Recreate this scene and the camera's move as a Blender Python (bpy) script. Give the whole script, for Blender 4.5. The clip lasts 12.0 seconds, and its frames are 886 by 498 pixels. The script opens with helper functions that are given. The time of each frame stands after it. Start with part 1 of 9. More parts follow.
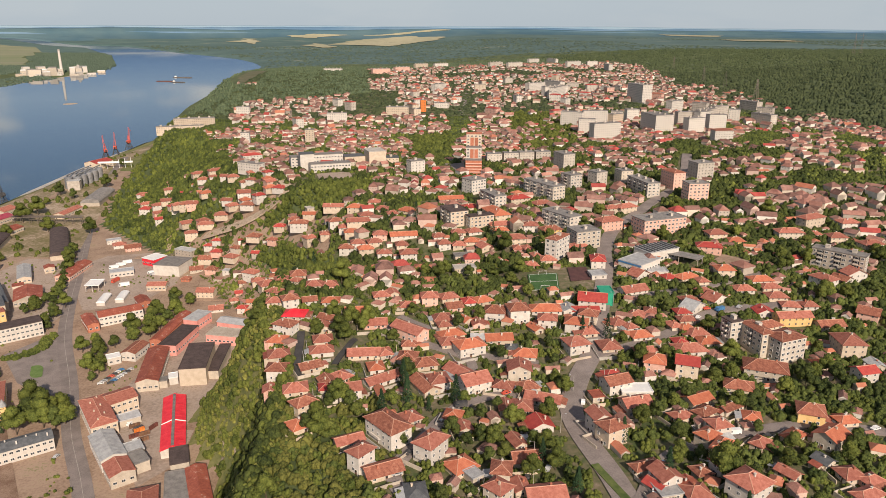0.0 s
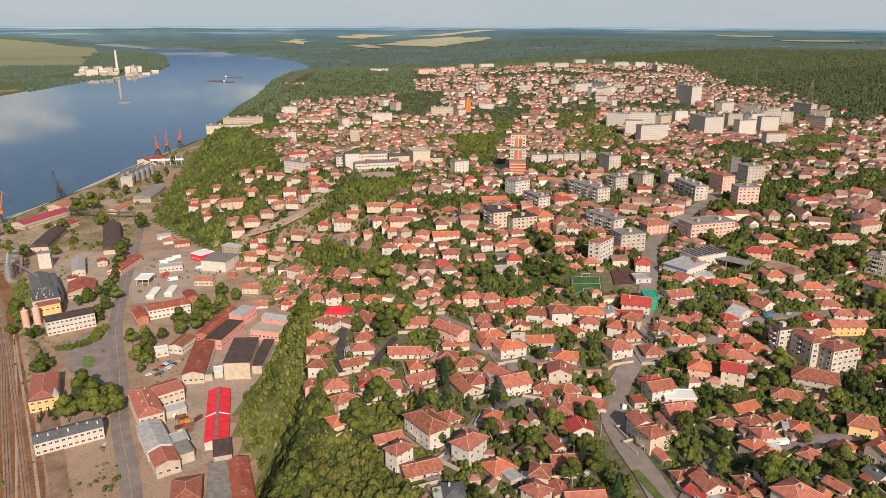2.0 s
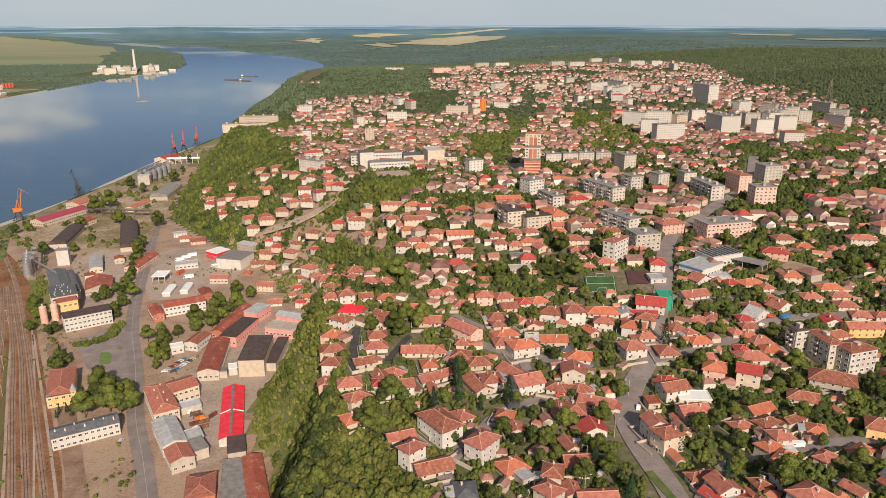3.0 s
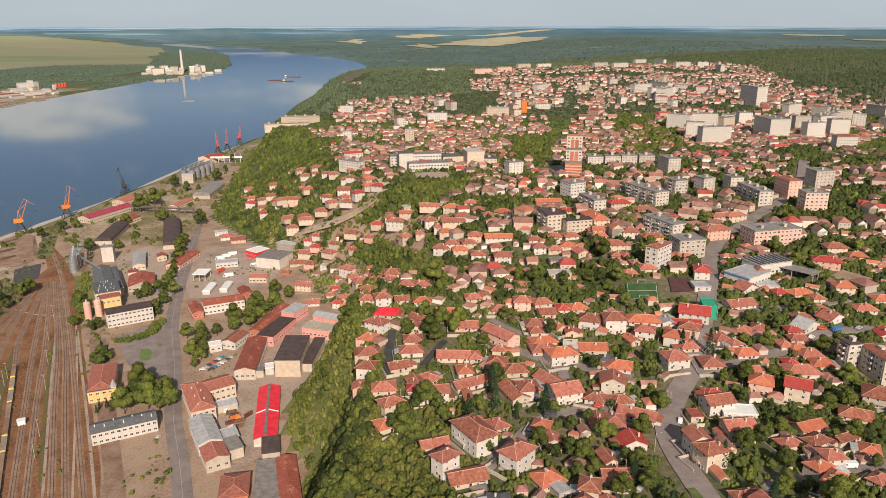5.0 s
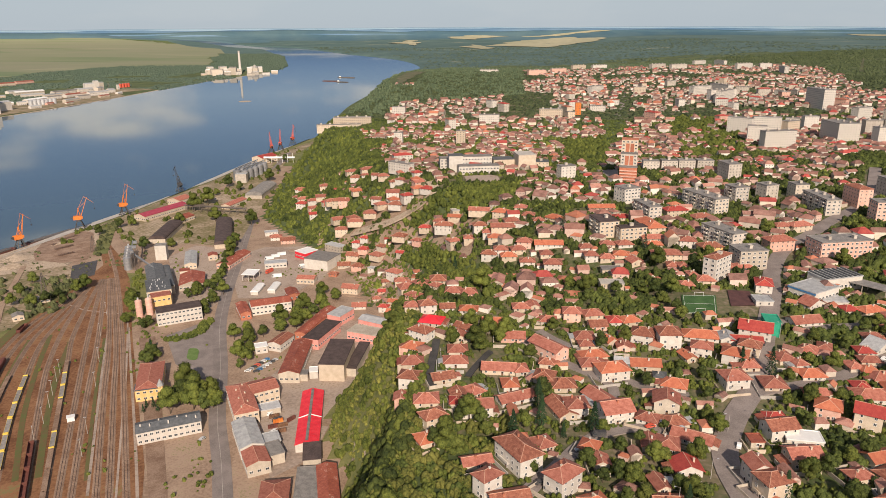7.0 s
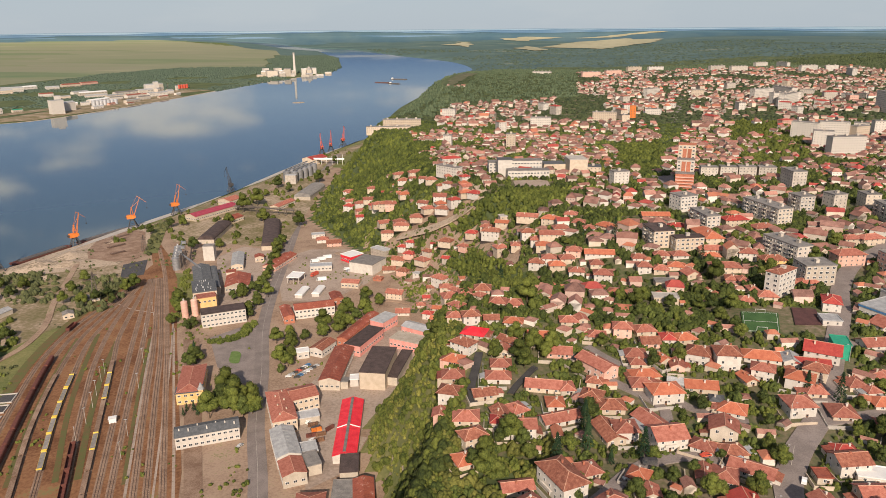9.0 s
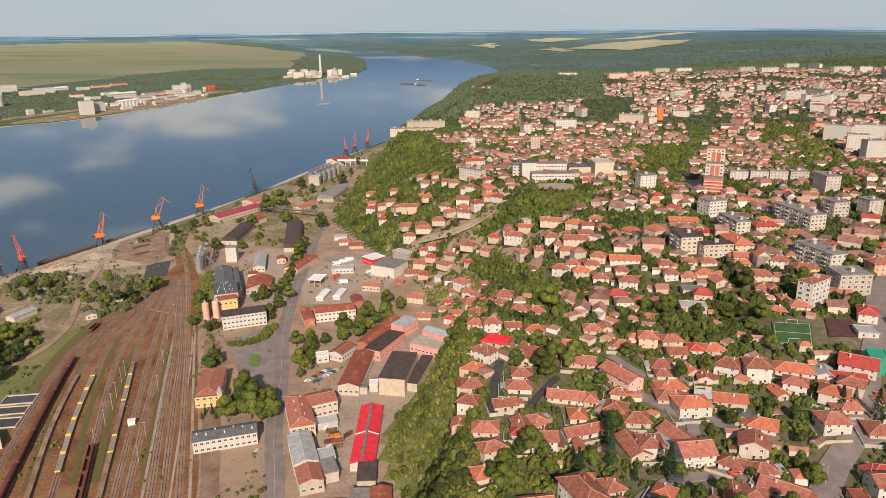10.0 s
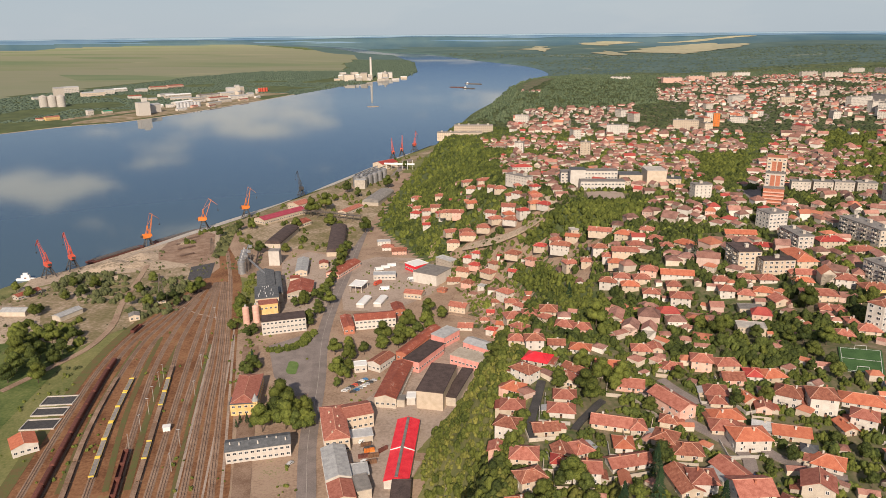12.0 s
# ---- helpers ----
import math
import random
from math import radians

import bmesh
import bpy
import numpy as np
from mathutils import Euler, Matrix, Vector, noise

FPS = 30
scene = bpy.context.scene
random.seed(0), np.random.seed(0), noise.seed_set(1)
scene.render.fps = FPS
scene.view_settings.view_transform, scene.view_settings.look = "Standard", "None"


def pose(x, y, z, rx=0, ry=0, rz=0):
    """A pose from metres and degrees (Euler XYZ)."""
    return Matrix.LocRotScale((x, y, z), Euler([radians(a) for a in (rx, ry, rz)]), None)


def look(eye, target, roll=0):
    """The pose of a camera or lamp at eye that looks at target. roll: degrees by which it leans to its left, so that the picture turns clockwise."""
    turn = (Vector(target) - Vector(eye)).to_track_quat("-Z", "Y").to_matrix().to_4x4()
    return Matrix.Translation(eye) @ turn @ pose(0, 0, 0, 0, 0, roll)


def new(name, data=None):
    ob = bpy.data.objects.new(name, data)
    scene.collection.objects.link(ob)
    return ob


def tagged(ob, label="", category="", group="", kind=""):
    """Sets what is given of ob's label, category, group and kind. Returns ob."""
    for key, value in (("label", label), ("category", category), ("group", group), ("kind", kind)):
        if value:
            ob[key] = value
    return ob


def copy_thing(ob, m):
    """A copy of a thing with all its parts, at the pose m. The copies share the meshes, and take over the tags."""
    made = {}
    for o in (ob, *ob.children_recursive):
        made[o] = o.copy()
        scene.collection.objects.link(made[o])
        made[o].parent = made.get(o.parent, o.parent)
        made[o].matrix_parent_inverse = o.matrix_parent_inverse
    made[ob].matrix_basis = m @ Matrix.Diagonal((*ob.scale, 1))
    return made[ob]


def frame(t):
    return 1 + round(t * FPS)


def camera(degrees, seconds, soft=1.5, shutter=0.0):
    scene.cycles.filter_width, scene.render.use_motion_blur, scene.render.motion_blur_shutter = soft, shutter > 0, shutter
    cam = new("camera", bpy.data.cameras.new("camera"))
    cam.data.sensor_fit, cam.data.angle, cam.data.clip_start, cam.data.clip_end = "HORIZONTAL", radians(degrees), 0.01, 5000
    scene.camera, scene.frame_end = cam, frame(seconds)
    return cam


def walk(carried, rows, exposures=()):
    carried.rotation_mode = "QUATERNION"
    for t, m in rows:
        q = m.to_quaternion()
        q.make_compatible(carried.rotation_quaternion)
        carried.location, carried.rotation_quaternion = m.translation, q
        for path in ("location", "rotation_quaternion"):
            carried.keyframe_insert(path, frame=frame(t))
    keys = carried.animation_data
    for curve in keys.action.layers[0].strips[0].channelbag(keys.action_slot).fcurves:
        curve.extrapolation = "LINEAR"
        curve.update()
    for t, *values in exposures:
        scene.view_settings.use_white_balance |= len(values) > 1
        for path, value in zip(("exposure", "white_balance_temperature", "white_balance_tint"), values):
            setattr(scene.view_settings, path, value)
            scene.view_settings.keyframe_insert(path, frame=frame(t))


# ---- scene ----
cam = camera(63.3, 12.0, soft=0.4)
PATH = [
    (0, (40.047, 16.529, 234.927), (40.264, 18.422, 234.322), 0.2),
    (0.5, (39.94, 16.485, 234.862), (40.156, 18.379, 234.257), 0.2),
    (1, (39.841, 16.497, 234.763), (40.023, 18.394, 234.158), 0.1),
    (1.5, (40.13, 16.419, 234.786), (40.258, 18.321, 234.181), 0.1),
    (2, (40.388, 16.502, 234.72), (40.487, 18.406, 234.116), 0.1),
    (2.5, (40.602, 16.376, 234.751), (40.682, 18.281, 234.146), 0.0),
    (3, (40.72, 16.63, 234.677), (40.779, 18.535, 234.07), -0.0),
    (5, (41.471, 22.223, 234.372), (41.422, 24.13, 233.767), -0.1),
    (5.5, (41.782, 24.722, 234.382), (41.697, 26.626, 233.776), -0.2),
    (6, (42.156, 27.342, 234.398), (42.036, 29.245, 233.793), -0.2),
    (6.5, (42.501, 30.189, 234.381), (42.346, 32.09, 233.777), -0.3),
    (7, (42.708, 33.201, 234.309), (42.519, 35.099, 233.707), -0.3),
    (7.2, (42.653, 34.429, 234.303), (42.452, 36.326, 233.701), -0.2),
    (9, (43.775, 47.775, 233.731), (43.449, 49.656, 233.134), -0.5),
    (9.5, (43.861, 51.583, 233.652), (43.502, 53.458, 233.058), -0.5),
    (10, (44.035, 55.472, 233.588), (43.643, 57.341, 232.995), -0.6),
    (10.5, (44.011, 59.459, 233.428), (43.587, 61.322, 232.837), -0.6),
    (11, (43.896, 63.397, 233.351), (43.44, 65.253, 232.761), -0.6),
    (11.5, (43.723, 67.35, 233.195), (43.236, 69.199, 232.608), -0.6),
    (12, (43.532, 71.408, 233.164), (43.012, 73.249, 232.58), -0.6),
]
walk(cam, [(t, look(e, g, r)) for t, e, g, r in PATH])

# ---- ground shape ----
def smooth(a, b, v):
    u = min(max((v - a) / (b - a), 0.0), 1.0)
    return u * u * (3 - 2 * u)


def table(pairs, v):
    return float(np.interp(v, [p[0] for p in pairs], [p[1] for p in pairs]))


# x of the town's river bank, of the far bank, of the bluff's foot and the bluff's width, by y
NEAR_BANK = [(-520, -611), (390, -572), (585, -541), (656, -510), (838, -473), (994, -442), (1300, -419), (1528, -385), (2119, -447),
             (2795, -462), (3601, -448), (4069, -482), (4550, -611), (5005, -798), (5629, -1209), (7202, -2085), (7670, -2730), (10010, -4160), (12480, -6370), (39000, -28600)]
FAR_BANK = [(-520, -2100), (910, -1640), (1628, -1405), (1720, -1325), (1850, -1292), (2029, -1274), (2415, -1254), (2621, -1252), (2900, -1246), (3120, -1238), (3178, -1222), (3440, -1182),
            (3600, -1164), (3760, -1176), (4170, -1250), (5239, -1607), (6890, -2335), (7410, -2847), (9932, -4342), (12220, -6604), (39000, -29900)]
# x at which the woods of the far bank give way to fields
FIELD_EDGE = [(0, -2250), (3400, -2250), (3950, -2150), (4060, -1700), (4400, -1780), (4858, -1995), (5734, -2271), (7000, -2700), (39000, -29000)]
FOOT = [(130, -70), (285, -36), (340, -37), (362, -50), (381, -60), (420, -64), (468, -55), (490, -45), (516, -30), (540, -30), (560, -55), (580, -75), (611, -85), (650, -105), (702, -143), (767, -192), (846, -257), (993, -289), (1312, -335), (1528, -348), (2119, -422), (2795, -436), (3601, -422), (4069, -455), (4550, -559), (5629, -1144), (7202, -2015), (39000, -26000)]
WIDTH = [(130, 60), (285, 38), (340, 40), (390, 52), (468, 56), (500, 45), (516, 42), (535, 70), (555, 105), (580, 125), (611, 130), (650, 125), (702, 110), (767, 117), (845, 169), (960, 165), (1020, 120), (1070, 78), (1200, 74), (1312, 105), (1560, 130), (2600, 117), (4160, 156), (7800, 520)]
WOOD_EDGE = [(0, 546), (390, 600), (624, 650), (825, 673), (953, 697), (1078, 706), (1280, 751), (1503, 785), (1912, 826), (2300, 930), (2860, 1040), (3380, 650), (3770, 325), (4160, 0), (11700, -1040)]


def ground_z(x, y):
    """Height of the land over the river's level."""
    nb, fb = table(NEAR_BANK, y), table(FAR_BANK, y)
    if x < fb:
        return 3.0 * smooth(0, 14, fb - x) - 3.0 + 3.5 * smooth(10, 70, fb - x) + 1.5 * smooth(400, 1200, fb - x)
    if x < nb:
        return -3.0
    low = -3.0 + 7.4 * smooth(0, 12, x - nb) + 6.0 * smooth(10, 80, x - nb)
    d = (x - table(FOOT, y)) / table(WIDTH, y)
    top = 74 + 11.7 * smooth(300, 430, y) + 5.2 * smooth(585, 730, y) - 7.8 * smooth(730, 940, y)
    # ravine that runs up from the factory towards the playing field
    along = min(max((x + 58) / 170, 0), 1)
    ry = 517 - 44 * along
    top -= (21 - 12 * along) * math.exp(-((y - ry) / 31) ** 2) * (1 - smooth(104, 162, x))
    # the wooded hill behind the town
    top += 64 * smooth(0, 1170, x - table(WOOD_EDGE, y)) * (1 - 0.9 * smooth(2000, 4200, math.hypot(x, y))) + 13 * smooth(130, 585, x) * smooth(325, 650, y)
    top -= 62 * smooth(2150, 3700, y) * (1 - smooth(300, 1700, x))
    # the land sinks away with the curve of the earth
    top -= 0.0085 * max(0.0, math.hypot(x, y) - 4000) * smooth(-0.25, 0.6, math.atan2(x, max(y, 1.0)))
    rough = 2.0 * noise.noise((x * 0.017, y * 0.017, 0.3)) * smooth(0.1, 0.5, d)
    return low + (top - low) * smooth(0, 1, d) + rough


def slope_of(x, y):
    return (x - table(FOOT, y)) / table(WIDTH, y)


def wooded(x, y):
    """Beyond the town: where woods stand, and where open cropland lies."""
    d = math.hypot(x, y)
    return noise.noise((x * 0.0006, y * 0.0009, 1)) < 0.36 - 0.24 * smooth(4200, 6200, d)


EYE_X, EYE_Y, EYE_Z = 42.0, 42.0, 234.0


def far(x, y, z):
    """Draws land beyond 2.6 km in along the line of sight, so that 15 km of plain fit into 4.8."""
    d = math.hypot(x - EYE_X, y - EYE_Y)
    if d <= 2600:
        return (x, y, z)
    e = 2600 + 2220 * (1 - math.exp(-(d - 2600) / 2220))
    k = e / d
    return (EYE_X + (x - EYE_X) * k, EYE_Y + (y - EYE_Y) * k, EYE_Z + (z - EYE_Z) * k)

# ---- sky, sun, exposure ----
SUN_AZ, SUN_EL = 167.0, 31.0
world = bpy.data.worlds.new("sky")
scene.world = world
world.use_nodes = True
wn, wl = world.node_tree.nodes, world.node_tree.links
bg = wn["Background"]
sky = wn.new("ShaderNodeTexSky")
sky.sky_type, sky.sun_disc = "NISHITA", False
sky.sun_elevation, sky.sun_rotation = radians(SUN_EL), radians(SUN_AZ)
sky.air_density, sky.dust_density, sky.ozone_density = 1.0, 0.5, 1.5
coord = wn.new("ShaderNodeTexCoord")
stretch = wn.new("ShaderNodeMapping")
stretch.inputs["Scale"].default_value = (1.0, 1.0, 4.2)
stretch.inputs["Location"].default_value = (0.35, 0.1, 0.2)
puffs = wn.new("ShaderNodeTexNoise")
puffs.inputs["Scale"].default_value, puffs.inputs["Detail"].default_value, puffs.inputs["Roughness"].default_value = 3.6, 6.0, 0.55
cover = wn.new("ShaderNodeMapRange")
cover.inputs["From Min"].default_value, cover.inputs["From Max"].default_value = 0.50, 0.59
cloud = wn.new("ShaderNodeMix")
cloud.data_type = "RGBA"
cloud.inputs["B"].default_value = (11.4, 10.7, 9.6, 1)
wl.new(coord.outputs["Generated"], stretch.inputs["Vector"])
wl.new(stretch.outputs["Vector"], puffs.inputs["Vector"])
wl.new(puffs.outputs["Fac"], cover.inputs["Value"])
rise = wn.new("ShaderNodeSeparateXYZ")
haze = wn.new("ShaderNodeMapRange")
haze.interpolation_type = "SMOOTHSTEP"
haze.inputs["From Min"].default_value, haze.inputs["From Max"].default_value = 0.06, 0.15
haze.inputs["To Min"].default_value = 0.05
both = wn.new("ShaderNodeMath")
both.operation = "MULTIPLY"
wl.new(coord.outputs["Generated"], rise.inputs["Vector"])
wl.new(rise.outputs["Z"], haze.inputs["Value"])
wl.new(haze.outputs["Result"], both.inputs[0])
wl.new(cover.outputs["Result"], both.inputs[1])
wl.new(both.outputs[0], cloud.inputs["Factor"])
cool = wn.new("ShaderNodeMix")
cool.data_type, cool.blend_type = "RGBA", "MULTIPLY"
cool.inputs["Factor"].default_value = 1.0
cool.inputs["B"].default_value = (0.64, 0.715, 0.92, 1)
wl.new(sky.outputs["Color"], cool.inputs["A"])
# pale veil of moist air low over the horizon
veil = wn.new("ShaderNodeMapRange")
veil.interpolation_type = "SMOOTHSTEP"
veil.inputs["From Min"].default_value, veil.inputs["From Max"].default_value = 0.0, 0.22
veil.inputs["To Min"].default_value, veil.inputs["To Max"].default_value = 0.85, 0.0
low_air = wn.new("ShaderNodeMix")
low_air.data_type = "RGBA"
low_air.inputs["B"].default_value = (6.4, 7.25, 8.0, 1)
wl.new(rise.outputs["Z"], veil.inputs["Value"])
wl.new(veil.outputs["Result"], low_air.inputs["Factor"])
wl.new(cool.outputs["Result"], low_air.inputs["A"])
wl.new(low_air.outputs["Result"], cloud.inputs["A"])
wl.new(cloud.outputs["Result"], bg.inputs["Color"])
bg.inputs["Strength"].default_value = 0.072
sun = new("sun", bpy.data.lights.new("sun", "SUN"))
sun.data.energy, sun.data.angle, sun.data.color = 5.0, radians(0.6), (1.0, 0.845, 0.70)
_az, _el = radians(SUN_AZ), radians(SUN_EL)
sun.matrix_basis = look((0, 0, 400), (-math.sin(_az) * math.cos(_el) * 100, -math.cos(_az) * math.cos(_el) * 100, 400 - math.sin(_el) * 100))
scene.view_settings.exposure = 0.09

# ---- materials ----
def shade(name, c1, c2, scale=0.5, rough=0.85, bump=0.15, vary=0.12, metal=0.0, place="Object", fine=9.0, third=None, third_at=0.62, spec=0.35, island=False):
    """A surface of two tones with coarse stains and fine grain; vary: how far one object's tone may be from the next."""
    m = bpy.data.materials.new(name)
    m.use_nodes = True
    n, l = m.node_tree.nodes, m.node_tree.links
    p = n["Principled BSDF"]
    p.inputs["Roughness"].default_value, p.inputs["Metallic"].default_value = rough, metal
    p.inputs["Specular IOR Level"].default_value = spec
    if place == "Map":
        chart = n.new("ShaderNodeAttribute")
        chart.attribute_name = "map_place"
        vec = chart.outputs["Vector"]
    elif place == "World":
        vec = n.new("ShaderNodeNewGeometry").outputs["Position"]
    else:
        vec = n.new("ShaderNodeTexCoord").outputs["Object"]
    big, small = n.new("ShaderNodeTexNoise"), n.new("ShaderNodeTexNoise")
    big.inputs["Scale"].default_value, big.inputs["Detail"].default_value = scale, 4.0
    small.inputs["Scale"].default_value, small.inputs["Detail"].default_value = scale * fine, 3.0
    l.new(vec, big.inputs["Vector"]), l.new(vec, small.inputs["Vector"])
    add = n.new("ShaderNodeMath")
    add.operation = "MULTIPLY_ADD"
    add.inputs[1].default_value = 0.45
    half = n.new("ShaderNodeMath")
    half.operation = "MULTIPLY"
    half.inputs[1].default_value = 0.55
    l.new(big.outputs["Fac"], half.inputs[0])
    l.new(small.outputs["Fac"], add.inputs[0]), l.new(half.outputs[0], add.inputs[2])
    ramp = n.new("ShaderNodeValToRGB")
    ramp.color_ramp.elements[0].position, ramp.color_ramp.elements[1].position = 0.385, 0.60
    ramp.color_ramp.elements[0].color, ramp.color_ramp.elements[1].color = (*c1, 1), (*c2, 1)
    if third:
        e = ramp.color_ramp.elements.new(third_at + 0.06)
        e.color = (*third, 1)
        ramp.color_ramp.elements[1].position = third_at - 0.04
    l.new(add.outputs[0], ramp.inputs["Fac"])
    info = n.new("ShaderNodeObjectInfo")
    tone = n.new("ShaderNodeMapRange")
    tone.inputs["To Min"].default_value, tone.inputs["To Max"].default_value = 1 - vary, 1 + vary
    l.new(n.new("ShaderNodeNewGeometry").outputs["Random Per Island"] if island else info.outputs["Random"], tone.inputs["Value"])
    hsv = n.new("ShaderNodeHueSaturation")
    l.new(tone.outputs["Result"], hsv.inputs["Value"])
    l.new(ramp.outputs["Color"], hsv.inputs["Color"])
    l.new(hsv.outputs["Color"], p.inputs["Base Color"])
    if bump:
        b = n.new("ShaderNodeBump")
        b.inputs["Strength"].default_value, b.inputs["Distance"].default_value = bump, 0.15
        l.new(small.outputs["Fac"], b.inputs["Height"]), l.new(b.outputs["Normal"], p.inputs["Normal"])
    return m


def leafy(name, c1, c2, rough=0.75, grain=1.5, relief=0.5):
    """Foliage: tones that change from clump to clump and, finer, from spray to spray of leaves."""
    m = bpy.data.materials.new(name)
    m.use_nodes = True
    n, l = m.node_tree.nodes, m.node_tree.links
    p = n["Principled BSDF"]
    p.inputs["Roughness"].default_value = rough
    p.inputs["Specular IOR Level"].default_value = 0.2
    geo, info = n.new("ShaderNodeNewGeometry"), n.new("ShaderNodeObjectInfo")
    wide, fine = n.new("ShaderNodeTexNoise"), n.new("ShaderNodeTexNoise")
    wide.inputs["Scale"].default_value = 0.06
    fine.inputs["Scale"].default_value, fine.inputs["Detail"].default_value, fine.inputs["Roughness"].default_value = grain, 3.0, 0.65
    l.new(geo.outputs["Position"], wide.inputs["Vector"]), l.new(geo.outputs["Position"], fine.inputs["Vector"])

    def scaled(socket, factor, plus):
        q = n.new("ShaderNodeMath")
        q.operation = "MULTIPLY_ADD"
        q.inputs[1].default_value = factor
        l.new(socket, q.inputs[0])
        if isinstance(plus, float):
            q.inputs[2].default_value = plus
        else:
            l.new(plus, q.inputs[2])
        return q.outputs[0]
    mix = scaled(geo.outputs["Random Per Island"], 0.34, scaled(wide.outputs["Fac"], 1.2, scaled(fine.outputs["Fac"], 1.5, -1.05)))
    ramp = n.new("ShaderNodeValToRGB")
    ramp.color_ramp.elements[0].position, ramp.color_ramp.elements[1].position = 0.1, 0.85
    ramp.color_ramp.elements[0].color, ramp.color_ramp.elements[1].color = (*c1, 1), (*c2, 1)
    l.new(mix, ramp.inputs["Fac"])
    tone = n.new("ShaderNodeMapRange")
    tone.inputs["To Min"].default_value, tone.inputs["To Max"].default_value = 0.78, 1.22
    l.new(info.outputs["Random"], tone.inputs["Value"])
    hsv = n.new("ShaderNodeHueSaturation")
    l.new(tone.outputs["Result"], hsv.inputs["Value"]), l.new(ramp.outputs["Color"], hsv.inputs["Color"])
    l.new(hsv.outputs["Color"], p.inputs["Base Color"])
    b = n.new("ShaderNodeBump")
    b.inputs["Strength"].default_value, b.inputs["Distance"].default_value = 1.0, relief
    l.new(fine.outputs["Fac"], b.inputs["Height"]), l.new(b.outputs["Normal"], p.inputs["Normal"])
    return m


def water_material():
    m = bpy.data.materials.new("river_water")
    m.use_nodes = True
    n, l = m.node_tree.nodes, m.node_tree.links
    p = n["Principled BSDF"]
    p.inputs["Base Color"].default_value = (0.080, 0.124, 0.150, 1)
    p.inputs["Roughness"].default_value = 0.05
    p.inputs["IOR"].default_value = 1.33
    geo = n.new("ShaderNodeNewGeometry")
    a, b = n.new("ShaderNodeTexNoise"), n.new("ShaderNodeBump")
    a.inputs["Scale"].default_value, a.inputs["Detail"].default_value = 0.05, 5.0
    b.inputs["Strength"].default_value, b.inputs["Distance"].default_value = 0.02, 0.3
    l.new(geo.outputs["Position"], a.inputs["Vector"])
    # the ripples' sides that face the viewer hide those that face away
    ripple = n.new("ShaderNodeVectorMath")
    ripple.inputs[1].default_value = (0.005, -0.014, 0.0)
    l.new(geo.outputs["Normal"], ripple.inputs[0]), l.new(ripple.outputs["Vector"], b.inputs["Normal"])
    l.new(a.outputs["Fac"], b.inputs["Height"]), l.new(b.outputs["Normal"], p.inputs["Normal"])
    return m


def fields_material():
    """Strip fields of a flat river plain: long tan, straw and green bands that lie side by side."""
    m = bpy.data.materials.new("strip_fields")
    m.use_nodes = True
    n, l = m.node_tree.nodes, m.node_tree.links
    p = n["Principled BSDF"]
    p.inputs["Roughness"].default_value, p.inputs["Specular IOR Level"].default_value = 0.95, 0.2
    turn = n.new("ShaderNodeMapping")
    turn.inputs["Rotation"].default_value, turn.inputs["Scale"].default_value = (0, 0, radians(-24)), (0.0007, 0.0021, 0.001)
    chart = n.new("ShaderNodeAttribute")
    chart.attribute_name = "map_place"
    l.new(chart.outputs["Vector"], turn.inputs["Vector"])
    cells, blur = n.new("ShaderNodeTexVoronoi"), n.new("ShaderNodeTexNoise")
    cells.inputs["Scale"].default_value, cells.inputs["Randomness"].default_value = 1.0, 0.85
    blur.inputs["Scale"].default_value, blur.inputs["Detail"].default_value = 1.4, 6.0
    l.new(turn.outputs["Vector"], cells.inputs["Vector"]), l.new(turn.outputs["Vector"], blur.inputs["Vector"])
    grey = n.new("ShaderNodeSeparateColor")
    l.new(cells.outputs["Color"], grey.inputs["Color"])
    both = n.new("ShaderNodeMix")
    both.inputs["Factor"].default_value = 0.6
    l.new(grey.outputs["Red"], both.inputs["A"]), l.new(blur.outputs["Fac"], both.inputs["B"])
    ramp = n.new("ShaderNodeValToRGB")
    ramp.color_ramp.elements[0].position, ramp.color_ramp.elements[0].color = 0.22, (0.135, 0.19, 0.10, 1)
    ramp.color_ramp.elements[1].position, ramp.color_ramp.elements[1].color = 0.82, (0.31, 0.285, 0.195, 1)
    for at, tone in ((0.38, (0.20, 0.22, 0.125, 1)), (0.52, (0.235, 0.232, 0.155, 1)), (0.66, (0.215, 0.228, 0.14, 1))):
        ramp.color_ramp.elements.new(at).color = tone
    l.new(both.outputs["Result"], ramp.inputs["Fac"]), l.new(ramp.outputs["Color"], p.inputs["Base Color"])
    return m


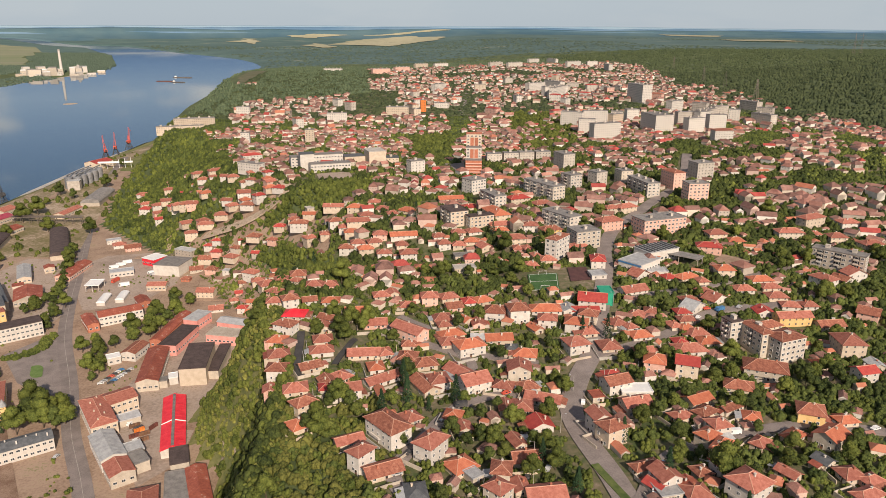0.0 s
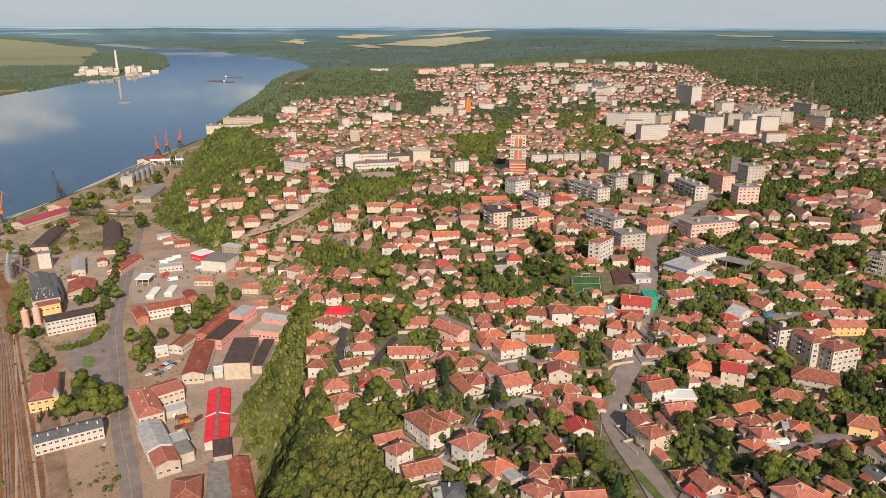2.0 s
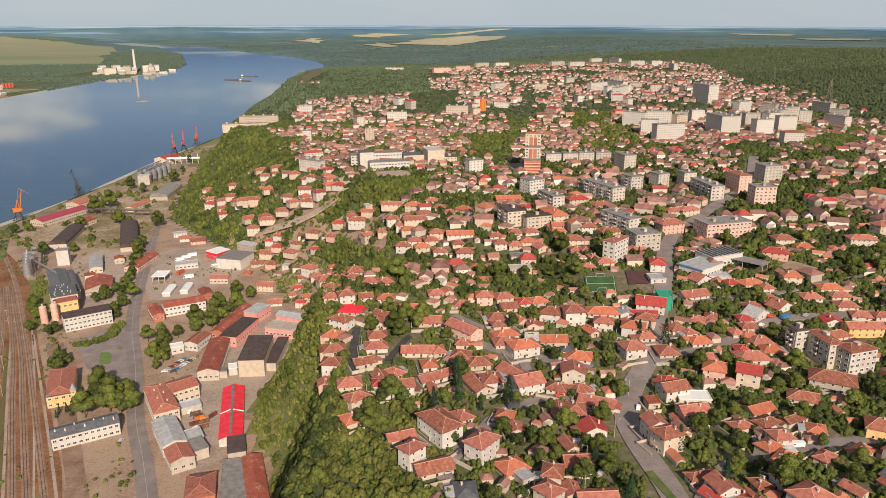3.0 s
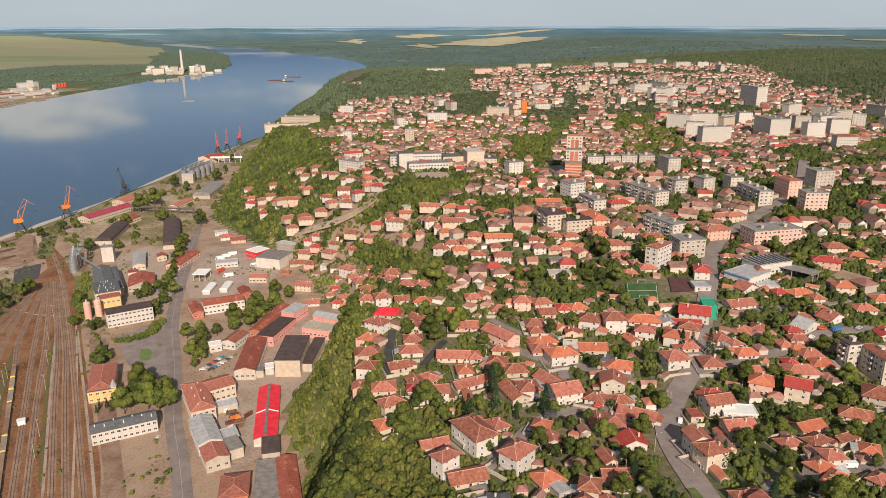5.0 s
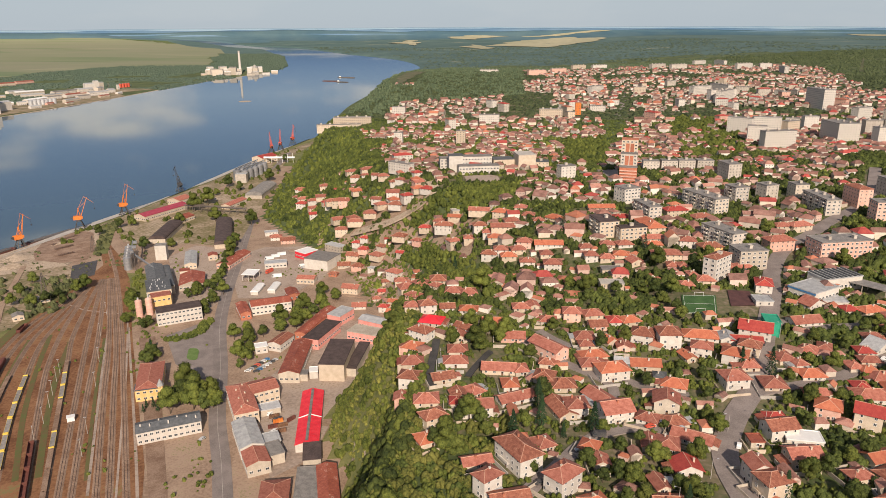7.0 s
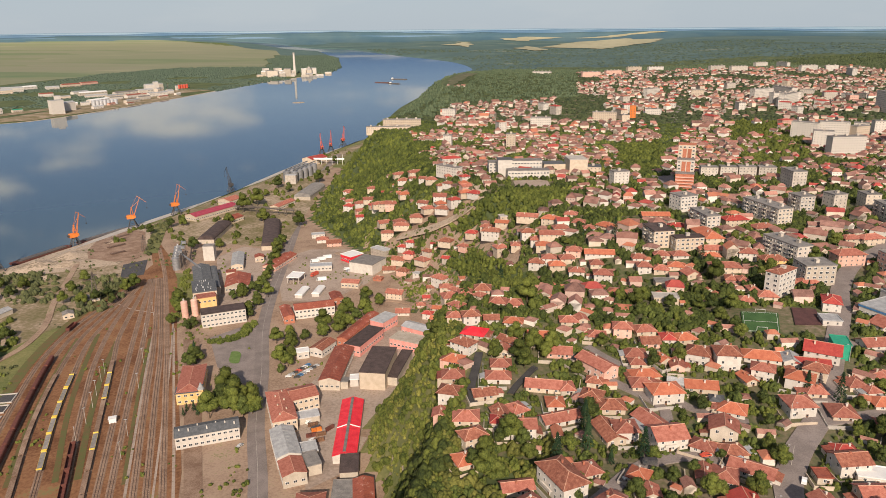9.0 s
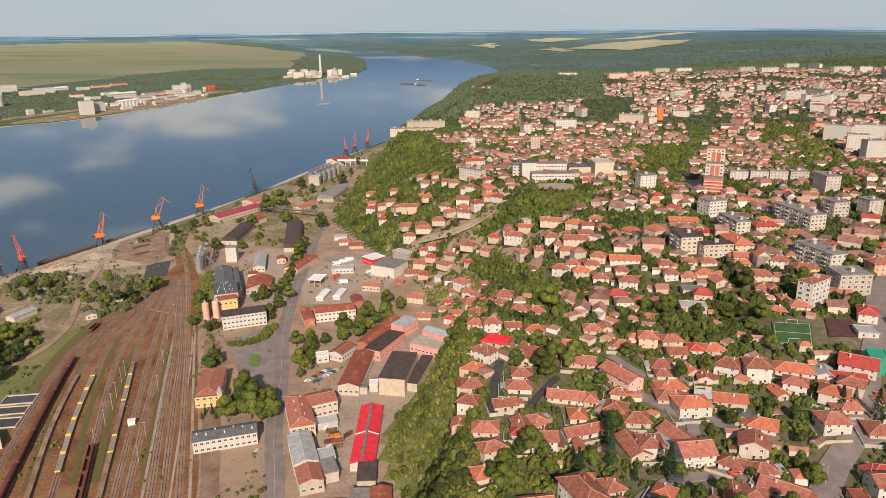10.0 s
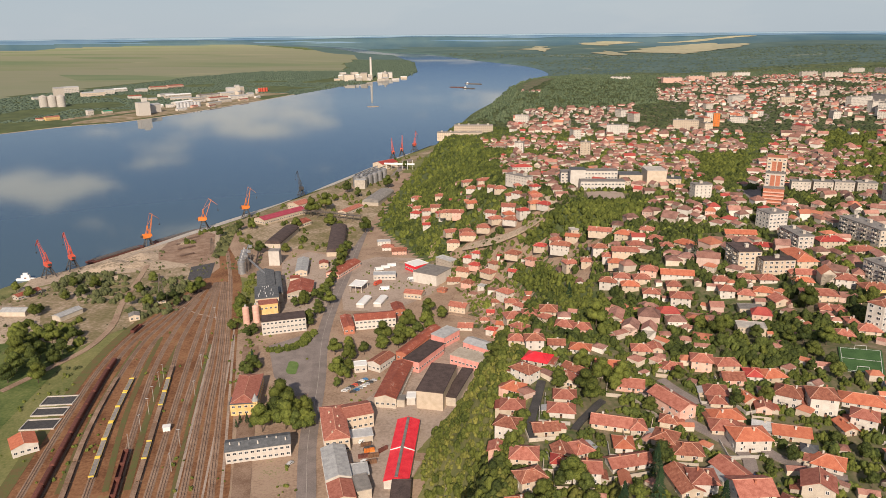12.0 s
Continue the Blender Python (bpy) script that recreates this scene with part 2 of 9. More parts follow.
WATER = water_material()
ROOFS = {
    "terracotta": shade("terracotta_tiles", (0.28, 0.088, 0.060), (0.43, 0.170, 0.120), 0.7, 0.85, 0.5, 0.22, fine=6),
    "orange": shade("new_orange_tiles", (0.40, 0.112, 0.060), (0.52, 0.18, 0.098), 0.6, 0.75, 0.4, 0.12, fine=6),
    "brown": shade("old_brown_tiles", (0.19, 0.064, 0.042), (0.35, 0.135, 0.084), 0.8, 0.9, 0.5, 0.2, fine=6, third=(0.42, 0.26, 0.18)),
    "red": shade("red_tiles", (0.34, 0.045, 0.04), (0.46, 0.08, 0.06), 0.6, 0.7, 0.4, 0.15, fine=6),
    "grey": shade("grey_sheet_roof", (0.30, 0.30, 0.30), (0.46, 0.46, 0.45), 0.4, 0.6, 0.2, 0.2, fine=7),
    "crimson": shade("crimson_sheet_roof", (0.62, 0.02, 0.035), (0.78, 0.045, 0.06), 0.3, 0.5, 0.15, 0.05, fine=7),
    "tar": shade("bitumen_roof", (0.055, 0.04, 0.038), (0.105, 0.075, 0.068), 0.25, 0.9, 0.2, 0.15, fine=8),
    "gravel": shade("gravelled_flat_roof", (0.16, 0.15, 0.14), (0.27, 0.25, 0.23), 0.3, 0.9, 0.2, 0.15, fine=8),
    "rust": shade("rust_red_sheet", (0.22, 0.06, 0.04), (0.34, 0.10, 0.06), 0.18, 0.7, 0.2, 0.15, fine=6, third=(0.50, 0.40, 0.34)),
    "pale": shade("weathered_asbestos_sheet", (0.34, 0.29, 0.23), (0.46, 0.40, 0.33), 0.2, 0.95, 0.2, 0.1, fine=8),
    "maroon": shade("faded_maroon_sheet", (0.27, 0.035, 0.06), (0.37, 0.065, 0.095), 0.3, 0.7, 0.15, 0.1, fine=7),
    "slate": shade("slate_grey_roof", (0.075, 0.08, 0.085), (0.135, 0.14, 0.145), 0.5, 0.8, 0.3, 0.15),
}
WALLS = {
    "cream": shade("cream_render", (0.48, 0.388, 0.287), (0.60, 0.497, 0.385), 0.35, 0.9, 0.1, 0.12),
    "white": shade("white_render", (0.51, 0.465, 0.405), (0.63, 0.58, 0.515), 0.35, 0.9, 0.1, 0.08),
    "pink": shade("pink_render", (0.58, 0.34, 0.26), (0.70, 0.44, 0.35), 0.35, 0.9, 0.1, 0.15),
    "stone": shade("grey_beige_render", (0.42, 0.36, 0.29), (0.54, 0.47, 0.38), 0.35, 0.95, 0.2, 0.18),
    "ochre": shade("ochre_render", (0.66, 0.42, 0.16), (0.76, 0.52, 0.24), 0.35, 0.9, 0.1, 0.1),
    "brick": shade("red_brick", (0.34, 0.12, 0.07), (0.46, 0.18, 0.11), 0.8, 0.95, 0.3, 0.15),
    "rose": shade("rose_factory_render", (0.66, 0.26, 0.22), (0.76, 0.36, 0.31), 0.3, 0.9, 0.1, 0.06),
    "panel": shade("weathered_concrete_panel", (0.40, 0.35, 0.29), (0.56, 0.50, 0.43), 0.25, 0.95, 0.15, 0.14),
}
FAR_ROOFS = {
    "terracotta": shade("town_terracotta_tiles", (0.25, 0.112, 0.086), (0.38, 0.198, 0.152), 0.25, 0.9, 0.2, 0.3, place="World", island=True),
    "orange": shade("town_orange_tiles", (0.38, 0.13, 0.075), (0.47, 0.19, 0.115), 0.25, 0.9, 0.2, 0.2, place="World", island=True),
    "brown": shade("town_brown_tiles", (0.16, 0.084, 0.066), (0.29, 0.158, 0.126), 0.25, 0.9, 0.2, 0.3, place="World", island=True),
    "red": shade("town_red_tiles", (0.30, 0.05, 0.045), (0.42, 0.09, 0.07), 0.25, 0.9, 0.2, 0.25, place="World", island=True),
}
FAR_WALLS = {
    "cream": shade("town_cream_render", (0.52, 0.435, 0.335), (0.64, 0.55, 0.445), 0.2, 0.9, 0.1, 0.2, place="World", island=True),
    "white": shade("town_white_render", (0.60, 0.55, 0.48), (0.73, 0.68, 0.60), 0.2, 0.9, 0.1, 0.15, place="World", island=True),
    "pink": shade("town_pink_render", (0.53, 0.37, 0.30), (0.65, 0.475, 0.395), 0.2, 0.9, 0.1, 0.2, place="World", island=True),
    "stone": shade("town_grey_render", (0.40, 0.34, 0.28), (0.52, 0.45, 0.37), 0.2, 0.95, 0.1, 0.25, place="World", island=True),
}
GLASS = shade("window_glass", (0.02, 0.025, 0.03), (0.05, 0.06, 0.07), 0.8, 0.12, 0.0, 0.4, spec=0.6)
# far panes: paler than GLASS, with the distance's haze put into the colour
HAZEGLASS = shade("far_haze_panes", (0.10, 0.098, 0.095), (0.20, 0.19, 0.18), 0.8, 0.35, 0.0, 0.4)
FRAMES = shade("white_window_paint", (0.70, 0.68, 0.64), (0.80, 0.78, 0.75), 1.0, 0.6, 0.05, 0.1)
WOODDOOR = shade("brown_door_paint", (0.14, 0.07, 0.04), (0.22, 0.12, 0.07), 1.2, 0.7, 0.1, 0.3)
CONCRETE = shade("concrete", (0.36, 0.33, 0.29), (0.50, 0.46, 0.41), 0.3, 0.95, 0.2, 0.1)
ASPHALT = shade("worn_asphalt", (0.185, 0.155, 0.14), (0.275, 0.232, 0.21), 0.12, 0.95, 0.15, 0.05, place="World", fine=14)
NEWASPHALT = shade("fresh_asphalt", (0.045, 0.043, 0.042), (0.07, 0.066, 0.063), 0.2, 0.9, 0.1, 0.05, place="World")
DIRT = shade("packed_earth", (0.245, 0.165, 0.112), (0.385, 0.275, 0.198), 0.06, 0.98, 0.2, 0.05, place="World", fine=11, third=(0.22, 0.20, 0.09))
YARD = shade("dusty_concrete_yard", (0.275, 0.212, 0.168), (0.41, 0.325, 0.265), 0.05, 0.97, 0.15, 0.05, place="World", fine=12, third=(0.27, 0.21, 0.15), third_at=0.6)
BALLAST = shade("rust_stained_ballast", (0.135, 0.058, 0.026), (0.27, 0.135, 0.066), 0.045, 0.98, 0.3, 0.05, place="World", fine=13, third=(0.20, 0.17, 0.07))
GRAVEL = shade("brown_track_gravel", (0.19, 0.115, 0.075), (0.33, 0.23, 0.165), 0.14, 0.98, 0.3, 0.1, place="World", fine=10)
SAND = shade("quay_sand", (0.30, 0.23, 0.16), (0.50, 0.395, 0.295), 0.035, 0.98, 0.2, 0.05, place="World", fine=11, third=(0.22, 0.175, 0.12), third_at=0.56)
GRASS = shade("dry_meadow_grass", (0.115, 0.135, 0.04), (0.22, 0.205, 0.08), 0.05, 0.95, 0.3, 0.05, place="World", fine=12, third=(0.28, 0.23, 0.11), third_at=0.66)
TOWN = shade("garden_soil_grass_and_paving", (0.062, 0.086, 0.026), (0.165, 0.138, 0.082), 0.05, 0.95, 0.2, 0.05, place="World", fine=8, third=(0.26, 0.20, 0.148), third_at=0.63)
FOREST = shade("forest_floor", (0.055, 0.075, 0.025), (0.11, 0.135, 0.05), 0.02, 0.95, 0.3, 0.05, place="World", fine=10)
PLAIN = fields_material()
# far woods and fields: haze put into the base colour as a blue-green tint
FARMLAND = shade("haze_tinted_hills", (0.062, 0.108, 0.102), (0.092, 0.145, 0.130), 0.0011, 0.95, 0.0, 0.0, place="Map", fine=4, third=(0.25, 0.245, 0.17), third_at=0.64)
WHEAT = shade("ripe_wheat_field", (0.30, 0.285, 0.185), (0.37, 0.34, 0.225), 0.004, 0.95, 0.0, 0.1, place="World", fine=6)
# the blue of the air before far land, given as base colours
BLUEHILLS = [shade("haze_blue_hills", a, b, 0.0016, 1.0, 0.0, 0.0, place="World", fine=5, spec=0.0) for a, b in (((0.235, 0.345, 0.43), (0.29, 0.39, 0.455)), ((0.115, 0.205, 0.31), (0.165, 0.255, 0.345)), ((0.07, 0.13, 0.165), (0.105, 0.165, 0.18)))]
PORTGROUND = shade("dry_port_ground", (0.16, 0.14, 0.06), (0.27, 0.21, 0.13), 0.035, 0.97, 0.2, 0.05, place="World", fine=9, third=(0.42, 0.33, 0.245), third_at=0.56)
WEED = shade("dry_yard_weeds", (0.15, 0.10, 0.045), (0.11, 0.125, 0.04), 0.25, 0.95, 0.3, 0.05, place="World", fine=7)
RIDGE = shade("mortared_ridge_tiles", (0.50, 0.25, 0.165), (0.66, 0.40, 0.29), 1.2, 0.9, 0.2, 0.15)
MEADOW = shade("lush_meadow", (0.06, 0.095, 0.022), (0.14, 0.165, 0.05), 0.05, 0.95, 0.3, 0.05, place="World", fine=10, third=(0.20, 0.19, 0.085), third_at=0.64)
LAWN = shade("clipped_lawn", (0.10, 0.17, 0.04), (0.16, 0.23, 0.07), 0.3, 0.9, 0.2, 0.05, place="World")
MAROON = shade("maroon_court_asphalt", (0.075, 0.035, 0.035), (0.12, 0.055, 0.05), 0.3, 0.9, 0.1, 0.05, place="World")
TURF = shade("green_turf", (0.035, 0.085, 0.025), (0.06, 0.125, 0.04), 0.2, 0.9, 0.1, 0.05, place="World")
LEAVES = [leafy("broad_leaves", (0.036, 0.053, 0.011), (0.168, 0.188, 0.037)), leafy("dark_leaves", (0.018, 0.030, 0.008), (0.112, 0.136, 0.031)),
          leafy("light_leaves", (0.052, 0.072, 0.014), (0.175, 0.190, 0.042)),
          leafy("dusty_willow_leaves", (0.046, 0.056, 0.024), (0.155, 0.165, 0.068))]
SCRUB = leafy("scrub_leaves", (0.060, 0.073, 0.016), (0.255, 0.245, 0.058))
NEEDLES = leafy("dark_needles", (0.012, 0.030, 0.014), (0.036, 0.068, 0.026))
# woods across the river: greyer, closer tones carry the haze in their colour
WOODS = leafy("haze_paled_canopy", (0.060, 0.090, 0.064), (0.118, 0.158, 0.105), grain=0.4, relief=1.2)
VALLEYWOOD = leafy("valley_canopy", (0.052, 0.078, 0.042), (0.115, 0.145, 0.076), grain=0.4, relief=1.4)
HILLWOOD = leafy("hill_oak_canopy", (0.030, 0.046, 0.021), (0.098, 0.120, 0.050), grain=0.4, relief=1.6)
BARK = shade("bark", (0.07, 0.05, 0.035), (0.13, 0.10, 0.07), 2.0, 0.95, 0.5, 0.2)
SLEEPER = shade("weathered_sleeper", (0.13, 0.085, 0.06), (0.25, 0.18, 0.135), 0.3, 0.95, 0.2, 0.2)
STEEL = shade("weathered_steel", (0.16, 0.13, 0.11), (0.26, 0.22, 0.19), 0.6, 0.55, 0.1, 0.2, metal=0.6)
RAILS = shade("rail_steel", (0.15, 0.095, 0.07), (0.28, 0.19, 0.145), 0.8, 0.5, 0.1, 0.2, metal=0.5)
CRANEPAINT = shade("orange_crane_paint", (0.62, 0.16, 0.03), (0.74, 0.24, 0.05), 0.5, 0.6, 0.05, 0.15)
CRANERED = shade("red_crane_paint", (0.52, 0.08, 0.05), (0.62, 0.12, 0.07), 0.5, 0.6, 0.05, 0.15)
DARKMETAL = shade("dark_machine_paint", (0.04, 0.04, 0.045), (0.09, 0.085, 0.08), 0.6, 0.7, 0.1, 0.2)
WAGONRED = shade("wagon_oxide_red", (0.11, 0.038, 0.03), (0.18, 0.065, 0.048), 0.5, 0.8, 0.1, 0.2)
YELLOW = shade("yellow_paint", (0.66, 0.46, 0.06), (0.76, 0.56, 0.12), 0.5, 0.6, 0.05, 0.1)
SILVER = shade("galvanised_sheet", (0.46, 0.46, 0.46), (0.62, 0.62, 0.61), 0.4, 0.5, 0.05, 0.1, metal=0.3)
WHITEPAINT = shade("white_paint", (0.74, 0.73, 0.70), (0.82, 0.81, 0.78), 0.5, 0.6, 0.03, 0.06)
DULLZINC = shade("dull_zinc_sheet", (0.24, 0.24, 0.245), (0.38, 0.38, 0.385), 0.4, 0.45, 0.05, 0.15, metal=0.45)
TEAL = shade("green_netting", (0.02, 0.26, 0.16), (0.04, 0.34, 0.21), 0.4, 0.8, 0.1, 0.05)

# ---- mesh tools ----
rnd = random.Random(7)


def mesh_of(name, bm, *mats):
    me = bpy.data.meshes.new(name)
    bm.normal_update()
    bm.to_mesh(me)
    bm.free()
    for m in mats:
        me.materials.append(m)
    return me


def part(name, bm, material, parent=None, label=""):
    """Links a bmesh as one mesh object, under a thing or a part where one is given."""
    mats = material if isinstance(material, (list, tuple)) else [material]
    ob = new(name, bm if isinstance(bm, bpy.types.Mesh) else mesh_of(name, bm, *mats))
    ob.parent = parent
    return tagged(ob, label)


def quad(bm, pts, mi=0):
    f = bm.faces.new([bm.verts.new(p) for p in pts])
    f.material_index = mi
    return f


def box(bm, x0, y0, z0, x1, y1, z1, mi=0):
    v = [bm.verts.new(p) for p in ((x0, y0, z0), (x1, y0, z0), (x1, y1, z0), (x0, y1, z0), (x0, y0, z1), (x1, y0, z1), (x1, y1, z1), (x0, y1, z1))]
    for a in ((3, 2, 1, 0), (4, 5, 6, 7), (0, 1, 5, 4), (1, 2, 6, 5), (2, 3, 7, 6), (3, 0, 4, 7)):
        bm.faces.new([v[i] for i in a]).material_index = mi
    return v


def beam(bm, a, b, r, mi=0, r2=None, n=4):
    """A straight bar from a to b."""
    a, b = Vector(a), Vector(b)
    way = (b - a).normalized()
    side = way.cross(Vector((0, 0, 1)))
    side = (side if side.length > 0.01 else Vector((1, 0, 0))).normalized()
    up = side.cross(way)
    r2 = r if r2 is None else r2
    rings = [[bm.verts.new(p + (side * math.cos(k) + up * math.sin(k)) * q) for k in [2 * math.pi * (i + 0.5) / n for i in range(n)]] for p, q in ((a, r), (b, r2))]
    for i in range(n):
        j = (i + 1) % n
        bm.faces.new((rings[0][i], rings[0][j], rings[1][j], rings[1][i])).material_index = mi
    bm.faces.new(rings[0][::-1]).material_index = mi
    bm.faces.new(rings[1]).material_index = mi


def drum(bm, x, y, z0, z1, r, n=16, mi=0, r2=None, cone=0.0):
    r2 = r if r2 is None else r2
    a = [bm.verts.new((x + r * math.cos(2 * math.pi * i / n), y + r * math.sin(2 * math.pi * i / n), z0)) for i in range(n)]
    b = [bm.verts.new((x + r2 * math.cos(2 * math.pi * i / n), y + r2 * math.sin(2 * math.pi * i / n), z1)) for i in range(n)]
    tip = bm.verts.new((x, y, z1 + cone))
    for i in range(n):
        j = (i + 1) % n
        bm.faces.new((a[i], a[j], b[j], b[i])).material_index = mi
        bm.faces.new((b[i], b[j], tip)).material_index = mi


def path_points(points, step=6.0):
    """A smooth line through the points, at even steps."""
    pts = [Vector((*p, 0)) for p in points]
    ext = [pts[0] * 2 - pts[1]] + pts + [pts[-1] * 2 - pts[-2]]
    out = []
    for i in range(1, len(ext) - 2):
        p0, p1, p2, p3 = ext[i - 1:i + 3]
        k = max(2, int((p2 - p1).length / step))
        for j in range(k):
            u = j / k
            out.append(0.5 * (2 * p1 + (p2 - p0) * u + (2 * p0 - 5 * p1 + 4 * p2 - p3) * u * u + (3 * p1 - p0 - 3 * p2 + p3) * u ** 3))
    return out + [pts[-1]]


def strip(points, width, up=0.3, cols=5, step=6.0):
    """A sheet along a line, laid over the ground, with its edges turned down."""
    line = path_points(points, step)
    bm = bmesh.new()
    rows = []
    for i, p in enumerate(line):
        way = (line[min(i + 1, len(line) - 1)] - line[max(i - 1, 0)]).normalized()
        side = Vector((way.y, -way.x, 0))
        row = []
        for j in range(cols):
            q = p + side * width * (j / (cols - 1) - 0.5)
            row.append((q.x, q.y, ground_z(q.x, q.y) + up))
        lift = max(r[2] for r in row) * 0.5
        row = [(r[0], r[1], r[2] * 0.5 + lift) for r in row]
        row = [(row[0][0], row[0][1], row[0][2] - 1.2)] + row + [(row[-1][0], row[-1][1], row[-1][2] - 1.2)]
        rows.append([bm.verts.new(r) for r in row])
    for a, b in zip(rows, rows[1:]):
        for j in range(len(a) - 1):
            bm.faces.new((a[j], a[j + 1], b[j + 1], b[j]))
    return bm


def inside(poly, x, y):
    hit, j = False, len(poly) - 1
    for i in range(len(poly)):
        (xi, yi), (xj, yj) = poly[i], poly[j]
        if (yi > y) != (yj > y) and x < (xj - xi) * (y - yi) / (yj - yi) + xi:
            hit = not hit
        j = i
    return hit


def patch(poly, up=0.15, cell=5.0):
    """A flat piece of ground inside a polygon, laid over the land."""
    bm = bmesh.new()
    vs = [bm.verts.new((x, y, 0)) for x, y in poly]
    f = bm.faces.new(vs)
    if f.normal.z < 0 or sum((poly[i - 1][0] * p[1] - p[0] * poly[i - 1][1]) for i, p in enumerate(poly)) < 0:
        f.normal_flip()
    xs, ys = [p[0] for p in poly], [p[1] for p in poly]
    for lo, hi, axis in ((min(xs), max(xs), 0), (min(ys), max(ys), 1)):
        v = lo + cell
        while v < hi:
            co, no = ((v, 0, 0), (1, 0, 0)) if axis == 0 else ((0, v, 0), (0, 1, 0))
            bmesh.ops.bisect_plane(bm, geom=bm.verts[:] + bm.edges[:] + bm.faces[:], plane_co=co, plane_no=no)
            v += cell
    for v in bm.verts:
        v.co = far(v.co.x, v.co.y, ground_z(v.co.x, v.co.y) + up)
    return bm


def scatter(name, base, places, material, label, category, smoothed=False):
    """Many copies of one small mesh (points, faces) joined into one object; places: x, y, z, size, turn, height."""
    pts, faces = np.array(base[0], float), np.array(base[1], int)
    n, k, m = len(places), len(pts), len(faces)
    pl = np.array(places, float)
    c, s = np.cos(pl[:, 4])[:, None], np.sin(pl[:, 4])[:, None]
    x = (pts[:, 0] * c - pts[:, 1] * s) * pl[:, 3:4] + pl[:, 0:1]
    y = (pts[:, 0] * s + pts[:, 1] * c) * pl[:, 3:4] + pl[:, 1:2]
    z = pts[:, 2][None, :] * (pl[:, 3] * pl[:, 5])[:, None] + pl[:, 2:3]
    co = np.stack([x, y, z], 2).reshape(-1, 3)
    idx = (faces[None] + (np.arange(n) * k)[:, None, None]).reshape(-1)
    me = bpy.data.meshes.new(name)
    me.vertices.add(n * k), me.loops.add(len(idx)), me.polygons.add(n * m)
    me.vertices.foreach_set("co", co.reshape(-1))
    me.loops.foreach_set("vertex_index", idx)
    me.polygons.foreach_set("loop_start", np.arange(n * m) * faces.shape[1])
    me.polygons.foreach_set("loop_total", np.full(n * m, faces.shape[1]))
    me.polygons.foreach_set("use_smooth", np.full(n * m, smoothed))
    me.update(calc_edges=True)
    me.materials.append(material)
    return tagged(new(name, me), label, category, kind="stuff")


def spray(pts, faces, r, p, nrm, s):
    """One leaf spray: a small three-cornered blade near p that faces about nrm."""
    lean = (nrm + Vector((r.uniform(-0.6, 0.6), r.uniform(-0.6, 0.6), r.uniform(-0.3, 0.6)))).normalized()
    a = lean.orthogonal().normalized()
    a.rotate(Matrix.Rotation(r.uniform(0, 6.28), 3, lean))
    b = lean.cross(a)
    k = len(pts)
    pts += [tuple(p + a * s), tuple(p - a * s * 0.6 + b * s * 0.9), tuple(p - a * s * 0.6 - b * s * 0.9)]
    faces.append((k, k + 1, k + 2))


def clump(lobes, sides, leaves, size, seed, squash=0.8):
    """A bush or crown of uneven leafy lobes with loose sprays at its outline, about 1 m in radius, standing on z = 0: points and triangles."""
    r = random.Random(seed)
    pts, faces, spots = [], [], []
    for i in range(lobes):
        turn, out = 6.283 * i / lobes + r.uniform(-0.5, 0.5), (r.uniform(0.22, 0.55) if lobes > 1 else 0.0)
        cx, cy, cr = out * math.cos(turn), out * math.sin(turn), r.uniform(0.40, 0.62) if lobes > 1 else 0.9
        z0, h = r.uniform(0.0, 0.35) * squash, (r.uniform(0.85, 1.45) if lobes > 3 else r.uniform(0.65, 0.95)) * squash
        k = len(pts)
        for z, q in ((0.0, 0.86), (0.42, 1.05), (0.8, 0.66)) if sides > 5 else ((0.0, 0.96), (0.62, 0.90)):
            for j in range(sides):
                a = 6.283 * (j + r.uniform(-0.3, 0.3)) / sides
                w = cr * q * r.uniform(0.78, 1.16)
                pts.append((cx + w * math.cos(a), cy + w * math.sin(a), z0 + h * (z + r.uniform(-0.07, 0.07))))
        rings = (len(pts) - k) // sides
        pts.append((cx, cy, z0 + h))
        for m in range(rings - 1):
            for j in range(sides):
                a, b = k + m * sides + j, k + m * sides + (j + 1) % sides
                faces += [(a, b, b + sides), (a, b + sides, a + sides)]
        for j in range(sides):
            faces.append((k + (rings - 1) * sides + j, k + (rings - 1) * sides + (j + 1) % sides, len(pts) - 1))
        spots.append((cx, cy, z0 + h * 0.35, cr, h * 0.62))
    for i in range(leaves):
        cx, cy, cz, cr, ch = spots[i % lobes]
        u, v = r.uniform(-0.3, 1), r.uniform(0, 6.283)
        w = math.sqrt(1 - u * u)
        nrm = Vector((w * math.cos(v), w * math.sin(v), u))
        spray(pts, faces, r, Vector((cx + nrm.x * cr * r.uniform(0.92, 1.22), cy + nrm.y * cr * r.uniform(0.92, 1.22), cz + nrm.z * ch * r.uniform(0.95, 1.18))), nrm, size * r.uniform(0.6, 1.3))
    return pts, faces


TAKEN = {}


def take(x, y, r):
    """Notes that a disc of ground is built on or planted."""
    n = int((r + 21) // 16)
    i, j = int(x // 16), int(y // 16)
    for a in range(i - n, i + n + 1):
        for b in range(j - n, j + n + 1):
            TAKEN.setdefault((a, b), []).append((x, y, r))


def free(x, y, r):
    return all((x - a) ** 2 + (y - b) ** 2 > (r + c) ** 2 for a, b, c in TAKEN.get((int(x // 16), int(y // 16)), ()))

# ---- land, river, roads ----
def steps(first, last, fine, coarse_from, growth):
    out, v, s = [], first, fine
    while v < last:
        out.append(v)
        if v > coarse_from:
            s *= growth
        v += s
    return out + [last]


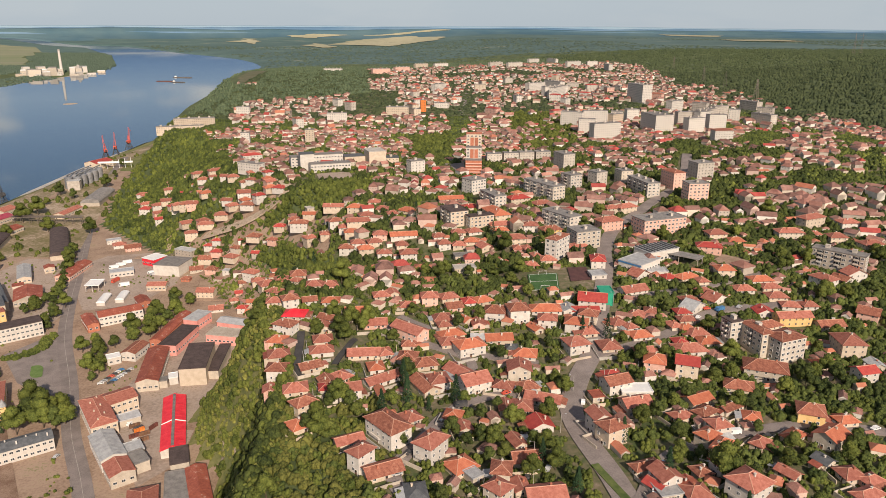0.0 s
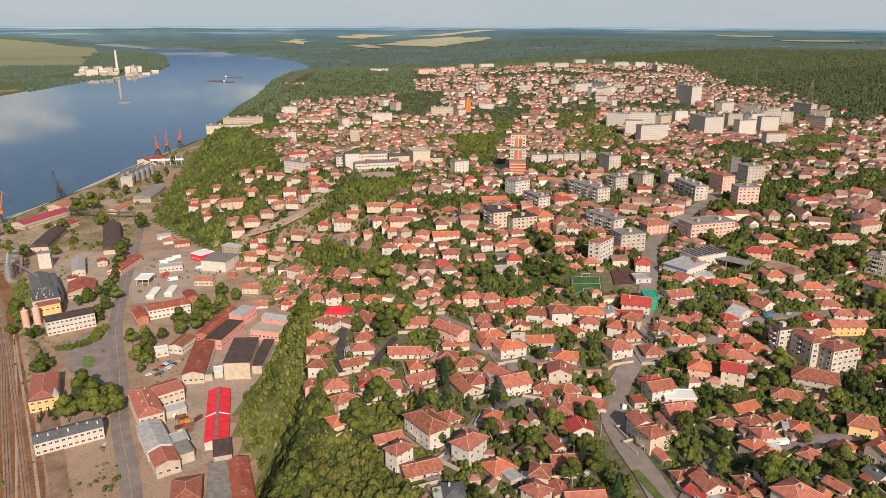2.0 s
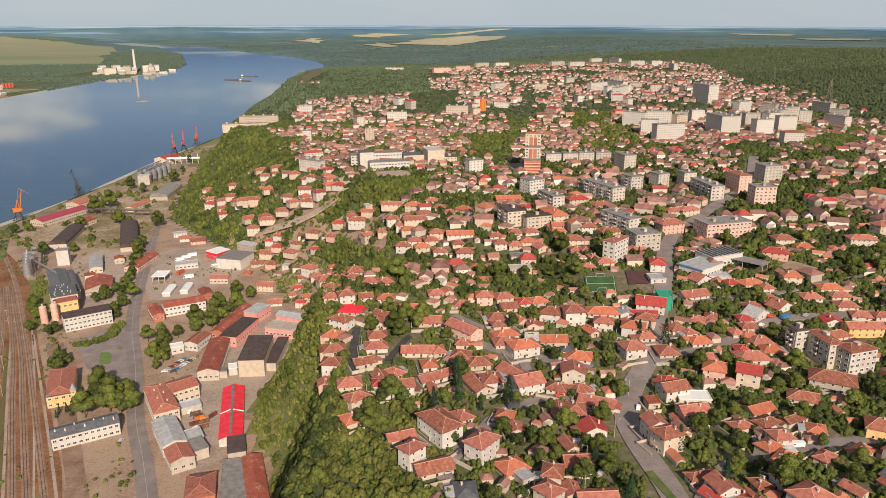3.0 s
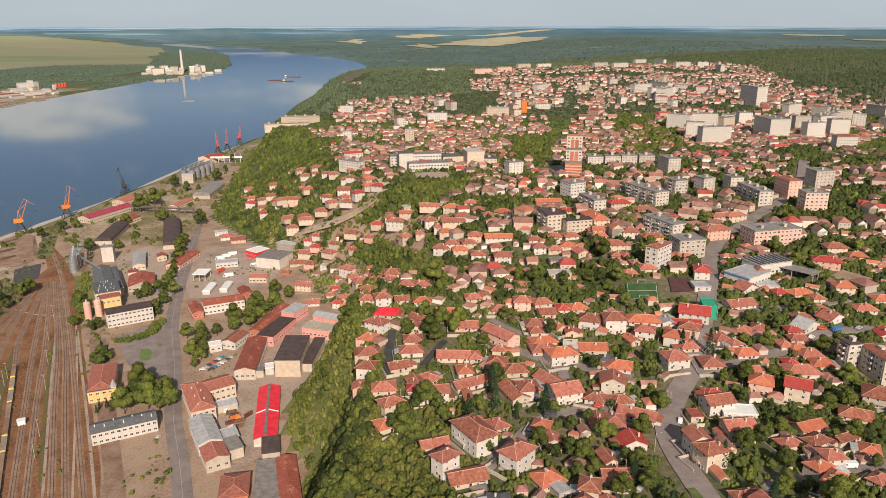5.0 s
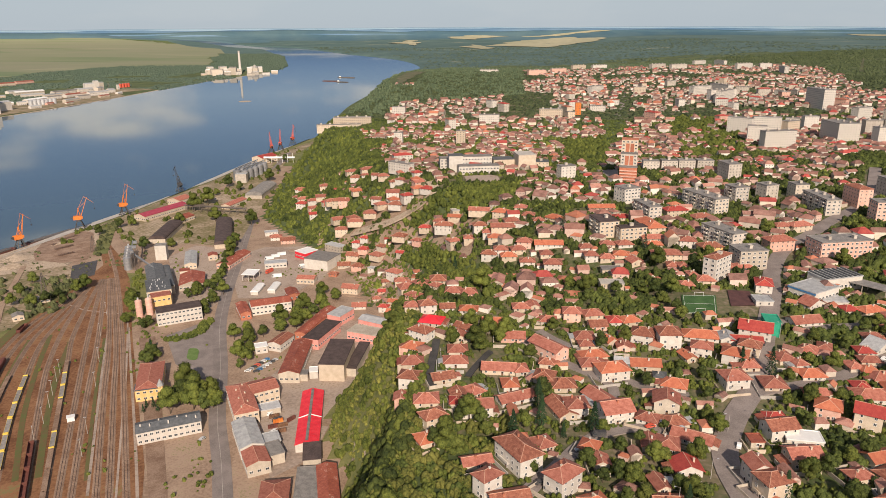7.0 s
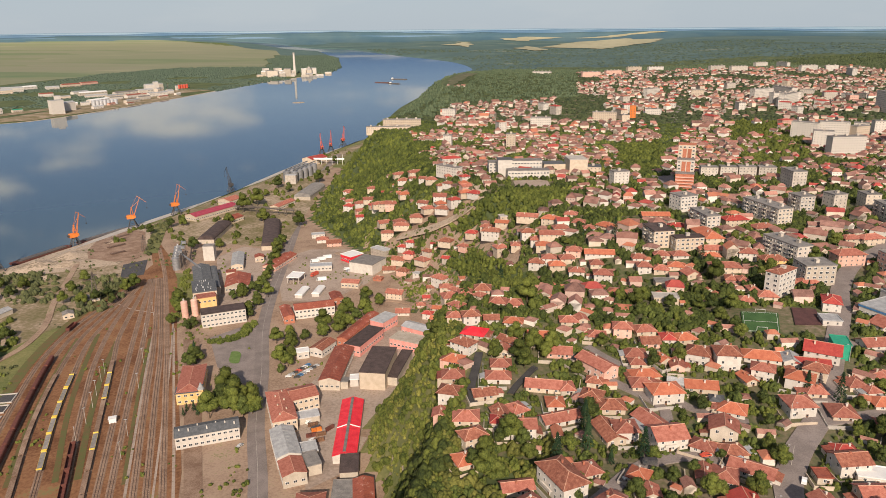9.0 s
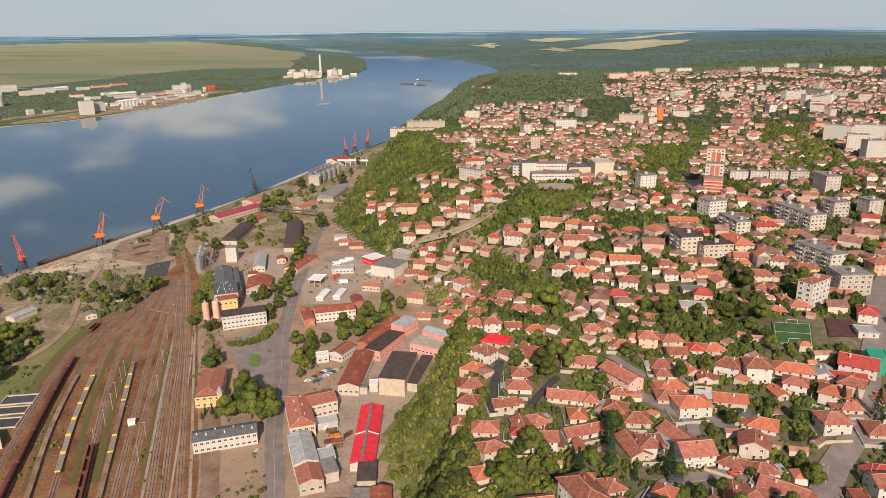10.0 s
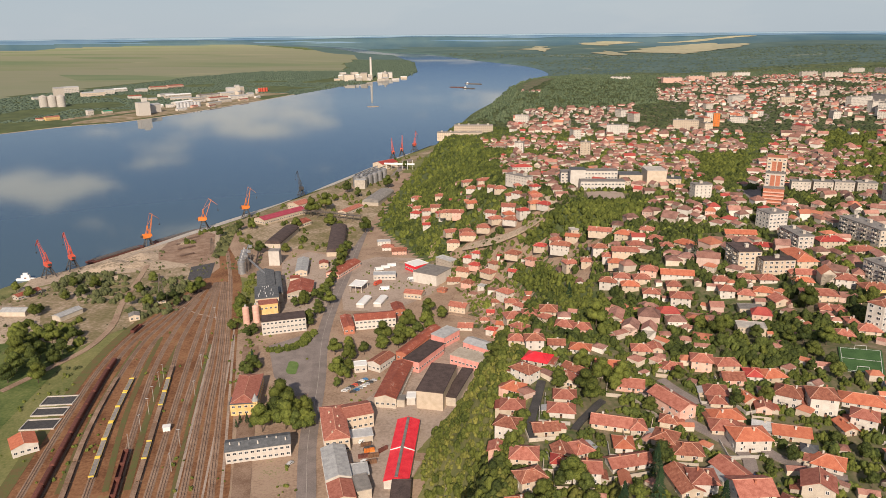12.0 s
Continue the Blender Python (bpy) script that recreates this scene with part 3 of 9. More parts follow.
RAVINE = [(-69, 660), (-43, 642), (-31, 633), (-12, 597), (6, 565), (22, 502), (35, 425), (35, 399), (26, 411), (17, 431), (4, 448), (-20, 578), (-32, 601), (-48, 626)]
SCHOOL_SLOPE = [(-49, 663), (-56, 671), (-39, 673), (-22, 676), (31, 688), (52, 692), (48, 641), (6, 636), (-19, 651), (-28, 652)]
RIVER_HILL = [(-231, 763), (-329, 1135), (-362, 1522), (-258, 1286), (-126, 902), (-73, 740), (-189, 920), (-239, 962), (-232, 885), (-192, 792), (-203, 743)]
PARK = [(110, 995), (166, 1019), (140, 802), (96, 779)]
ESTATE_WOOD = [(306, 1368), (400, 1430), (363, 1186), (350, 1061), (311, 890), (262, 815), (235, 840), (249, 960), (275, 1145)]
FAR_LEFT = [(-394, 1595), (-390, 1993), (-212, 1842), (-247, 2516), (60, 2857), (65, 1626), (-178, 1430), (-183, 1218)]
GREENS = [RAVINE, SCHOOL_SLOPE, RIVER_HILL, PARK, FAR_LEFT]


def green(x, y):
    return any(inside(g, x, y) for g in GREENS)


def zone(x, y):
    """What covers the ground: 0 town, 1 grass, 2 forest floor, 3 cropland, 4 sand, 5 earth, 6 haze-tinted wooded hills,
    7 and 8 land coloured haze blue.
    """
    fb, nb = table(FAR_BANK, y), table(NEAR_BANK, y)
    if x < fb:
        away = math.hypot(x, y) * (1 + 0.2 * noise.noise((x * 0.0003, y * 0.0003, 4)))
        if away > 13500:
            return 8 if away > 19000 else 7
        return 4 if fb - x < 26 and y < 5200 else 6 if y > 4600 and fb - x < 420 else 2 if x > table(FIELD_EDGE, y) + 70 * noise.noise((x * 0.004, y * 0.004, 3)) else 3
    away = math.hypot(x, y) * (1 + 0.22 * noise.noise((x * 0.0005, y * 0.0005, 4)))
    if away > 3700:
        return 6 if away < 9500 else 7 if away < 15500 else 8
    d = (x - table(FOOT, y)) / table(WIDTH, y)
    if 0.02 < d < 0.75 and 545 < y < 720 and not green(x, y):
        return 5
    if d < 0:
        return 2 if y > 1500 else 1 if y > 1170 else 5 if x > -250 or y > 640 and x > table(NEAR_BANK, y) + 30 else 1
    if d < 1.05 and y < 470:
        return 1
    if y > 3200 or x > table(WOOD_EDGE, y) or d < 1.05 and y > 730 or green(x, y) or y < 290 and d < 1.9:
        return 2
    return 0


rows_y = steps(80, 15000, 8, 1200, 1.07)
right = steps(0, 15000, 8, 1150, 1.10)
left = steps(0, 16000, 11, 50, 1.13)
bm = bmesh.new()
grid, chart = [], []
for y in [-600, -200, -40, 20] + rows_y:
    nb, fb = table(NEAR_BANK, y), table(FAR_BANK, y)
    xs = [fb - v for v in reversed(left)] + [fb + (nb - fb) * k for k in (0.02, 0.35, 0.65, 0.98)] + [nb + v for v in right]
    grid.append([(bm.verts.new(far(x, y, ground_z(x, y))), x) for x in xs] + [y])
    chart += [c for x in xs for c in (x, y, 0.0)]
for a, b in zip(grid, grid[1:]):
    for j in range(len(a) - 2):
        f = bm.faces.new((a[j][0], a[j + 1][0], b[j + 1][0], b[j][0]))
        f.material_index = zone((a[j][1] + a[j + 1][1] + b[j][1] + b[j + 1][1]) / 4, (a[-1] + b[-1]) / 2)
        f.smooth = True
# the last three materials hold the distance's haze as colour
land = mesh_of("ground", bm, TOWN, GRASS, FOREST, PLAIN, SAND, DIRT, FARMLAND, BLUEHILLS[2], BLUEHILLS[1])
land.attributes.new("map_place", "FLOAT_VECTOR", "POINT").data.foreach_set("vector", chart)
tagged(part("ground", land, None), "rolling land of town soil, meadow, woodland and cropland", "ground", kind="structure")

bm = bmesh.new()
prev = None
for y in steps(-600, 15000, 75, 1500, 1.04):
    nb, fb = table(NEAR_BANK, y) + 14, table(FAR_BANK, y) - 14
    row = [bm.verts.new(far(fb + (nb - fb) * k / 12, y, 0.0)) for k in range(13)]
    if prev:
        for j in range(12):
            bm.faces.new((prev[j], prev[j + 1], row[j + 1], row[j])).smooth = True
    prev = row
tagged(part("water", bm, WATER), "wide calm blue river mirroring pale clouds", "river", kind="structure")

MAIN_ROAD = [(-78, 280), (-107, 348), (-129, 396), (-153, 460), (-181, 528), (-202, 595), (-225, 681), (-251, 775), (-291, 926), (-332, 1105), (-364, 1300)]
HILL_ROAD = [(130, 195), (129, 234), (126, 277), (136, 307), (156, 341), (170, 377), (190, 429), (205, 474), (229, 520), (273, 572), (338, 650), (390, 754)]
SLOPE_ROAD = [(-115, 713), (-103, 704), (-79, 688), (-62, 680), (-52, 677), (-42, 676), (-32, 679), (-29, 683), (-35, 699), (-42, 717)]
tagged(part("road", strip(MAIN_ROAD, 10, 0.14), ASPHALT), "worn grey asphalt road along the railway and factories", "road", kind="structure")
tagged(part("road", strip(HILL_ROAD, 10, 0.45), ASPHALT), "pale worn asphalt street between tiled houses", "road", kind="structure")
tagged(part("road_marking", strip(MAIN_ROAD[:8], 0.16, 0.16, cols=2), CONCRETE), "worn pale centre line of the road", "road marking", kind="structure")
AVENUE = [(140, 850), (150, 910), (167, 988), (205, 1200), (245, 1432), (272, 1600)]
tagged(part("road", strip(AVENUE, 11, 0.5), ASPHALT), "pale straight avenue through the upper town", "road", kind="structure")
tagged(part("road", strip(SLOPE_ROAD, 8, 1.0), SAND), "dusty road winding up the hillside", "road", kind="structure")
# plot of the playing field and the ball court
FIELDS = [(132, 396), (182, 406), (184, 437), (132, 431)]

# ---- buildings ----
def window_mesh(w, h, bars=1):
    """A framed window standing 7 cm proud of the wall, its panes set back; it faces -y. Frame and panes hang together."""
    bm = bmesh.new()
    t = 0.09
    ring = lambda a, y: [bm.verts.new(p) for p in ((-w / 2 + a, y, a), (w / 2 - a, y, a), (w / 2 - a, y, h - a), (-w / 2 + a, y, h - a))]
    wall, front, lip, pane = ring(-0.05, 0.04), ring(0, -0.07), ring(t, -0.07), ring(t, -0.025)
    for a, b in ((wall, front), (front, lip), (lip, pane)):
        for i in range(4):
            j = (i + 1) % 4
            bm.faces.new((a[i], a[j], b[j], b[i]))
    if not bars:
        bm.faces.new(pane).material_index = 1
    else:
        m = 0.05
        mid = [bm.verts.new(p) for p in ((-m, -0.025, t), (m, -0.025, t), (m, -0.025, h - t), (-m, -0.025, h - t))]
        bm.faces.new((pane[0], mid[0], mid[3], pane[3])).material_index = 1
        bm.faces.new((mid[1], pane[1], pane[2], mid[2])).material_index = 1
        bm.faces.new(mid)
    return mesh_of("window", bm, FRAMES, GLASS)


def door_mesh():
    bm = bmesh.new()
    box(bm, -0.55, -0.05, 0, 0.55, 0.05, 2.1, 1)
    box(bm, -0.65, -0.08, 0, -0.55, 0.05, 2.2), box(bm, 0.55, -0.08, 0, 0.65, 0.05, 2.2), box(bm, -0.65, -0.08, 2.1, 0.65, 0.05, 2.2)
    box(bm, -0.35, -0.07, 1.2, 0.35, -0.04, 1.9, 2)
    return mesh_of("door", bm, FRAMES, WOODDOOR, GLASS)


WIN_A, WIN_B, WIN_C, DOOR = window_mesh(1.2, 1.4), window_mesh(1.9, 1.4, 2), window_mesh(0.9, 1.2, 0), door_mesh()


def add_roof(bm, w, d, h, kind, over=0.55, pitch=0.42, mi=0):
    """A roof with thickness over a w by d plan whose eaves are at h. kinds: g, G gable; h hip; f flat; b barrel. Gives the ridge's height."""
    t = 0.22
    if kind == "f":
        box(bm, -w / 2 - 0.25, -d / 2 - 0.25, h, w / 2 + 0.25, d / 2 + 0.25, h + 0.28, mi)
        e = 0.3
        for a in ((-w / 2 - e, -d / 2 - e, w / 2 + e, -d / 2), (-w / 2 - e, d / 2, w / 2 + e, d / 2 + e), (-w / 2 - e, -d / 2, -w / 2, d / 2), (w / 2, -d / 2, w / 2 + e, d / 2)):
            box(bm, a[0], a[1], h + 0.1, a[2], a[3], h + 0.55, mi)
        return h + 0.3
    turn = d > w if kind != "G" else True
    W, D = (d, w) if turn else (w, d)
    X, Y = W / 2 + over, D / 2 + over

    def at(x, y, z):
        return (y, -x, z) if turn else (x, y, z)
    if kind == "b":
        n = 12
        for z0, r in ((h, 0), (h - t, t)):
            ring = [(-Y * math.cos(math.pi * i / n), h + (D * 0.22) * math.sin(math.pi * i / n)) for i in range(n + 1)]
        for (y0, z0), (y1, z1) in zip(ring, ring[1:]):
            quad(bm, [at(-X, y0, z0), at(X, y0, z0), at(X, y1, z1), at(-X, y1, z1)], mi)
            quad(bm, [at(-X, y0, z0 - t), at(-X, y1, z1 - t), at(X, y1, z1 - t), at(X, y0, z0 - t)], mi)
            for x in (-X, X):
                quad(bm, [at(x, y0, h - t), at(x, y1, h - t), at(x, y1, z1), at(x, y0, z0)], mi)
        return h + D * 0.22
    rise = Y * pitch
    run = 0.0 if kind in "gG" else min(Y * 0.95, X * 0.8)
    low, high = h - over * pitch, h - over * pitch + rise
    for dz, flip in ((t, False), (0.0, True)):
        c = [at(-X, -Y, low + dz), at(X, -Y, low + dz), at(X, Y, low + dz), at(-X, Y, low + dz), at(-X + run, 0, high + dz), at(X - run, 0, high + dz)]
        sides = [(0, 1, 5, 4), (2, 3, 4, 5)] + ([(1, 2, 5), (3, 0, 4)] if run else [])
        for s in sides:
            quad(bm, [c[i] for i in (s[::-1] if flip else s)], mi)
    e = [(-X, -Y), (X, -Y), (X, Y), (-X, Y)]
    for i in range(4):
        (xa, ya), (xb, yb) = e[i], e[(i + 1) % 4]
        if run or i in (0, 2):
            quad(bm, [at(xa, ya, low), at(xb, yb, low), at(xb, yb, low + t), at(xa, ya, low + t)], mi)
    if not run:
        for x in (-X, X):
            for y in (-Y, Y):
                quad(bm, [at(x, y, low), at(x, 0, high), at(x, 0, high + t), at(x, y, low + t)], mi)
    # ridge caps
    beam(bm, at(-X + run, 0, high + t), at(X - run, 0, high + t), 0.16, 1)
    if run:
        for sx in (-1, 1):
            for sy in (-1, 1):
                beam(bm, at(sx * (X - run), 0, high + t), at(sx * X, sy * Y, low + t), 0.13, 1)
    return high


def add_walls(bm, w, d, h, kind, base=3.0, pitch=0.42):
    box(bm, -w / 2, -d / 2, -base, w / 2, d / 2, h)
    if kind in "gG":
        turn = d > w if kind == "g" else True
        W, D = (d, w) if turn else (w, d)
        for sx in (-1, 1):
            x0, x1 = sx * W / 2, sx * (W / 2 - 0.25)
            tri = [(x0, -D / 2, h), (x0, D / 2, h), (x0, 0, h + D / 2 * pitch)]
            tri2 = [(x1, p[1], p[2]) for p in tri]
            f = lambda p: (p[1], -p[0], p[2]) if turn else p
            a, b = [bm.verts.new(f(p)) for p in tri], [bm.verts.new(f(p)) for p in tri2]
            bm.faces.new(a), bm.faces.new(b[::-1])
            for i in range(3):
                bm.faces.new((a[i], b[i], b[(i + 1) % 3], a[(i + 1) % 3]))


def window_spots(w, d, floors, first=0.95, storey=2.7, gap=2.6, sides="fblr", gable_only=False):
    """Places of windows: x, y, z, turn."""
    out = []
    for side in sides:
        length = w if side in "fb" else d
        n = max(1, int((length - 0.8) / gap))
        for k in range(floors):
            for i in range(n):
                u = -length / 2 + length * (i + 0.5) / n
                z = first + storey * k
                out.append({"f": (u, -d / 2, z, 0), "b": (-u, d / 2, z, 180), "l": (-w / 2, -u, z, -90), "r": (w / 2, u, z, 90)}[side])
    return out


ROOF_WORDS = {"terracotta": "terracotta tiled", "orange": "bright orange tiled", "brown": "old brown tiled", "red": "dark red tiled", "grey": "grey sheet", "crimson": "crimson sheet", "tar": "black bitumen",
              "gravel": "grey flat", "rust": "rusty sheet", "slate": "slate-grey", "white": "white flat", "stone": "pale flat", "silver": "pale metal", "teal": "green netted", "brick": "brick-red"}
WALL_WORDS = {"cream": "cream", "white": "white", "pink": "pink", "stone": "grey-beige", "ochre": "ochre", "brick": "brick", "rose": "rose", "panel": "concrete panel", "crimson": "crimson", "teal": "green netted", "orange": "orange"}
SHAPE_WORDS = {"g": "gabled", "G": "gabled", "h": "hipped", "f": "flat", "b": "barrel"}
EXTRA = {"white": WHITEPAINT, "stone": CONCRETE, "silver": SILVER, "teal": TEAL, "crimson": ROOFS["crimson"], "orange": CRANEPAINT, "brick": WALLS["brick"]}


def roof_of(name):
    return ROOFS.get(name) or EXTRA[name]


def wall_of(name):
    return WALLS.get(name) or EXTRA[name]


def base_z(x, y, rz, w, d):
    """The ground's height under a building: a little below its middle on a slope."""
    c, s = math.cos(radians(rz)), math.sin(radians(rz))
    zs = [ground_z(x + c * a * w / 2 - s * b * d / 2, y + s * a * w / 2 + c * b * d / 2) for a in (-1, 1) for b in (-1, 1)]
    return (sum(zs) / 4 + max(zs)) / 2


def chimney(root, x, y, z):
    bm = bmesh.new()
    box(bm, x - 0.3, y - 0.3, z - 1.6, x + 0.3, y + 0.3, z + 0.75)
    box(bm, x - 0.4, y - 0.4, z + 0.75, x + 0.4, y + 0.4, z + 0.92)
    part("chimney", bm, WALLS[rnd.choice(["white", "brick", "cream"])], root)


YARDS = []


def slope_flat(x, y):
    return abs(ground_z(x + 8, y) - ground_z(x - 8, y)) + abs(ground_z(x, y + 8) - ground_z(x, y - 8)) < 5


def house(x, y, rz, w, d, floors, kind, roof, wall, detail=None):
    corners = [ground_z(x + a, y + b) for a in (-w / 2.4, w / 2.4) for b in (-d / 2.4, d / 2.4)]
    # dug into the slope, with little more than half its walls under the uphill ground
    z = max(min(corners) - 0.3, max(corners) - 0.6 * (0.45 + 2.7 * floors))
    if y > 680 and slope_of(x, y) < 0.95:
        z -= 1.5
    near = math.hypot(x - 42, y - 42) < 350 if detail is None else detail
    root = new("house")
    root.matrix_basis = pose(x, y, z, 0, 0, rz)
    size = "single-storey" if floors == 1 else "two-storey" if floors == 2 else "three-storey"
    tagged(root, f"{size} {WALL_WORDS[wall]} house with {ROOF_WORDS[roof]} {SHAPE_WORDS[kind]} roof", "house", "houses of the town")
    take(x, y, max(w, d) / 2 + 0.5)
    if near and slope_flat(x, y):
        YARDS.append((x, y, rz, w, d))
    h = 0.45 + floors * 2.7
    bm = bmesh.new()
    add_walls(bm, w, d, h, kind)
    spots = window_spots(w, d, floors, 1.3, gap=3.3)
    if near and floors > 1 and rnd.random() < 0.5 and w > 8:
        # a balcony slab with its parapet along part of the front
        box(bm, -w * 0.28, -d / 2 - 1.2, 2.9, w * 0.1, -d / 2, 3.05)
        box(bm, -w * 0.28, -d / 2 - 1.2, 3.05, w * 0.1, -d / 2 - 1.08, 3.95)
    if not near:
        for u, v, k, a in spots:
            if a == 180:
                continue
            c, s = math.cos(radians(a)), math.sin(radians(a))
            q = [(u + c * i + s * 0.03, v + s * i - c * 0.03, k + j) for i, j in ((-0.42, 0.1), (0.42, 0.1), (0.42, 1.2), (-0.42, 1.2))]
            quad(bm, q, 1)
    part("wall", bm, [wall_of(wall), HAZEGLASS], root)
    bm = bmesh.new()
    top = add_roof(bm, w, d, h, kind, over=0.65 + 0.2 * rnd.random(), pitch=0.47)
    roof_part = part("roof", bm, [roof_of(roof), RIDGE if roof in ("terracotta", "brown", "orange", "red") else roof_of(roof)], root)
    if kind != "f":
        for _ in range(rnd.choice((1, 1, 2))):
            chimney(roof_part, rnd.uniform(-0.25, 0.25) * w, rnd.uniform(-0.18, 0.18) * d, top - 0.2)
    if near:
        for u, v, k, a in spots:
            if rnd.random() < 0.2 or a == 180:
                continue
            o = part("window", WIN_A if rnd.random() < 0.7 else WIN_C, None, root)
            o.matrix_basis = pose(u, v, k, 0, 0, a)
        o = part("door", DOOR, None, root)
        o.matrix_basis = pose(rnd.uniform(-0.15, 0.15) * w + w / 4 / max(1, int(w / 2.6)), -d / 2 - 0.1, 0.2, 0, 0, 0)
        if rnd.random() < 0.55:
            # lean-to with its own low roof
            side = rnd.choice((-1, 1))
            a, b = rnd.uniform(2.4, 3.6), d * rnd.uniform(0.5, 0.85)
            bm = bmesh.new()
            x0 = side * w / 2
            x1 = x0 + side * a
            box(bm, min(x0, x1), -b / 2, -2.5, max(x0, x1), b / 2, 2.3)
            lean = part("lean_to", bm, wall_of(rnd.choice(("stone", wall))), root)
            bm = bmesh.new()
            c = [(x0, -b / 2 - 0.3, 3.0), (x1 + side * 0.4, -b / 2 - 0.3, 2.25), (x1 + side * 0.4, b / 2 + 0.3, 2.25), (x0, b / 2 + 0.3, 3.0)]
            v0, v1 = [bm.verts.new(p) for p in c], [bm.verts.new((p[0], p[1], p[2] + 0.14)) for p in c]
            bm.faces.new(v0[::-1]), bm.faces.new(v1)
            for i in range(4):
                bm.faces.new((v0[i], v0[(i + 1) % 4], v1[(i + 1) % 4], v1[i]))
            bmesh.ops.recalc_face_normals(bm, faces=bm.faces[:])
            part("lean_to_roof", bm, roof_of(rnd.choice(("terracotta", "brown", "grey", "rust"))), lean)
    return root


def block(x, y, rz, w, d, floors, roof, wall):
    """A flat-roofed block of flats or public building."""
    if w > 80:
        w = 70
    z = base_z(x, y, rz, w, d)
    root = new("apartment_block")
    root.matrix_basis = pose(*far(x, y, z), 0, 0, rz)
    tagged(root, f"{floors}-storey {WALL_WORDS[wall]} block with {ROOF_WORDS[roof]} roof among trees", "apartment block", "blocks of the town")
    take(x, y, min(w, d) / 2 + 5)
    for k in range(int(max(w, d) / 10)):
        u = (k + 0.5) * 10 - max(w, d) / 2
        c, s = math.cos(radians(rz)), math.sin(radians(rz))
        take(*((x + c * u, y + s * u, 7) if w > d else (x - s * u, y + c * u, 7)))
    h = floors * 2.8 + 0.8
    near = math.hypot(x - 42, y - 42) < 640
    bm = bmesh.new()
    add_walls(bm, w, d, h, "f")
    # panel joints stand out as shallow bands
    for k in range(1, floors + 1):
        zz = 0.6 + 2.8 * k
        box(bm, -w / 2 - 0.06, -d / 2 - 0.06, zz - 0.12, w / 2 + 0.06, d / 2 + 0.06, zz)
    spots = window_spots(w, d, floors, 1.5, 2.8, 3.0)
    if not near:
        for u, v, k, a in spots:
            if a == 180:
                continue
            c, s = math.cos(radians(a)), math.sin(radians(a))
            quad(bm, [(u + c * i + s * 0.09, v + s * i - c * 0.09, k + j) for i, j in ((-0.5, 0), (0.5, 0), (0.5, 1.05), (-0.5, 1.05))], 1)
    elif floors > 3:
        # dark panes behind the balconies: shade of recessed loggias put in as colour
        n = max(1, int(max(w, d) / 9))
        for k in range(1, floors):
            for i in range(n):
                u, z0 = ((i + 0.5) / n - 0.5) * max(w, d), 1.0 + 2.8 * k
                quad(bm, [(u - 1.9, -d / 2 - 0.09, z0), (u + 1.9, -d / 2 - 0.09, z0), (u + 1.9, -d / 2 - 0.09, z0 + 2.1), (u - 1.9, -d / 2 - 0.09, z0 + 2.1)] if w > d else
                     [(-w / 2 - 0.09, 1.9 - u, z0), (-w / 2 - 0.09, -1.9 - u, z0), (-w / 2 - 0.09, -1.9 - u, z0 + 2.1), (-w / 2 - 0.09, 1.9 - u, z0 + 2.1)], 1)
    part("wall", bm, [wall_of(wall), GLASS if near else HAZEGLASS], root)
    bm = bmesh.new()
    kind = "h" if roof in ("brown", "red", "orange", "brick") else "f"
    top = add_roof(bm, w, d, h, kind, 0.4, 0.3)
    roof_part = part("roof", bm, [roof_of(roof), RIDGE if roof in ("terracotta", "brown", "orange", "red") else roof_of(roof)], root)
    n = max(1, int(max(w, d) / 12))
    for k in range(n):
        u = ((k + 0.5) / n - 0.5) * max(w, d)
        px, py = (u, 0.1 * d) if w > d else (0.1 * w, u)
        bm = bmesh.new()
        box(bm, px - 1.3, py - 1.0, h + 0.2, px + 1.3, py + 1.0, h + 2.3)
        box(bm, px - 1.5, py - 1.2, h + 2.3, px + 1.5, py + 1.2, h + 2.45)
        part("stair_head", bm, WALLS["panel"], roof_part)
    if near:
        for i, (u, v, k, a) in enumerate(spots):
            if a == 180:
                continue
            o = part("window", WIN_B if i % 3 else WIN_A, None, root)
            o.matrix_basis = pose(u + 0.06 * math.sin(radians(a)), v - 0.06 * math.cos(radians(a)), k, 0, 0, a)
        if floors > 3:
            side = 0 if w > d else -90
            length = max(w, d)
            for k in range(1, floors):
                for i in range(max(1, int(length / 9))):
                    u = ((i + 0.5) / max(1, int(length / 9)) - 0.5) * length
                    bm = bmesh.new()
                    box(bm, -1.5, -1.2, 0, 1.5, 0, 0.14), box(bm, -1.5, -1.2, 0.14, 1.5, -1.1, 1.0)
                    box(bm, -1.5, -1.1, 0.14, -1.4, 0, 1.0), box(bm, 1.4, -1.1, 0.14, 1.5, 0, 1.0)
                    o = part("balcony", bm, wall_of(rnd.choice((wall, "white", "panel"))), root)
                    o.matrix_basis = pose(u, -d / 2 - 0.06, 0.7 + 2.8 * k, 0, 0, 0) if side == 0 else pose(-w / 2 - 0.06, -u, 0.7 + 2.8 * k, 0, 0, -90)
    return root


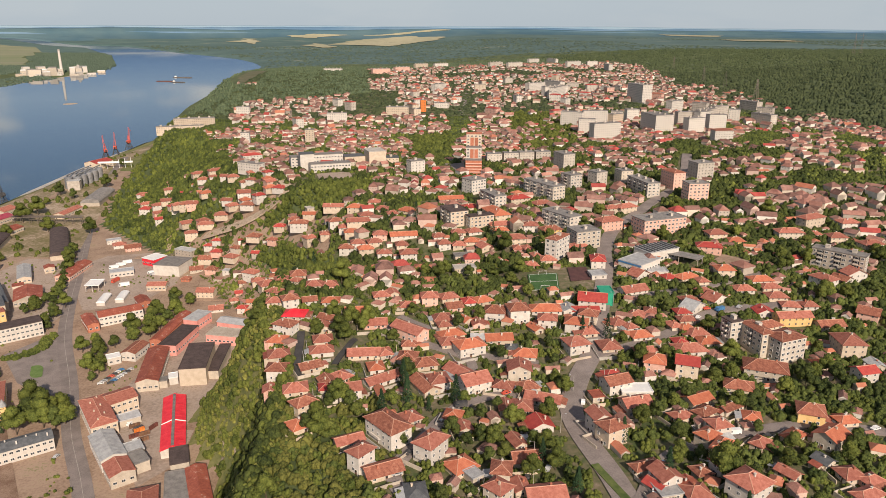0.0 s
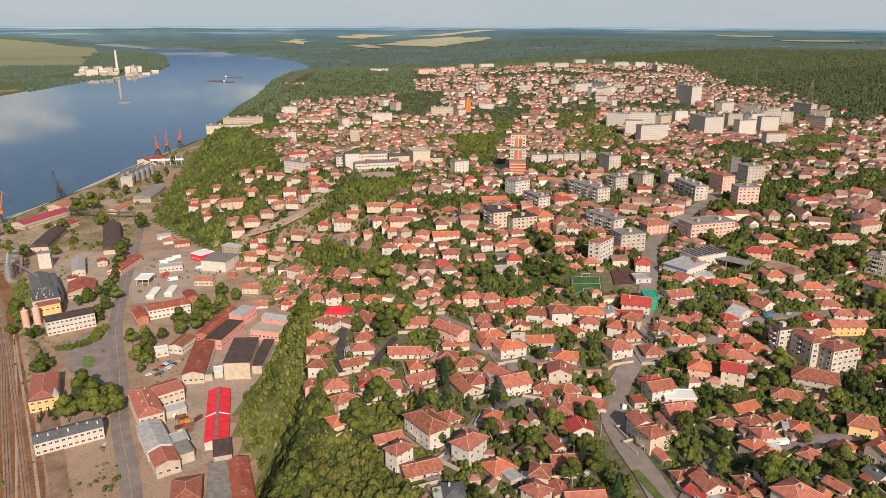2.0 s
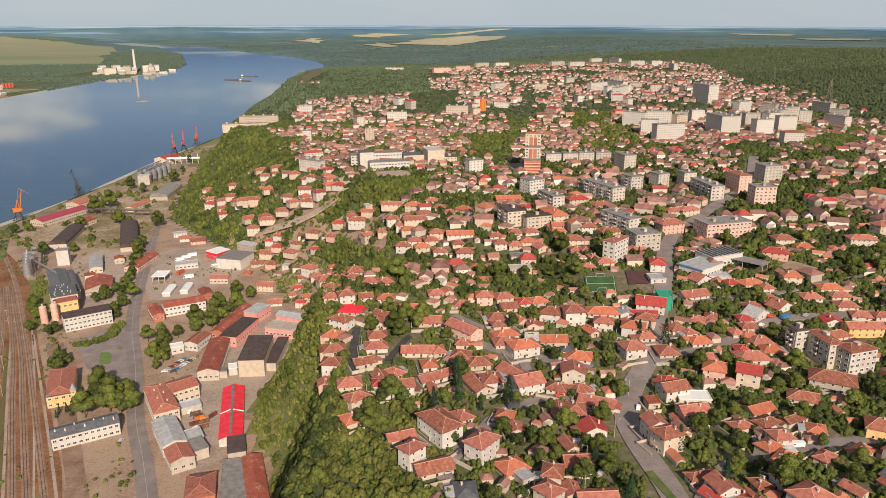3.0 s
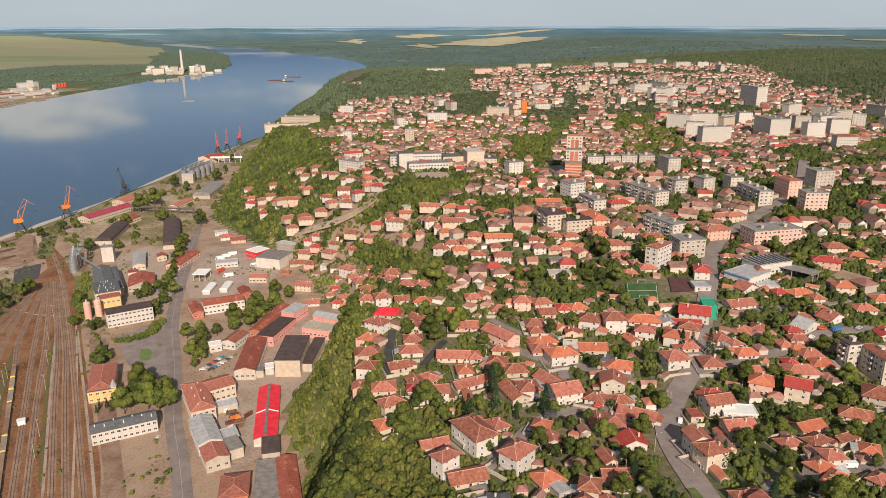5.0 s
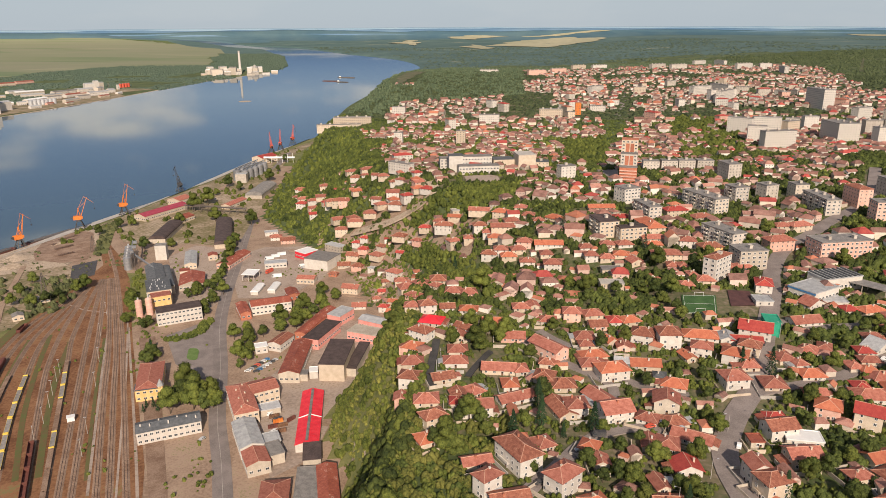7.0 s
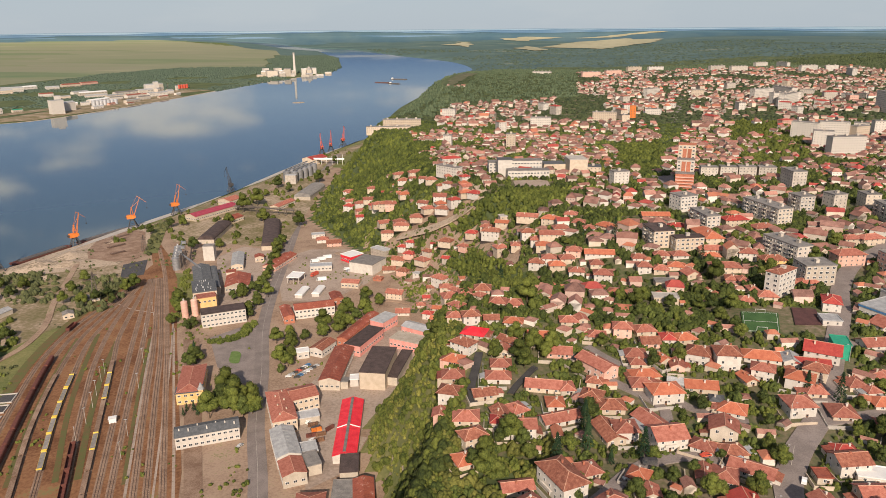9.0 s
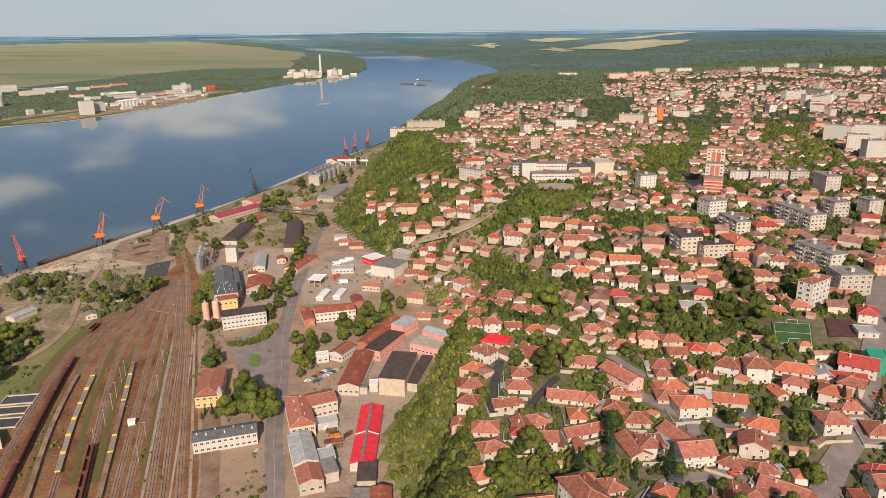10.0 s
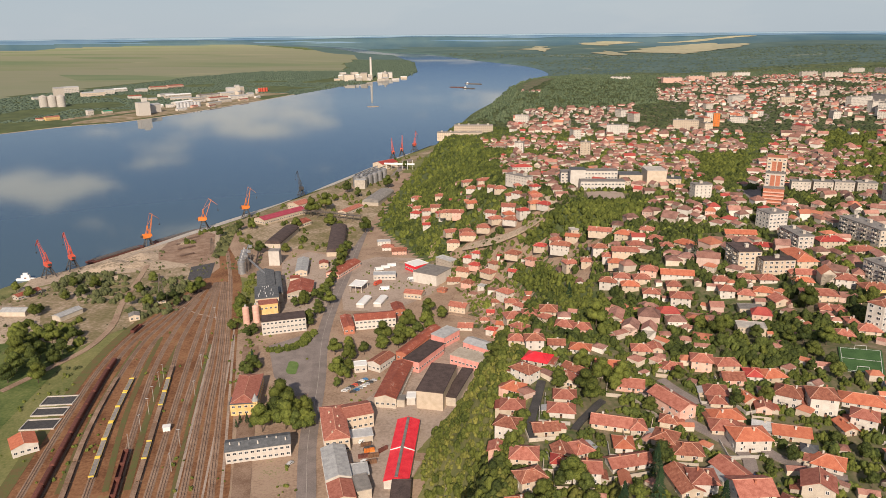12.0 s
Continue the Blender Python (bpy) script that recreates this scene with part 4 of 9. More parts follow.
def shed(name, x, y, rz, w, d, h, kind, roof, wall, floors, label):
    """Works, port and depot buildings, each with its own height."""
    z = ground_z(x, y)
    if x < 0:
        z = min(z, 10.5)
    root = new(name)
    root.matrix_basis = pose(x, y, z, 0, 0, rz)
    tagged(root, label, "building", "works and port buildings")
    n = max(1, round(max(w, d) / min(w, d)))
    c, s = math.cos(radians(rz)), math.sin(radians(rz))
    for k in range(n):
        u = ((k + 0.5) / n - 0.5) * max(w, d)
        take(x + c * u, y + s * u, min(w, d) / 2 + 2) if w > d else (x - s * u, y + c * u, min(w, d) / 2 + 2)
    bm = bmesh.new()
    if name in ("canopy", "market_canopy"):
        for i in range(3):
            for j in (-1, 1):
                u = (i - 1) * (w / 2 - 0.6)
                box(bm, u - 0.2, j * (d / 2 - 0.6) - 0.2, -0.5, u + 0.2, j * (d / 2 - 0.6) + 0.2, h)
    else:
        add_walls(bm, w, d, h, kind, 2.0, 0.3)
    part("wall", bm, wall_of(wall), root)
    bm = bmesh.new()
    add_roof(bm, w, d, h, kind, 0.35, 0.3)
    roof_part = part("roof", bm, [roof_of(roof), RIDGE if roof in ("terracotta", "brown", "orange", "red") else roof_of(roof)], root)
    if kind in "gGb" and roof in ("crimson", "rust", "grey", "tar", "slate", "gravel") and name != "tent_hall" and kind != "b":
        # standing seams
        turn = d > w if kind != "G" else True
        W, D = (d, w) if turn else (w, d)
        k = int(W / 3.2)
        seams = bmesh.new()
        for i in range(k + 1):
            u = -W / 2 + W * i / max(k, 1)
            for sy in (-1, 1):
                a, b = (u, sy * (D / 2 + 0.3), h - 0.09 + 0.24), (u, 0, h + D / 2 * 0.3 + 0.24)
                f = (lambda p: (p[1], -p[0], p[2])) if turn else (lambda p: p)
                beam(seams, f(a), f(b), 0.06)
        tagged(part("standing_seams", seams, roof_of(roof), roof_part), kind="stuff")
    if floors:
        storey = h / floors
        for u, v, k, a in window_spots(w, d, floors, storey * 0.32, storey, 2.9, "flr"):
            o = part("window", WIN_B if storey > 3.2 else WIN_A, None, root)
            o.matrix_basis = pose(u, v, k, 0, 0, a)
    if name == "station_office":
        for i in range(7):
            bm = bmesh.new()
            u = -w / 2 + w * (i + 0.5) / 7
            v = rnd.uniform(-0.3, 0.3) * d
            box(bm, u - 0.35, v - 0.35, h, u + 0.35, v + 0.35, h + d / 2 * 0.3 + 0.9)
            part("chimney", bm, WALLS["white"], root)
    if name == "depot" and kind == "h" and w < 20 and d > 30:
        for i in range(6):
            bm = bmesh.new()
            v = -d / 2 + d * (i + 0.8) / 6.8
            box(bm, -2.6 + (i % 2) * 4.4, v - 0.4, h, -1.8 + (i % 2) * 4.4, v + 0.4, h + 2.6)
            part("chimney", bm, WALLS["cream"], root)
    if name == "station_building":
        bm = bmesh.new()
        box(bm, w / 2 - 1.4, -d / 2 - 0.6, -1, w / 2 + 1.4, -d / 2 + 2.2, h + 1.2)
        part("turret", bm, WALLS["ochre"], root)
        bm = bmesh.new()
        drum(bm, w / 2, -d / 2 + 0.8, h + 1.2, h + 1.4, 2.2, 8, cone=4.5)
        part("turret_roof", bm, ROOFS["grey"], root, "pointed grey sheet turret roof")
        bm = bmesh.new()
        box(bm, -w / 2 - 0.6, -d / 2 - 0.6, h - 0.2, w / 2 + 0.6, -d / 2 + 9, h + 0.25)
        part("slate_roof", bm, ROOFS["slate"], root, "slate-grey roof over the end wing")
    if name == "sawtooth_hall":
        for i in range(8):
            bm = bmesh.new()
            v = -d / 2 + d * (i + 0.5) / 8
            box(bm, -w / 2, v - 0.5, h + 0.2, w / 2, v + 0.5, h + 1.0)
            part("roof_rib", bm, ROOFS["slate"], root)
    if name == "store_hall":
        bm = bmesh.new()
        box(bm, -w / 2 - 0.35, -d / 2 - 0.35, h - 0.9, w / 2 + 0.35, -d / 2 - 0.05, h + 0.05)
        part("fascia", bm, BLUE, root, "blue fascia band")
    if name == "mill_hall":
        for i in range(18):
            bm = bmesh.new()
            u, v = rnd.uniform(-0.4, 0.4) * w, rnd.uniform(-0.44, 0.44) * d
            drum(bm, u, v, h + 0.2, h + rnd.uniform(0.8, 2.0), 0.35, 8, cone=0.3)
            part("roof_vent", bm, SILVER, root)
    if name == "market_hall" and kind == "G":
        bm = bmesh.new()
        box(bm, -0.8, -d / 2 + 1, h + w / 2 * 0.3, 0.8, d / 2 - 1, h + w / 2 * 0.3 + 0.45)
        part("ridge_vent", bm, ROOFS["gravel"], root, "grey ridge vent")
        for side in (-1, 1):
            bm = bmesh.new()
            a, b = (side * (w / 2 + 0.3), -2, h + 0.2), (side * 0.8, -2, h + w / 2 * 0.3 + 0.35)
            beam(bm, a, b, 0.32)
            part("cross_seam", bm, WHITEPAINT, root, "white flashing across the roof")
    return root


BLUE = shade("blue_paint", (0.05, 0.16, 0.32), (0.08, 0.22, 0.42), 0.5, 0.6, 0.05, 0.1)

# ---- works, depot, port and station ----
shed("station_office", -149.2, 376.7, 29, 34.4, 12.0, 7.6, "g", "slate", "white", 2, "long two-storey white station office with a slate-grey roof")
shed("station_building", -186.7, 429.7, 22, 15.0, 38.6, 8.0, "h", "terracotta", "ochre", 2, "ochre railway station building with red tiled and slate roofs")
shed("office_building", -217.2, 536.4, 32, 33.2, 13.6, 11.0, "f", "tar", "white", 3, "white three-storey office building with rows of windows")
shed("mill_hall", -253.5, 576.6, 30, 19.0, 30.0, 13.5, "f", "slate", "cream", 3, "tall grain mill hall with vents on its dark flat roof")
shed("mill_store", -274.5, 613.0, 30, 15.0, 54.0, 10.0, "g", "slate", "cream", 0, "long grain store with a grey-green sheet roof")
shed("mill_annex", -263.5, 615.0, 30, 6.0, 58.0, 8.0, "b", "slate", "cream", 0, "low lean-to along the grain mill hall")
shed("mill_wing", -243.0, 559.3, 34, 14.8, 9.6, 12.0, "f", "terracotta", "ochre", 2, "ochre front wing of the grain mill")
shed("mill_tower", -303.3, 683.4, 14, 10.7, 8.4, 15.0, "f", "gravel", "white", 0, "white lift tower of the grain mill")
shed("shed", -269.8, 675.4, 23, 11.1, 41.6, 5.0, "g", "grey", "cream", 1, "shed with a green-grey sheet roof and cream walls")
shed("shed", -242.2, 616.6, 22, 21.3, 31.6, 5.0, "g", "rust", "stone", 1, "long low shed with a faded rust-red roof")
shed("shed", -261.2, 642.3, 24, 8.7, 7.2, 4.0, "f", "rust", "stone", 0, "small rust-roofed store beside the mill")
shed("shed", -252.6, 687.3, 26, 8.7, 9.6, 5.0, "g", "rust", "cream", 1, "cream store with a brown tiled roof by the road")
shed("shed", -228.0, 679.9, -7, 13.5, 42.9, 4.5, "g", "rust", "pink", 1, "long brown-roofed store by the road trees")
shed("arched_hall", -338.7, 765.9, 9, 17.2, 65.1, 5.0, "b", "tar", "stone", 0, "dark barrel-roofed storage hall in the port")
shed("arched_hall", -273.6, 768.5, 21, 17.7, 99.5, 5.0, "b", "tar", "cream", 0, "long dark barrel-roofed storage hall beside the road")
shed("port_warehouse", -386.0, 852.0, -21, 18.6, 68.0, 6.0, "g", "maroon", "cream", 1, "long port warehouse with a faded maroon roof")
shed("port_warehouse", -392.0, 914.0, -16, 20.0, 22.9, 6.0, "g", "terracotta", "cream", 1, "short port warehouse with a terracotta roof")
shed("port_warehouse", -377.8, 1208.7, -25, 23.7, 36.1, 11.0, "g", "red", "cream", 1, "tall port warehouse with a red roof by the silos")
shed("port_warehouse", -346.5, 827.2, -16, 16.8, 18.2, 5.0, "g", "rust", "cream", 1, "small brown-roofed store by the port rails")
shed("port_warehouse", -313.4, 902.0, -11, 12.7, 39.6, 5.0, "g", "terracotta", "cream", 1, "narrow port store with an orange-brown roof")
shed("port_warehouse", -302.5, 974.3, 2, 22.6, 69.3, 5.0, "b", "gravel", "stone", 0, "grey barrel-roofed port hall at the end of the road")
shed("shop_hall", -161.5, 702.3, -34, 15.5, 16.5, 6.5, "f", "white", "crimson", 1, "crimson retail hall with a pale flat roof")
shed("white_hall", -137.8, 675.8, -16, 25.2, 25.7, 10.0, "f", "gravel", "white", 0, "plain white hall with a pale grey flat roof")
shed("container_office", -182.5, 669.8, 18, 20.5, 9.6, 5.0, "f", "silver", "white", 1, "white prefabricated office in the gravel yard")
shed("canopy", -194.5, 635.0, -0, 11.9, 15.5, 6.0, "f", "white", "white", 0, "white filling station canopy by the road")
shed("tent_hall", -177.2, 603.5, 2, 6.5, 19.0, 3.0, "b", "white", "white", 0, "white arched storage tent in the yard")
shed("tent_hall", -163.9, 608.3, 2, 6.5, 18.0, 3.0, "b", "white", "white", 0, "white arched storage tent beside its twin")
shed("workshop", -151.8, 562.7, 27, 31.8, 14.4, 8.0, "g", "rust", "white", 2, "long white workshop with a brown ribbed roof")
shed("workshop", -170.4, 551.4, 30, 8.2, 24.0, 6.0, "g", "rust", "brick", 1, "brown-roofed annex of the workshop by the road")
shed("workshop", -142.9, 593.0, 29, 9.4, 16.8, 5.0, "g", "rust", "brick", 1, "brick workshop with a rusty roof")
shed("workshop", -140.4, 629.7, -1, 16.0, 10.8, 5.0, "g", "terracotta", "cream", 1, "small tiled workshop below the green bank")
shed("cottage", -121.5, 496.0, -15, 10.5, 18.4, 6.0, "g", "brown", "white", 1, "white gabled cottage with a brown tiled roof")
shed("cottage", -133.3, 486.2, 26, 8.4, 7.2, 5.0, "f", "white", "white", 1, "flat white annex beside the gabled cottage")
shed("factory_shed", -101.6, 466.7, 6, 13.6, 50.1, 7.0, "g", "rust", "stone", 1, "long factory shed with a flaking rust-red roof")
shed("factory_shed", -94.8, 510.0, -14, 12.4, 34.6, 8.0, "f", "tar", "rose", 1, "rose-walled factory building with a black flat roof")
shed("factory_shed", -105.8, 532.8, -11, 8.5, 52.8, 6.0, "g", "rust", "brick", 1, "narrow brick factory building with a rusty ridged roof")
shed("factory_shed", -89.2, 545.6, -22, 11.9, 19.3, 8.0, "f", "grey", "rose", 1, "rose factory building with a blue-grey flat roof")
shed("factory_hall", -72.6, 466.0, 2, 16.7, 38.7, 12.0, "f", "tar", "cream", 0, "large cream factory hall with a black bitumen roof")
shed("factory_shed", -60.4, 474.6, -2, 7.3, 40.9, 6.0, "f", "tar", "stone", 0, "low dark-roofed bay beside the factory hall")
shed("factory_shed", -60.9, 513.2, -17, 28.0, 13.7, 7.0, "f", "pale", "rose", 1, "long rose factory building with a pale roof")
shed("factory_shed", -53.9, 532.2, -23, 36.0, 11.6, 7.0, "g", "silver", "rose", 1, "rose factory building with a light ribbed roof")
shed("factory_shed", -85.6, 452.5, 15, 5.3, 7.2, 5.0, "f", "white", "white", 0, "small white transformer house")
shed("factory_shed", -97.3, 446.8, 10, 18.3, 6.0, 5.0, "f", "gravel", "stone", 0, "low concrete store along the yard wall")
shed("market_hall", -71.8, 395.0, 12, 12.6, 60.0, 4.8, "G", "crimson", "white", 0, "long hall with a bright crimson ribbed roof")
shed("market_hall", -60.4, 358.0, 15, 9.3, 16.3, 6.0, "f", "tar", "stone", 0, "black-roofed bay at the end of the crimson hall")
shed("depot", -116.4, 404.8, 29, 13.9, 37.2, 9.0, "h", "terracotta", "cream", 2, "cream two-storey depot with a terracotta hipped roof")
shed("depot", -109.3, 421.5, 36, 16.2, 15.6, 9.0, "g", "terracotta", "cream", 2, "two-storey wing of the terracotta-roofed depot")
shed("depot", -100.6, 370.8, 30, 12.8, 29.4, 7.0, "G", "grey", "white", 1, "white depot building with a blue-grey gabled roof")
shed("depot", -87.1, 370.4, 28, 8.7, 10.8, 5.0, "f", "grey", "stone", 0, "flat blue-grey annex of the depot")
shed("depot", -88.1, 349.1, 31, 12.3, 14.9, 7.0, "G", "terracotta", "stone", 1, "depot building with an old tiled gable roof")
shed("depot", -81.3, 358.9, 33, 7.4, 13.2, 6.0, "f", "gravel", "stone", 0, "flat concrete-roofed depot store")
shed("shed", -100.1, 405.1, 28, 12.4, 8.4, 4.0, "f", "silver", "stone", 0, "open shed with a pale sheet roof")
shed("depot", -68.8, 320.8, 13, 13.9, 18.9, 7.0, "h", "terracotta", "brick", 1, "depot hall with a terracotta hipped roof")
shed("depot", -53.0, 322.8, 12, 12.1, 39.9, 7.0, "f", "gravel", "stone", 0, "long depot hall with a pale concrete roof")
shed("depot", -43.0, 324.6, 17, 9.9, 39.9, 8.0, "g", "rust", "brick", 0, "long depot hall with a rust-red roof")
shed("pump_house", -279.5, 347.5, 52, 13.0, 14.0, 5.5, "g", "orange", "white", 1, "white pump house with a bright orange roof")
shed("quay_shed", -474.7, 547.6, 75, 21.3, 8.4, 4.0, "g", "rust", "stone", 1, "low quay shed with a rusty roof")
shed("quay_shed", -403.4, 517.0, 81, 21.4, 9.6, 4.0, "g", "grey", "stone", 0, "grey sheet-roofed quay shed among trees")
shed("quay_shed", -346.2, 526.1, 41, 8.0, 8.4, 4.0, "g", "gravel", "cream", 1, "small cream hut by the dirt track")
shed("quay_shed", -350.3, 564.0, 28, 11.5, 8.4, 4.0, "g", "gravel", "cream", 1, "small cream quay hut among bushes")
shed("quay_shed", -449.4, 510.8, 14, 21.3, 10.8, 4.0, "g", "grey", "stone", 0, "grey sheet-roofed shed on the sandy yard")
shed("store_hall", 212.1, 429.4, -54, 16.2, 21.9, 6.5, "f", "grey", "white", 1, "white store with a blue band and flat roof")
shed("sawtooth_hall", 229.6, 445.6, -69, 14.8, 24.9, 8.0, "f", "grey", "white", 1, "white market hall with a ribbed grey roof")
shed("market_canopy", 243.6, 438.1, -45, 25.7, 9.6, 5.0, "f", "gravel", "stone", 0, "long open market canopy with a grey roof")
shed("netted_house", 175.5, 386.3, -6, 7.3, 10.8, 7.0, "f", "teal", "teal", 0, "house wrapped in green scaffold netting")

# ---- blocks of flats and public buildings ----
block(227.8, 340.4, -78, 7.7, 7.2, 4, "tar", "panel")
block(236.6, 331.6, -80, 17.5, 7.5, 4, "brown", "stone")
block(246.6, 323.0, -74, 12.1, 16.0, 4, "brown", "panel")
block(109.4, 547.4, -73, 20.5, 14.5, 4, "tar", "cream")
block(127.5, 535.5, 17, 20.0, 8.0, 3, "tar", "cream")
block(188.5, 527.0, -63, 31.0, 12.0, 4, "gravel", "panel")
block(191.8, 482.4, -77, 14.9, 18.4, 4, "gravel", "stone")
block(165.7, 455.1, -43, 8.2, 18.2, 5, "brown", "white")
block(254.7, 503.1, -76, 16.5, 35.8, 4, "gravel", "pink")
block(148.5, 595.5, -72, 27.0, 10.5, 4, "gravel", "panel")
block(336.4, 414.4, -48, 30.7, 9.0, 4, "gravel", "stone")
block(71.4, 779.7, 1, 15.4, 13.0, 2, "slate", "cream")
block(-77.7, 802.2, 21, 20.7, 12.0, 3, "red", "white")
block(-70.2, 745.2, -33, 27.0, 9.0, 3, "gravel", "white")
block(139.9, 644.7, -61, 15.3, 15.8, 4, "gravel", "white")
block(198.5, 621.0, -65, 41.0, 13.0, 4, "gravel", "stone")
block(230.5, 646.5, -68, 15.0, 13.0, 4, "gravel", "panel")
block(257.3, 653.0, -66, 12.5, 12.5, 4, "gravel", "panel")
block(287.0, 616.0, -82, 36.0, 12.0, 4, "gravel", "panel")
block(282.0, 652.0, -80, 13.0, 12.0, 4, "gravel", "stone")
block(320.2, 630.1, -79, 20.0, 12.0, 5, "brown", "pink")
block(321.3, 586.7, -88, 13.0, 18.0, 5, "gravel", "pink")
block(358.3, 655.1, -79, 14.9, 17.9, 5, "gravel", "panel")
block(346.3, 1041.3, -35, 32.6, 12.0, 7, "gravel", "white")
block(378.1, 1037.0, -9, 35.1, 12.0, 7, "gravel", "white")
block(344.0, 966.1, -13, 21.7, 12.0, 7, "gravel", "white")
block(352.4, 915.6, 15, 39.8, 12.0, 7, "gravel", "white")
block(542.0, 1290.0, 10, 19.0, 52.0, 11, "gravel", "white")
block(441.9, 1059.6, 1, 18.7, 12.0, 6, "gravel", "white")
block(439.5, 959.2, -81, 38.9, 27.1, 8, "gravel", "white")
block(501.3, 1008.4, 1, 25.7, 12.0, 6, "gravel", "panel")
block(477.3, 927.3, 13, 25.3, 12.0, 7, "gravel", "white")
block(519.0, 950.1, 1, 24.2, 12.0, 7, "gravel", "white")
block(463.1, 823.1, 1, 22.8, 12.0, 5, "brown", "white")
block(539.5, 1022.1, 40, 48.4, 12.0, 6, "gravel", "panel")
block(411.8, 1547.0, 34, 49.2, 12.0, 6, "gravel", "white")
block(435.0, 1446.4, 55, 118.7, 12.0, 6, "gravel", "white")
block(-206.0, 1130.0, 13, 58.0, 12.0, 4, "gravel", "cream")
block(-222.0, 1108.0, 13, 66.0, 11.0, 3, "gravel", "cream")
block(-106.6, 957.7, 1, 11.0, 10.0, 5, "gravel", "white")
block(-153.4, 1255.8, 1, 22.1, 10.0, 5, "gravel", "white")
block(4.0, 1156.8, 1, 30.7, 10.0, 5, "gravel", "white")
block(-26.0, 965.3, 1, 11.8, 10.0, 6, "gravel", "cream")
block(101.6, 1235.5, 1, 37.2, 12.0, 5, "gravel", "cream")
block(149.8, 1287.2, 1, 9.5, 9.0, 7, "gravel", "orange")
block(93.8, 728.5, 24, 15.5, 10.0, 4, "gravel", "white")
for x in (181, 199, 216, 234):
    block(x, 770.5, 1, 16.0, 10.0, 3, "gravel", "panel")
block(244.0, 720.0, -75, 20.0, 13.0, 5, "gravel", "panel")
block(407.7, 1034.7, 32, 23.0, 12.0, 5, "gravel", "cream")
block(271.2, 2779.5, 34, 60.0, 12.0, 6, "gravel", "cream")
block(345.1, 2772.8, 28, 60.0, 12.0, 5, "gravel", "white")
block(757.7, 3024.4, 34, 60.0, 12.0, 6, "gravel", "white")
block(788.9, 2836.7, -70, 60.0, 12.0, 6, "gravel", "white")
block(732.6, 2364.3, 28, 60.0, 12.0, 6, "gravel", "white")
block(790.4, 2345.0, -3, 33.3, 12.0, 6, "gravel", "white")
block(778.3, 2151.2, -95, 60.0, 12.0, 6, "gravel", "white")
block(493.4, 2455.3, 35, 58.6, 12.0, 5, "gravel", "panel")
block(538.9, 2365.9, 30, 60.0, 12.0, 5, "gravel", "panel")
block(105.1, 2252.9, 25, 56.8, 12.0, 5, "gravel", "pink")
block(174.4, 2354.9, 30, 53.5, 12.0, 5, "gravel", "pink")
block(-43.5, 2456.3, -3, 60.0, 14.0, 3, "gravel", "white")
block(218.3, 1667.9, 45, 40.4, 12.0, 5, "gravel", "white")
block(304.0, 1614.1, -4, 24.9, 12.0, 5, "gravel", "cream")
block(461.3, 1578.8, -69, 60.0, 12.0, 6, "gravel", "white")
block(430.4, 1458.3, 27, 60.0, 12.0, 6, "gravel", "white")
block(545.8, 1145.8, 30, 29.7, 12.0, 6, "gravel", "white")
block(571.7, 1108.0, -49, 22.9, 12.0, 6, "gravel", "panel")
block(577.7, 1061.3, 24, 31.3, 12.0, 6, "gravel", "panel")
block(579.0, 1014.7, -32, 15.2, 12.0, 6, "gravel", "white")
block(524.6, 1000.3, 25, 26.3, 12.0, 6, "gravel", "white")
block(677.9, 1148.2, -74, 36.8, 12.0, 5, "gravel", "panel")
block(608.4, 986.0, -72, 35.0, 12.0, 5, "gravel", "panel")
block(655.5, 1063.9, -45, 23.0, 12.0, 5, "gravel", "panel")



def compound(name, label, category, x, y, rz, volumes):
    """A public building of several volumes: part name, place in the plan, width, depth, height, storeys of windows, roof, wall."""
    root = new(name)
    root.matrix_basis = pose(x, y, base_z(x, y, rz, 20, 20), 0, 0, rz)
    tagged(root, label, category)
    c, s = math.cos(radians(rz)), math.sin(radians(rz))
    for word, u, v, w, d, h, floors, roof, wall in volumes:
        for k in range(max(1, round(w / d))):
            q = u + w * ((k + 0.5) / max(1, round(w / d)) - 0.5)
            take(x + c * q - s * v, y + s * q + c * v, d / 2 + 2)
        bm = bmesh.new()
        add_walls(bm, w, d, h, "f")
        body = part(word, bm, wall_of(wall), root)
        body.matrix_basis = pose(u, v, 0)
        bm = bmesh.new()
        add_roof(bm, w, d, h, "f")
        part("roof", bm, roof_of(roof), body)
        for p, q, k, a in (window_spots(w, d, floors, 1.2, (h - 0.8) / floors, 3.0, "flr") if floors else ()):
            part("window", WIN_B, None, body).matrix_basis = pose(p, q, k, 0, 0, a)
    return root


compound("school", "white flat-roofed school of several wings above the slope", "school", -2.0, 746.0, 12,
         (("front_wing", 8, -12, 40, 11, 8, 2, "gravel", "white"), ("stair_block", -13, 3, 14, 13, 16, 0, "slate", "white"), ("back_wing", 9, 18, 34, 11, 12, 3, "gravel", "white"), ("side_wing", -21, 22, 12, 14, 10, 3, "gravel", "white")))
compound("culture_house", "plain cream culture house with low dark-roofed side wing", "public building", 54.0, 771.0, 14,
         (("main_hall", 0, 0, 18, 22, 15, 0, "stone", "cream"), ("side_hall", -20, 14, 22, 16, 8, 0, "slate", "cream")))
tower = compound("apartment_tower", "stepped cream apartment tower with brick-red front panels", "apartment tower", 150.0, 712.0, -9,
                 (("front_section", 0, -4, 16, 9, 15, 0, "gravel", "brick"), ("middle_section", 0, 5, 15, 9, 26, 8, "gravel", "panel"), ("rear_section", 0, 14.5, 15, 10, 38, 12, "brick", "cream")))
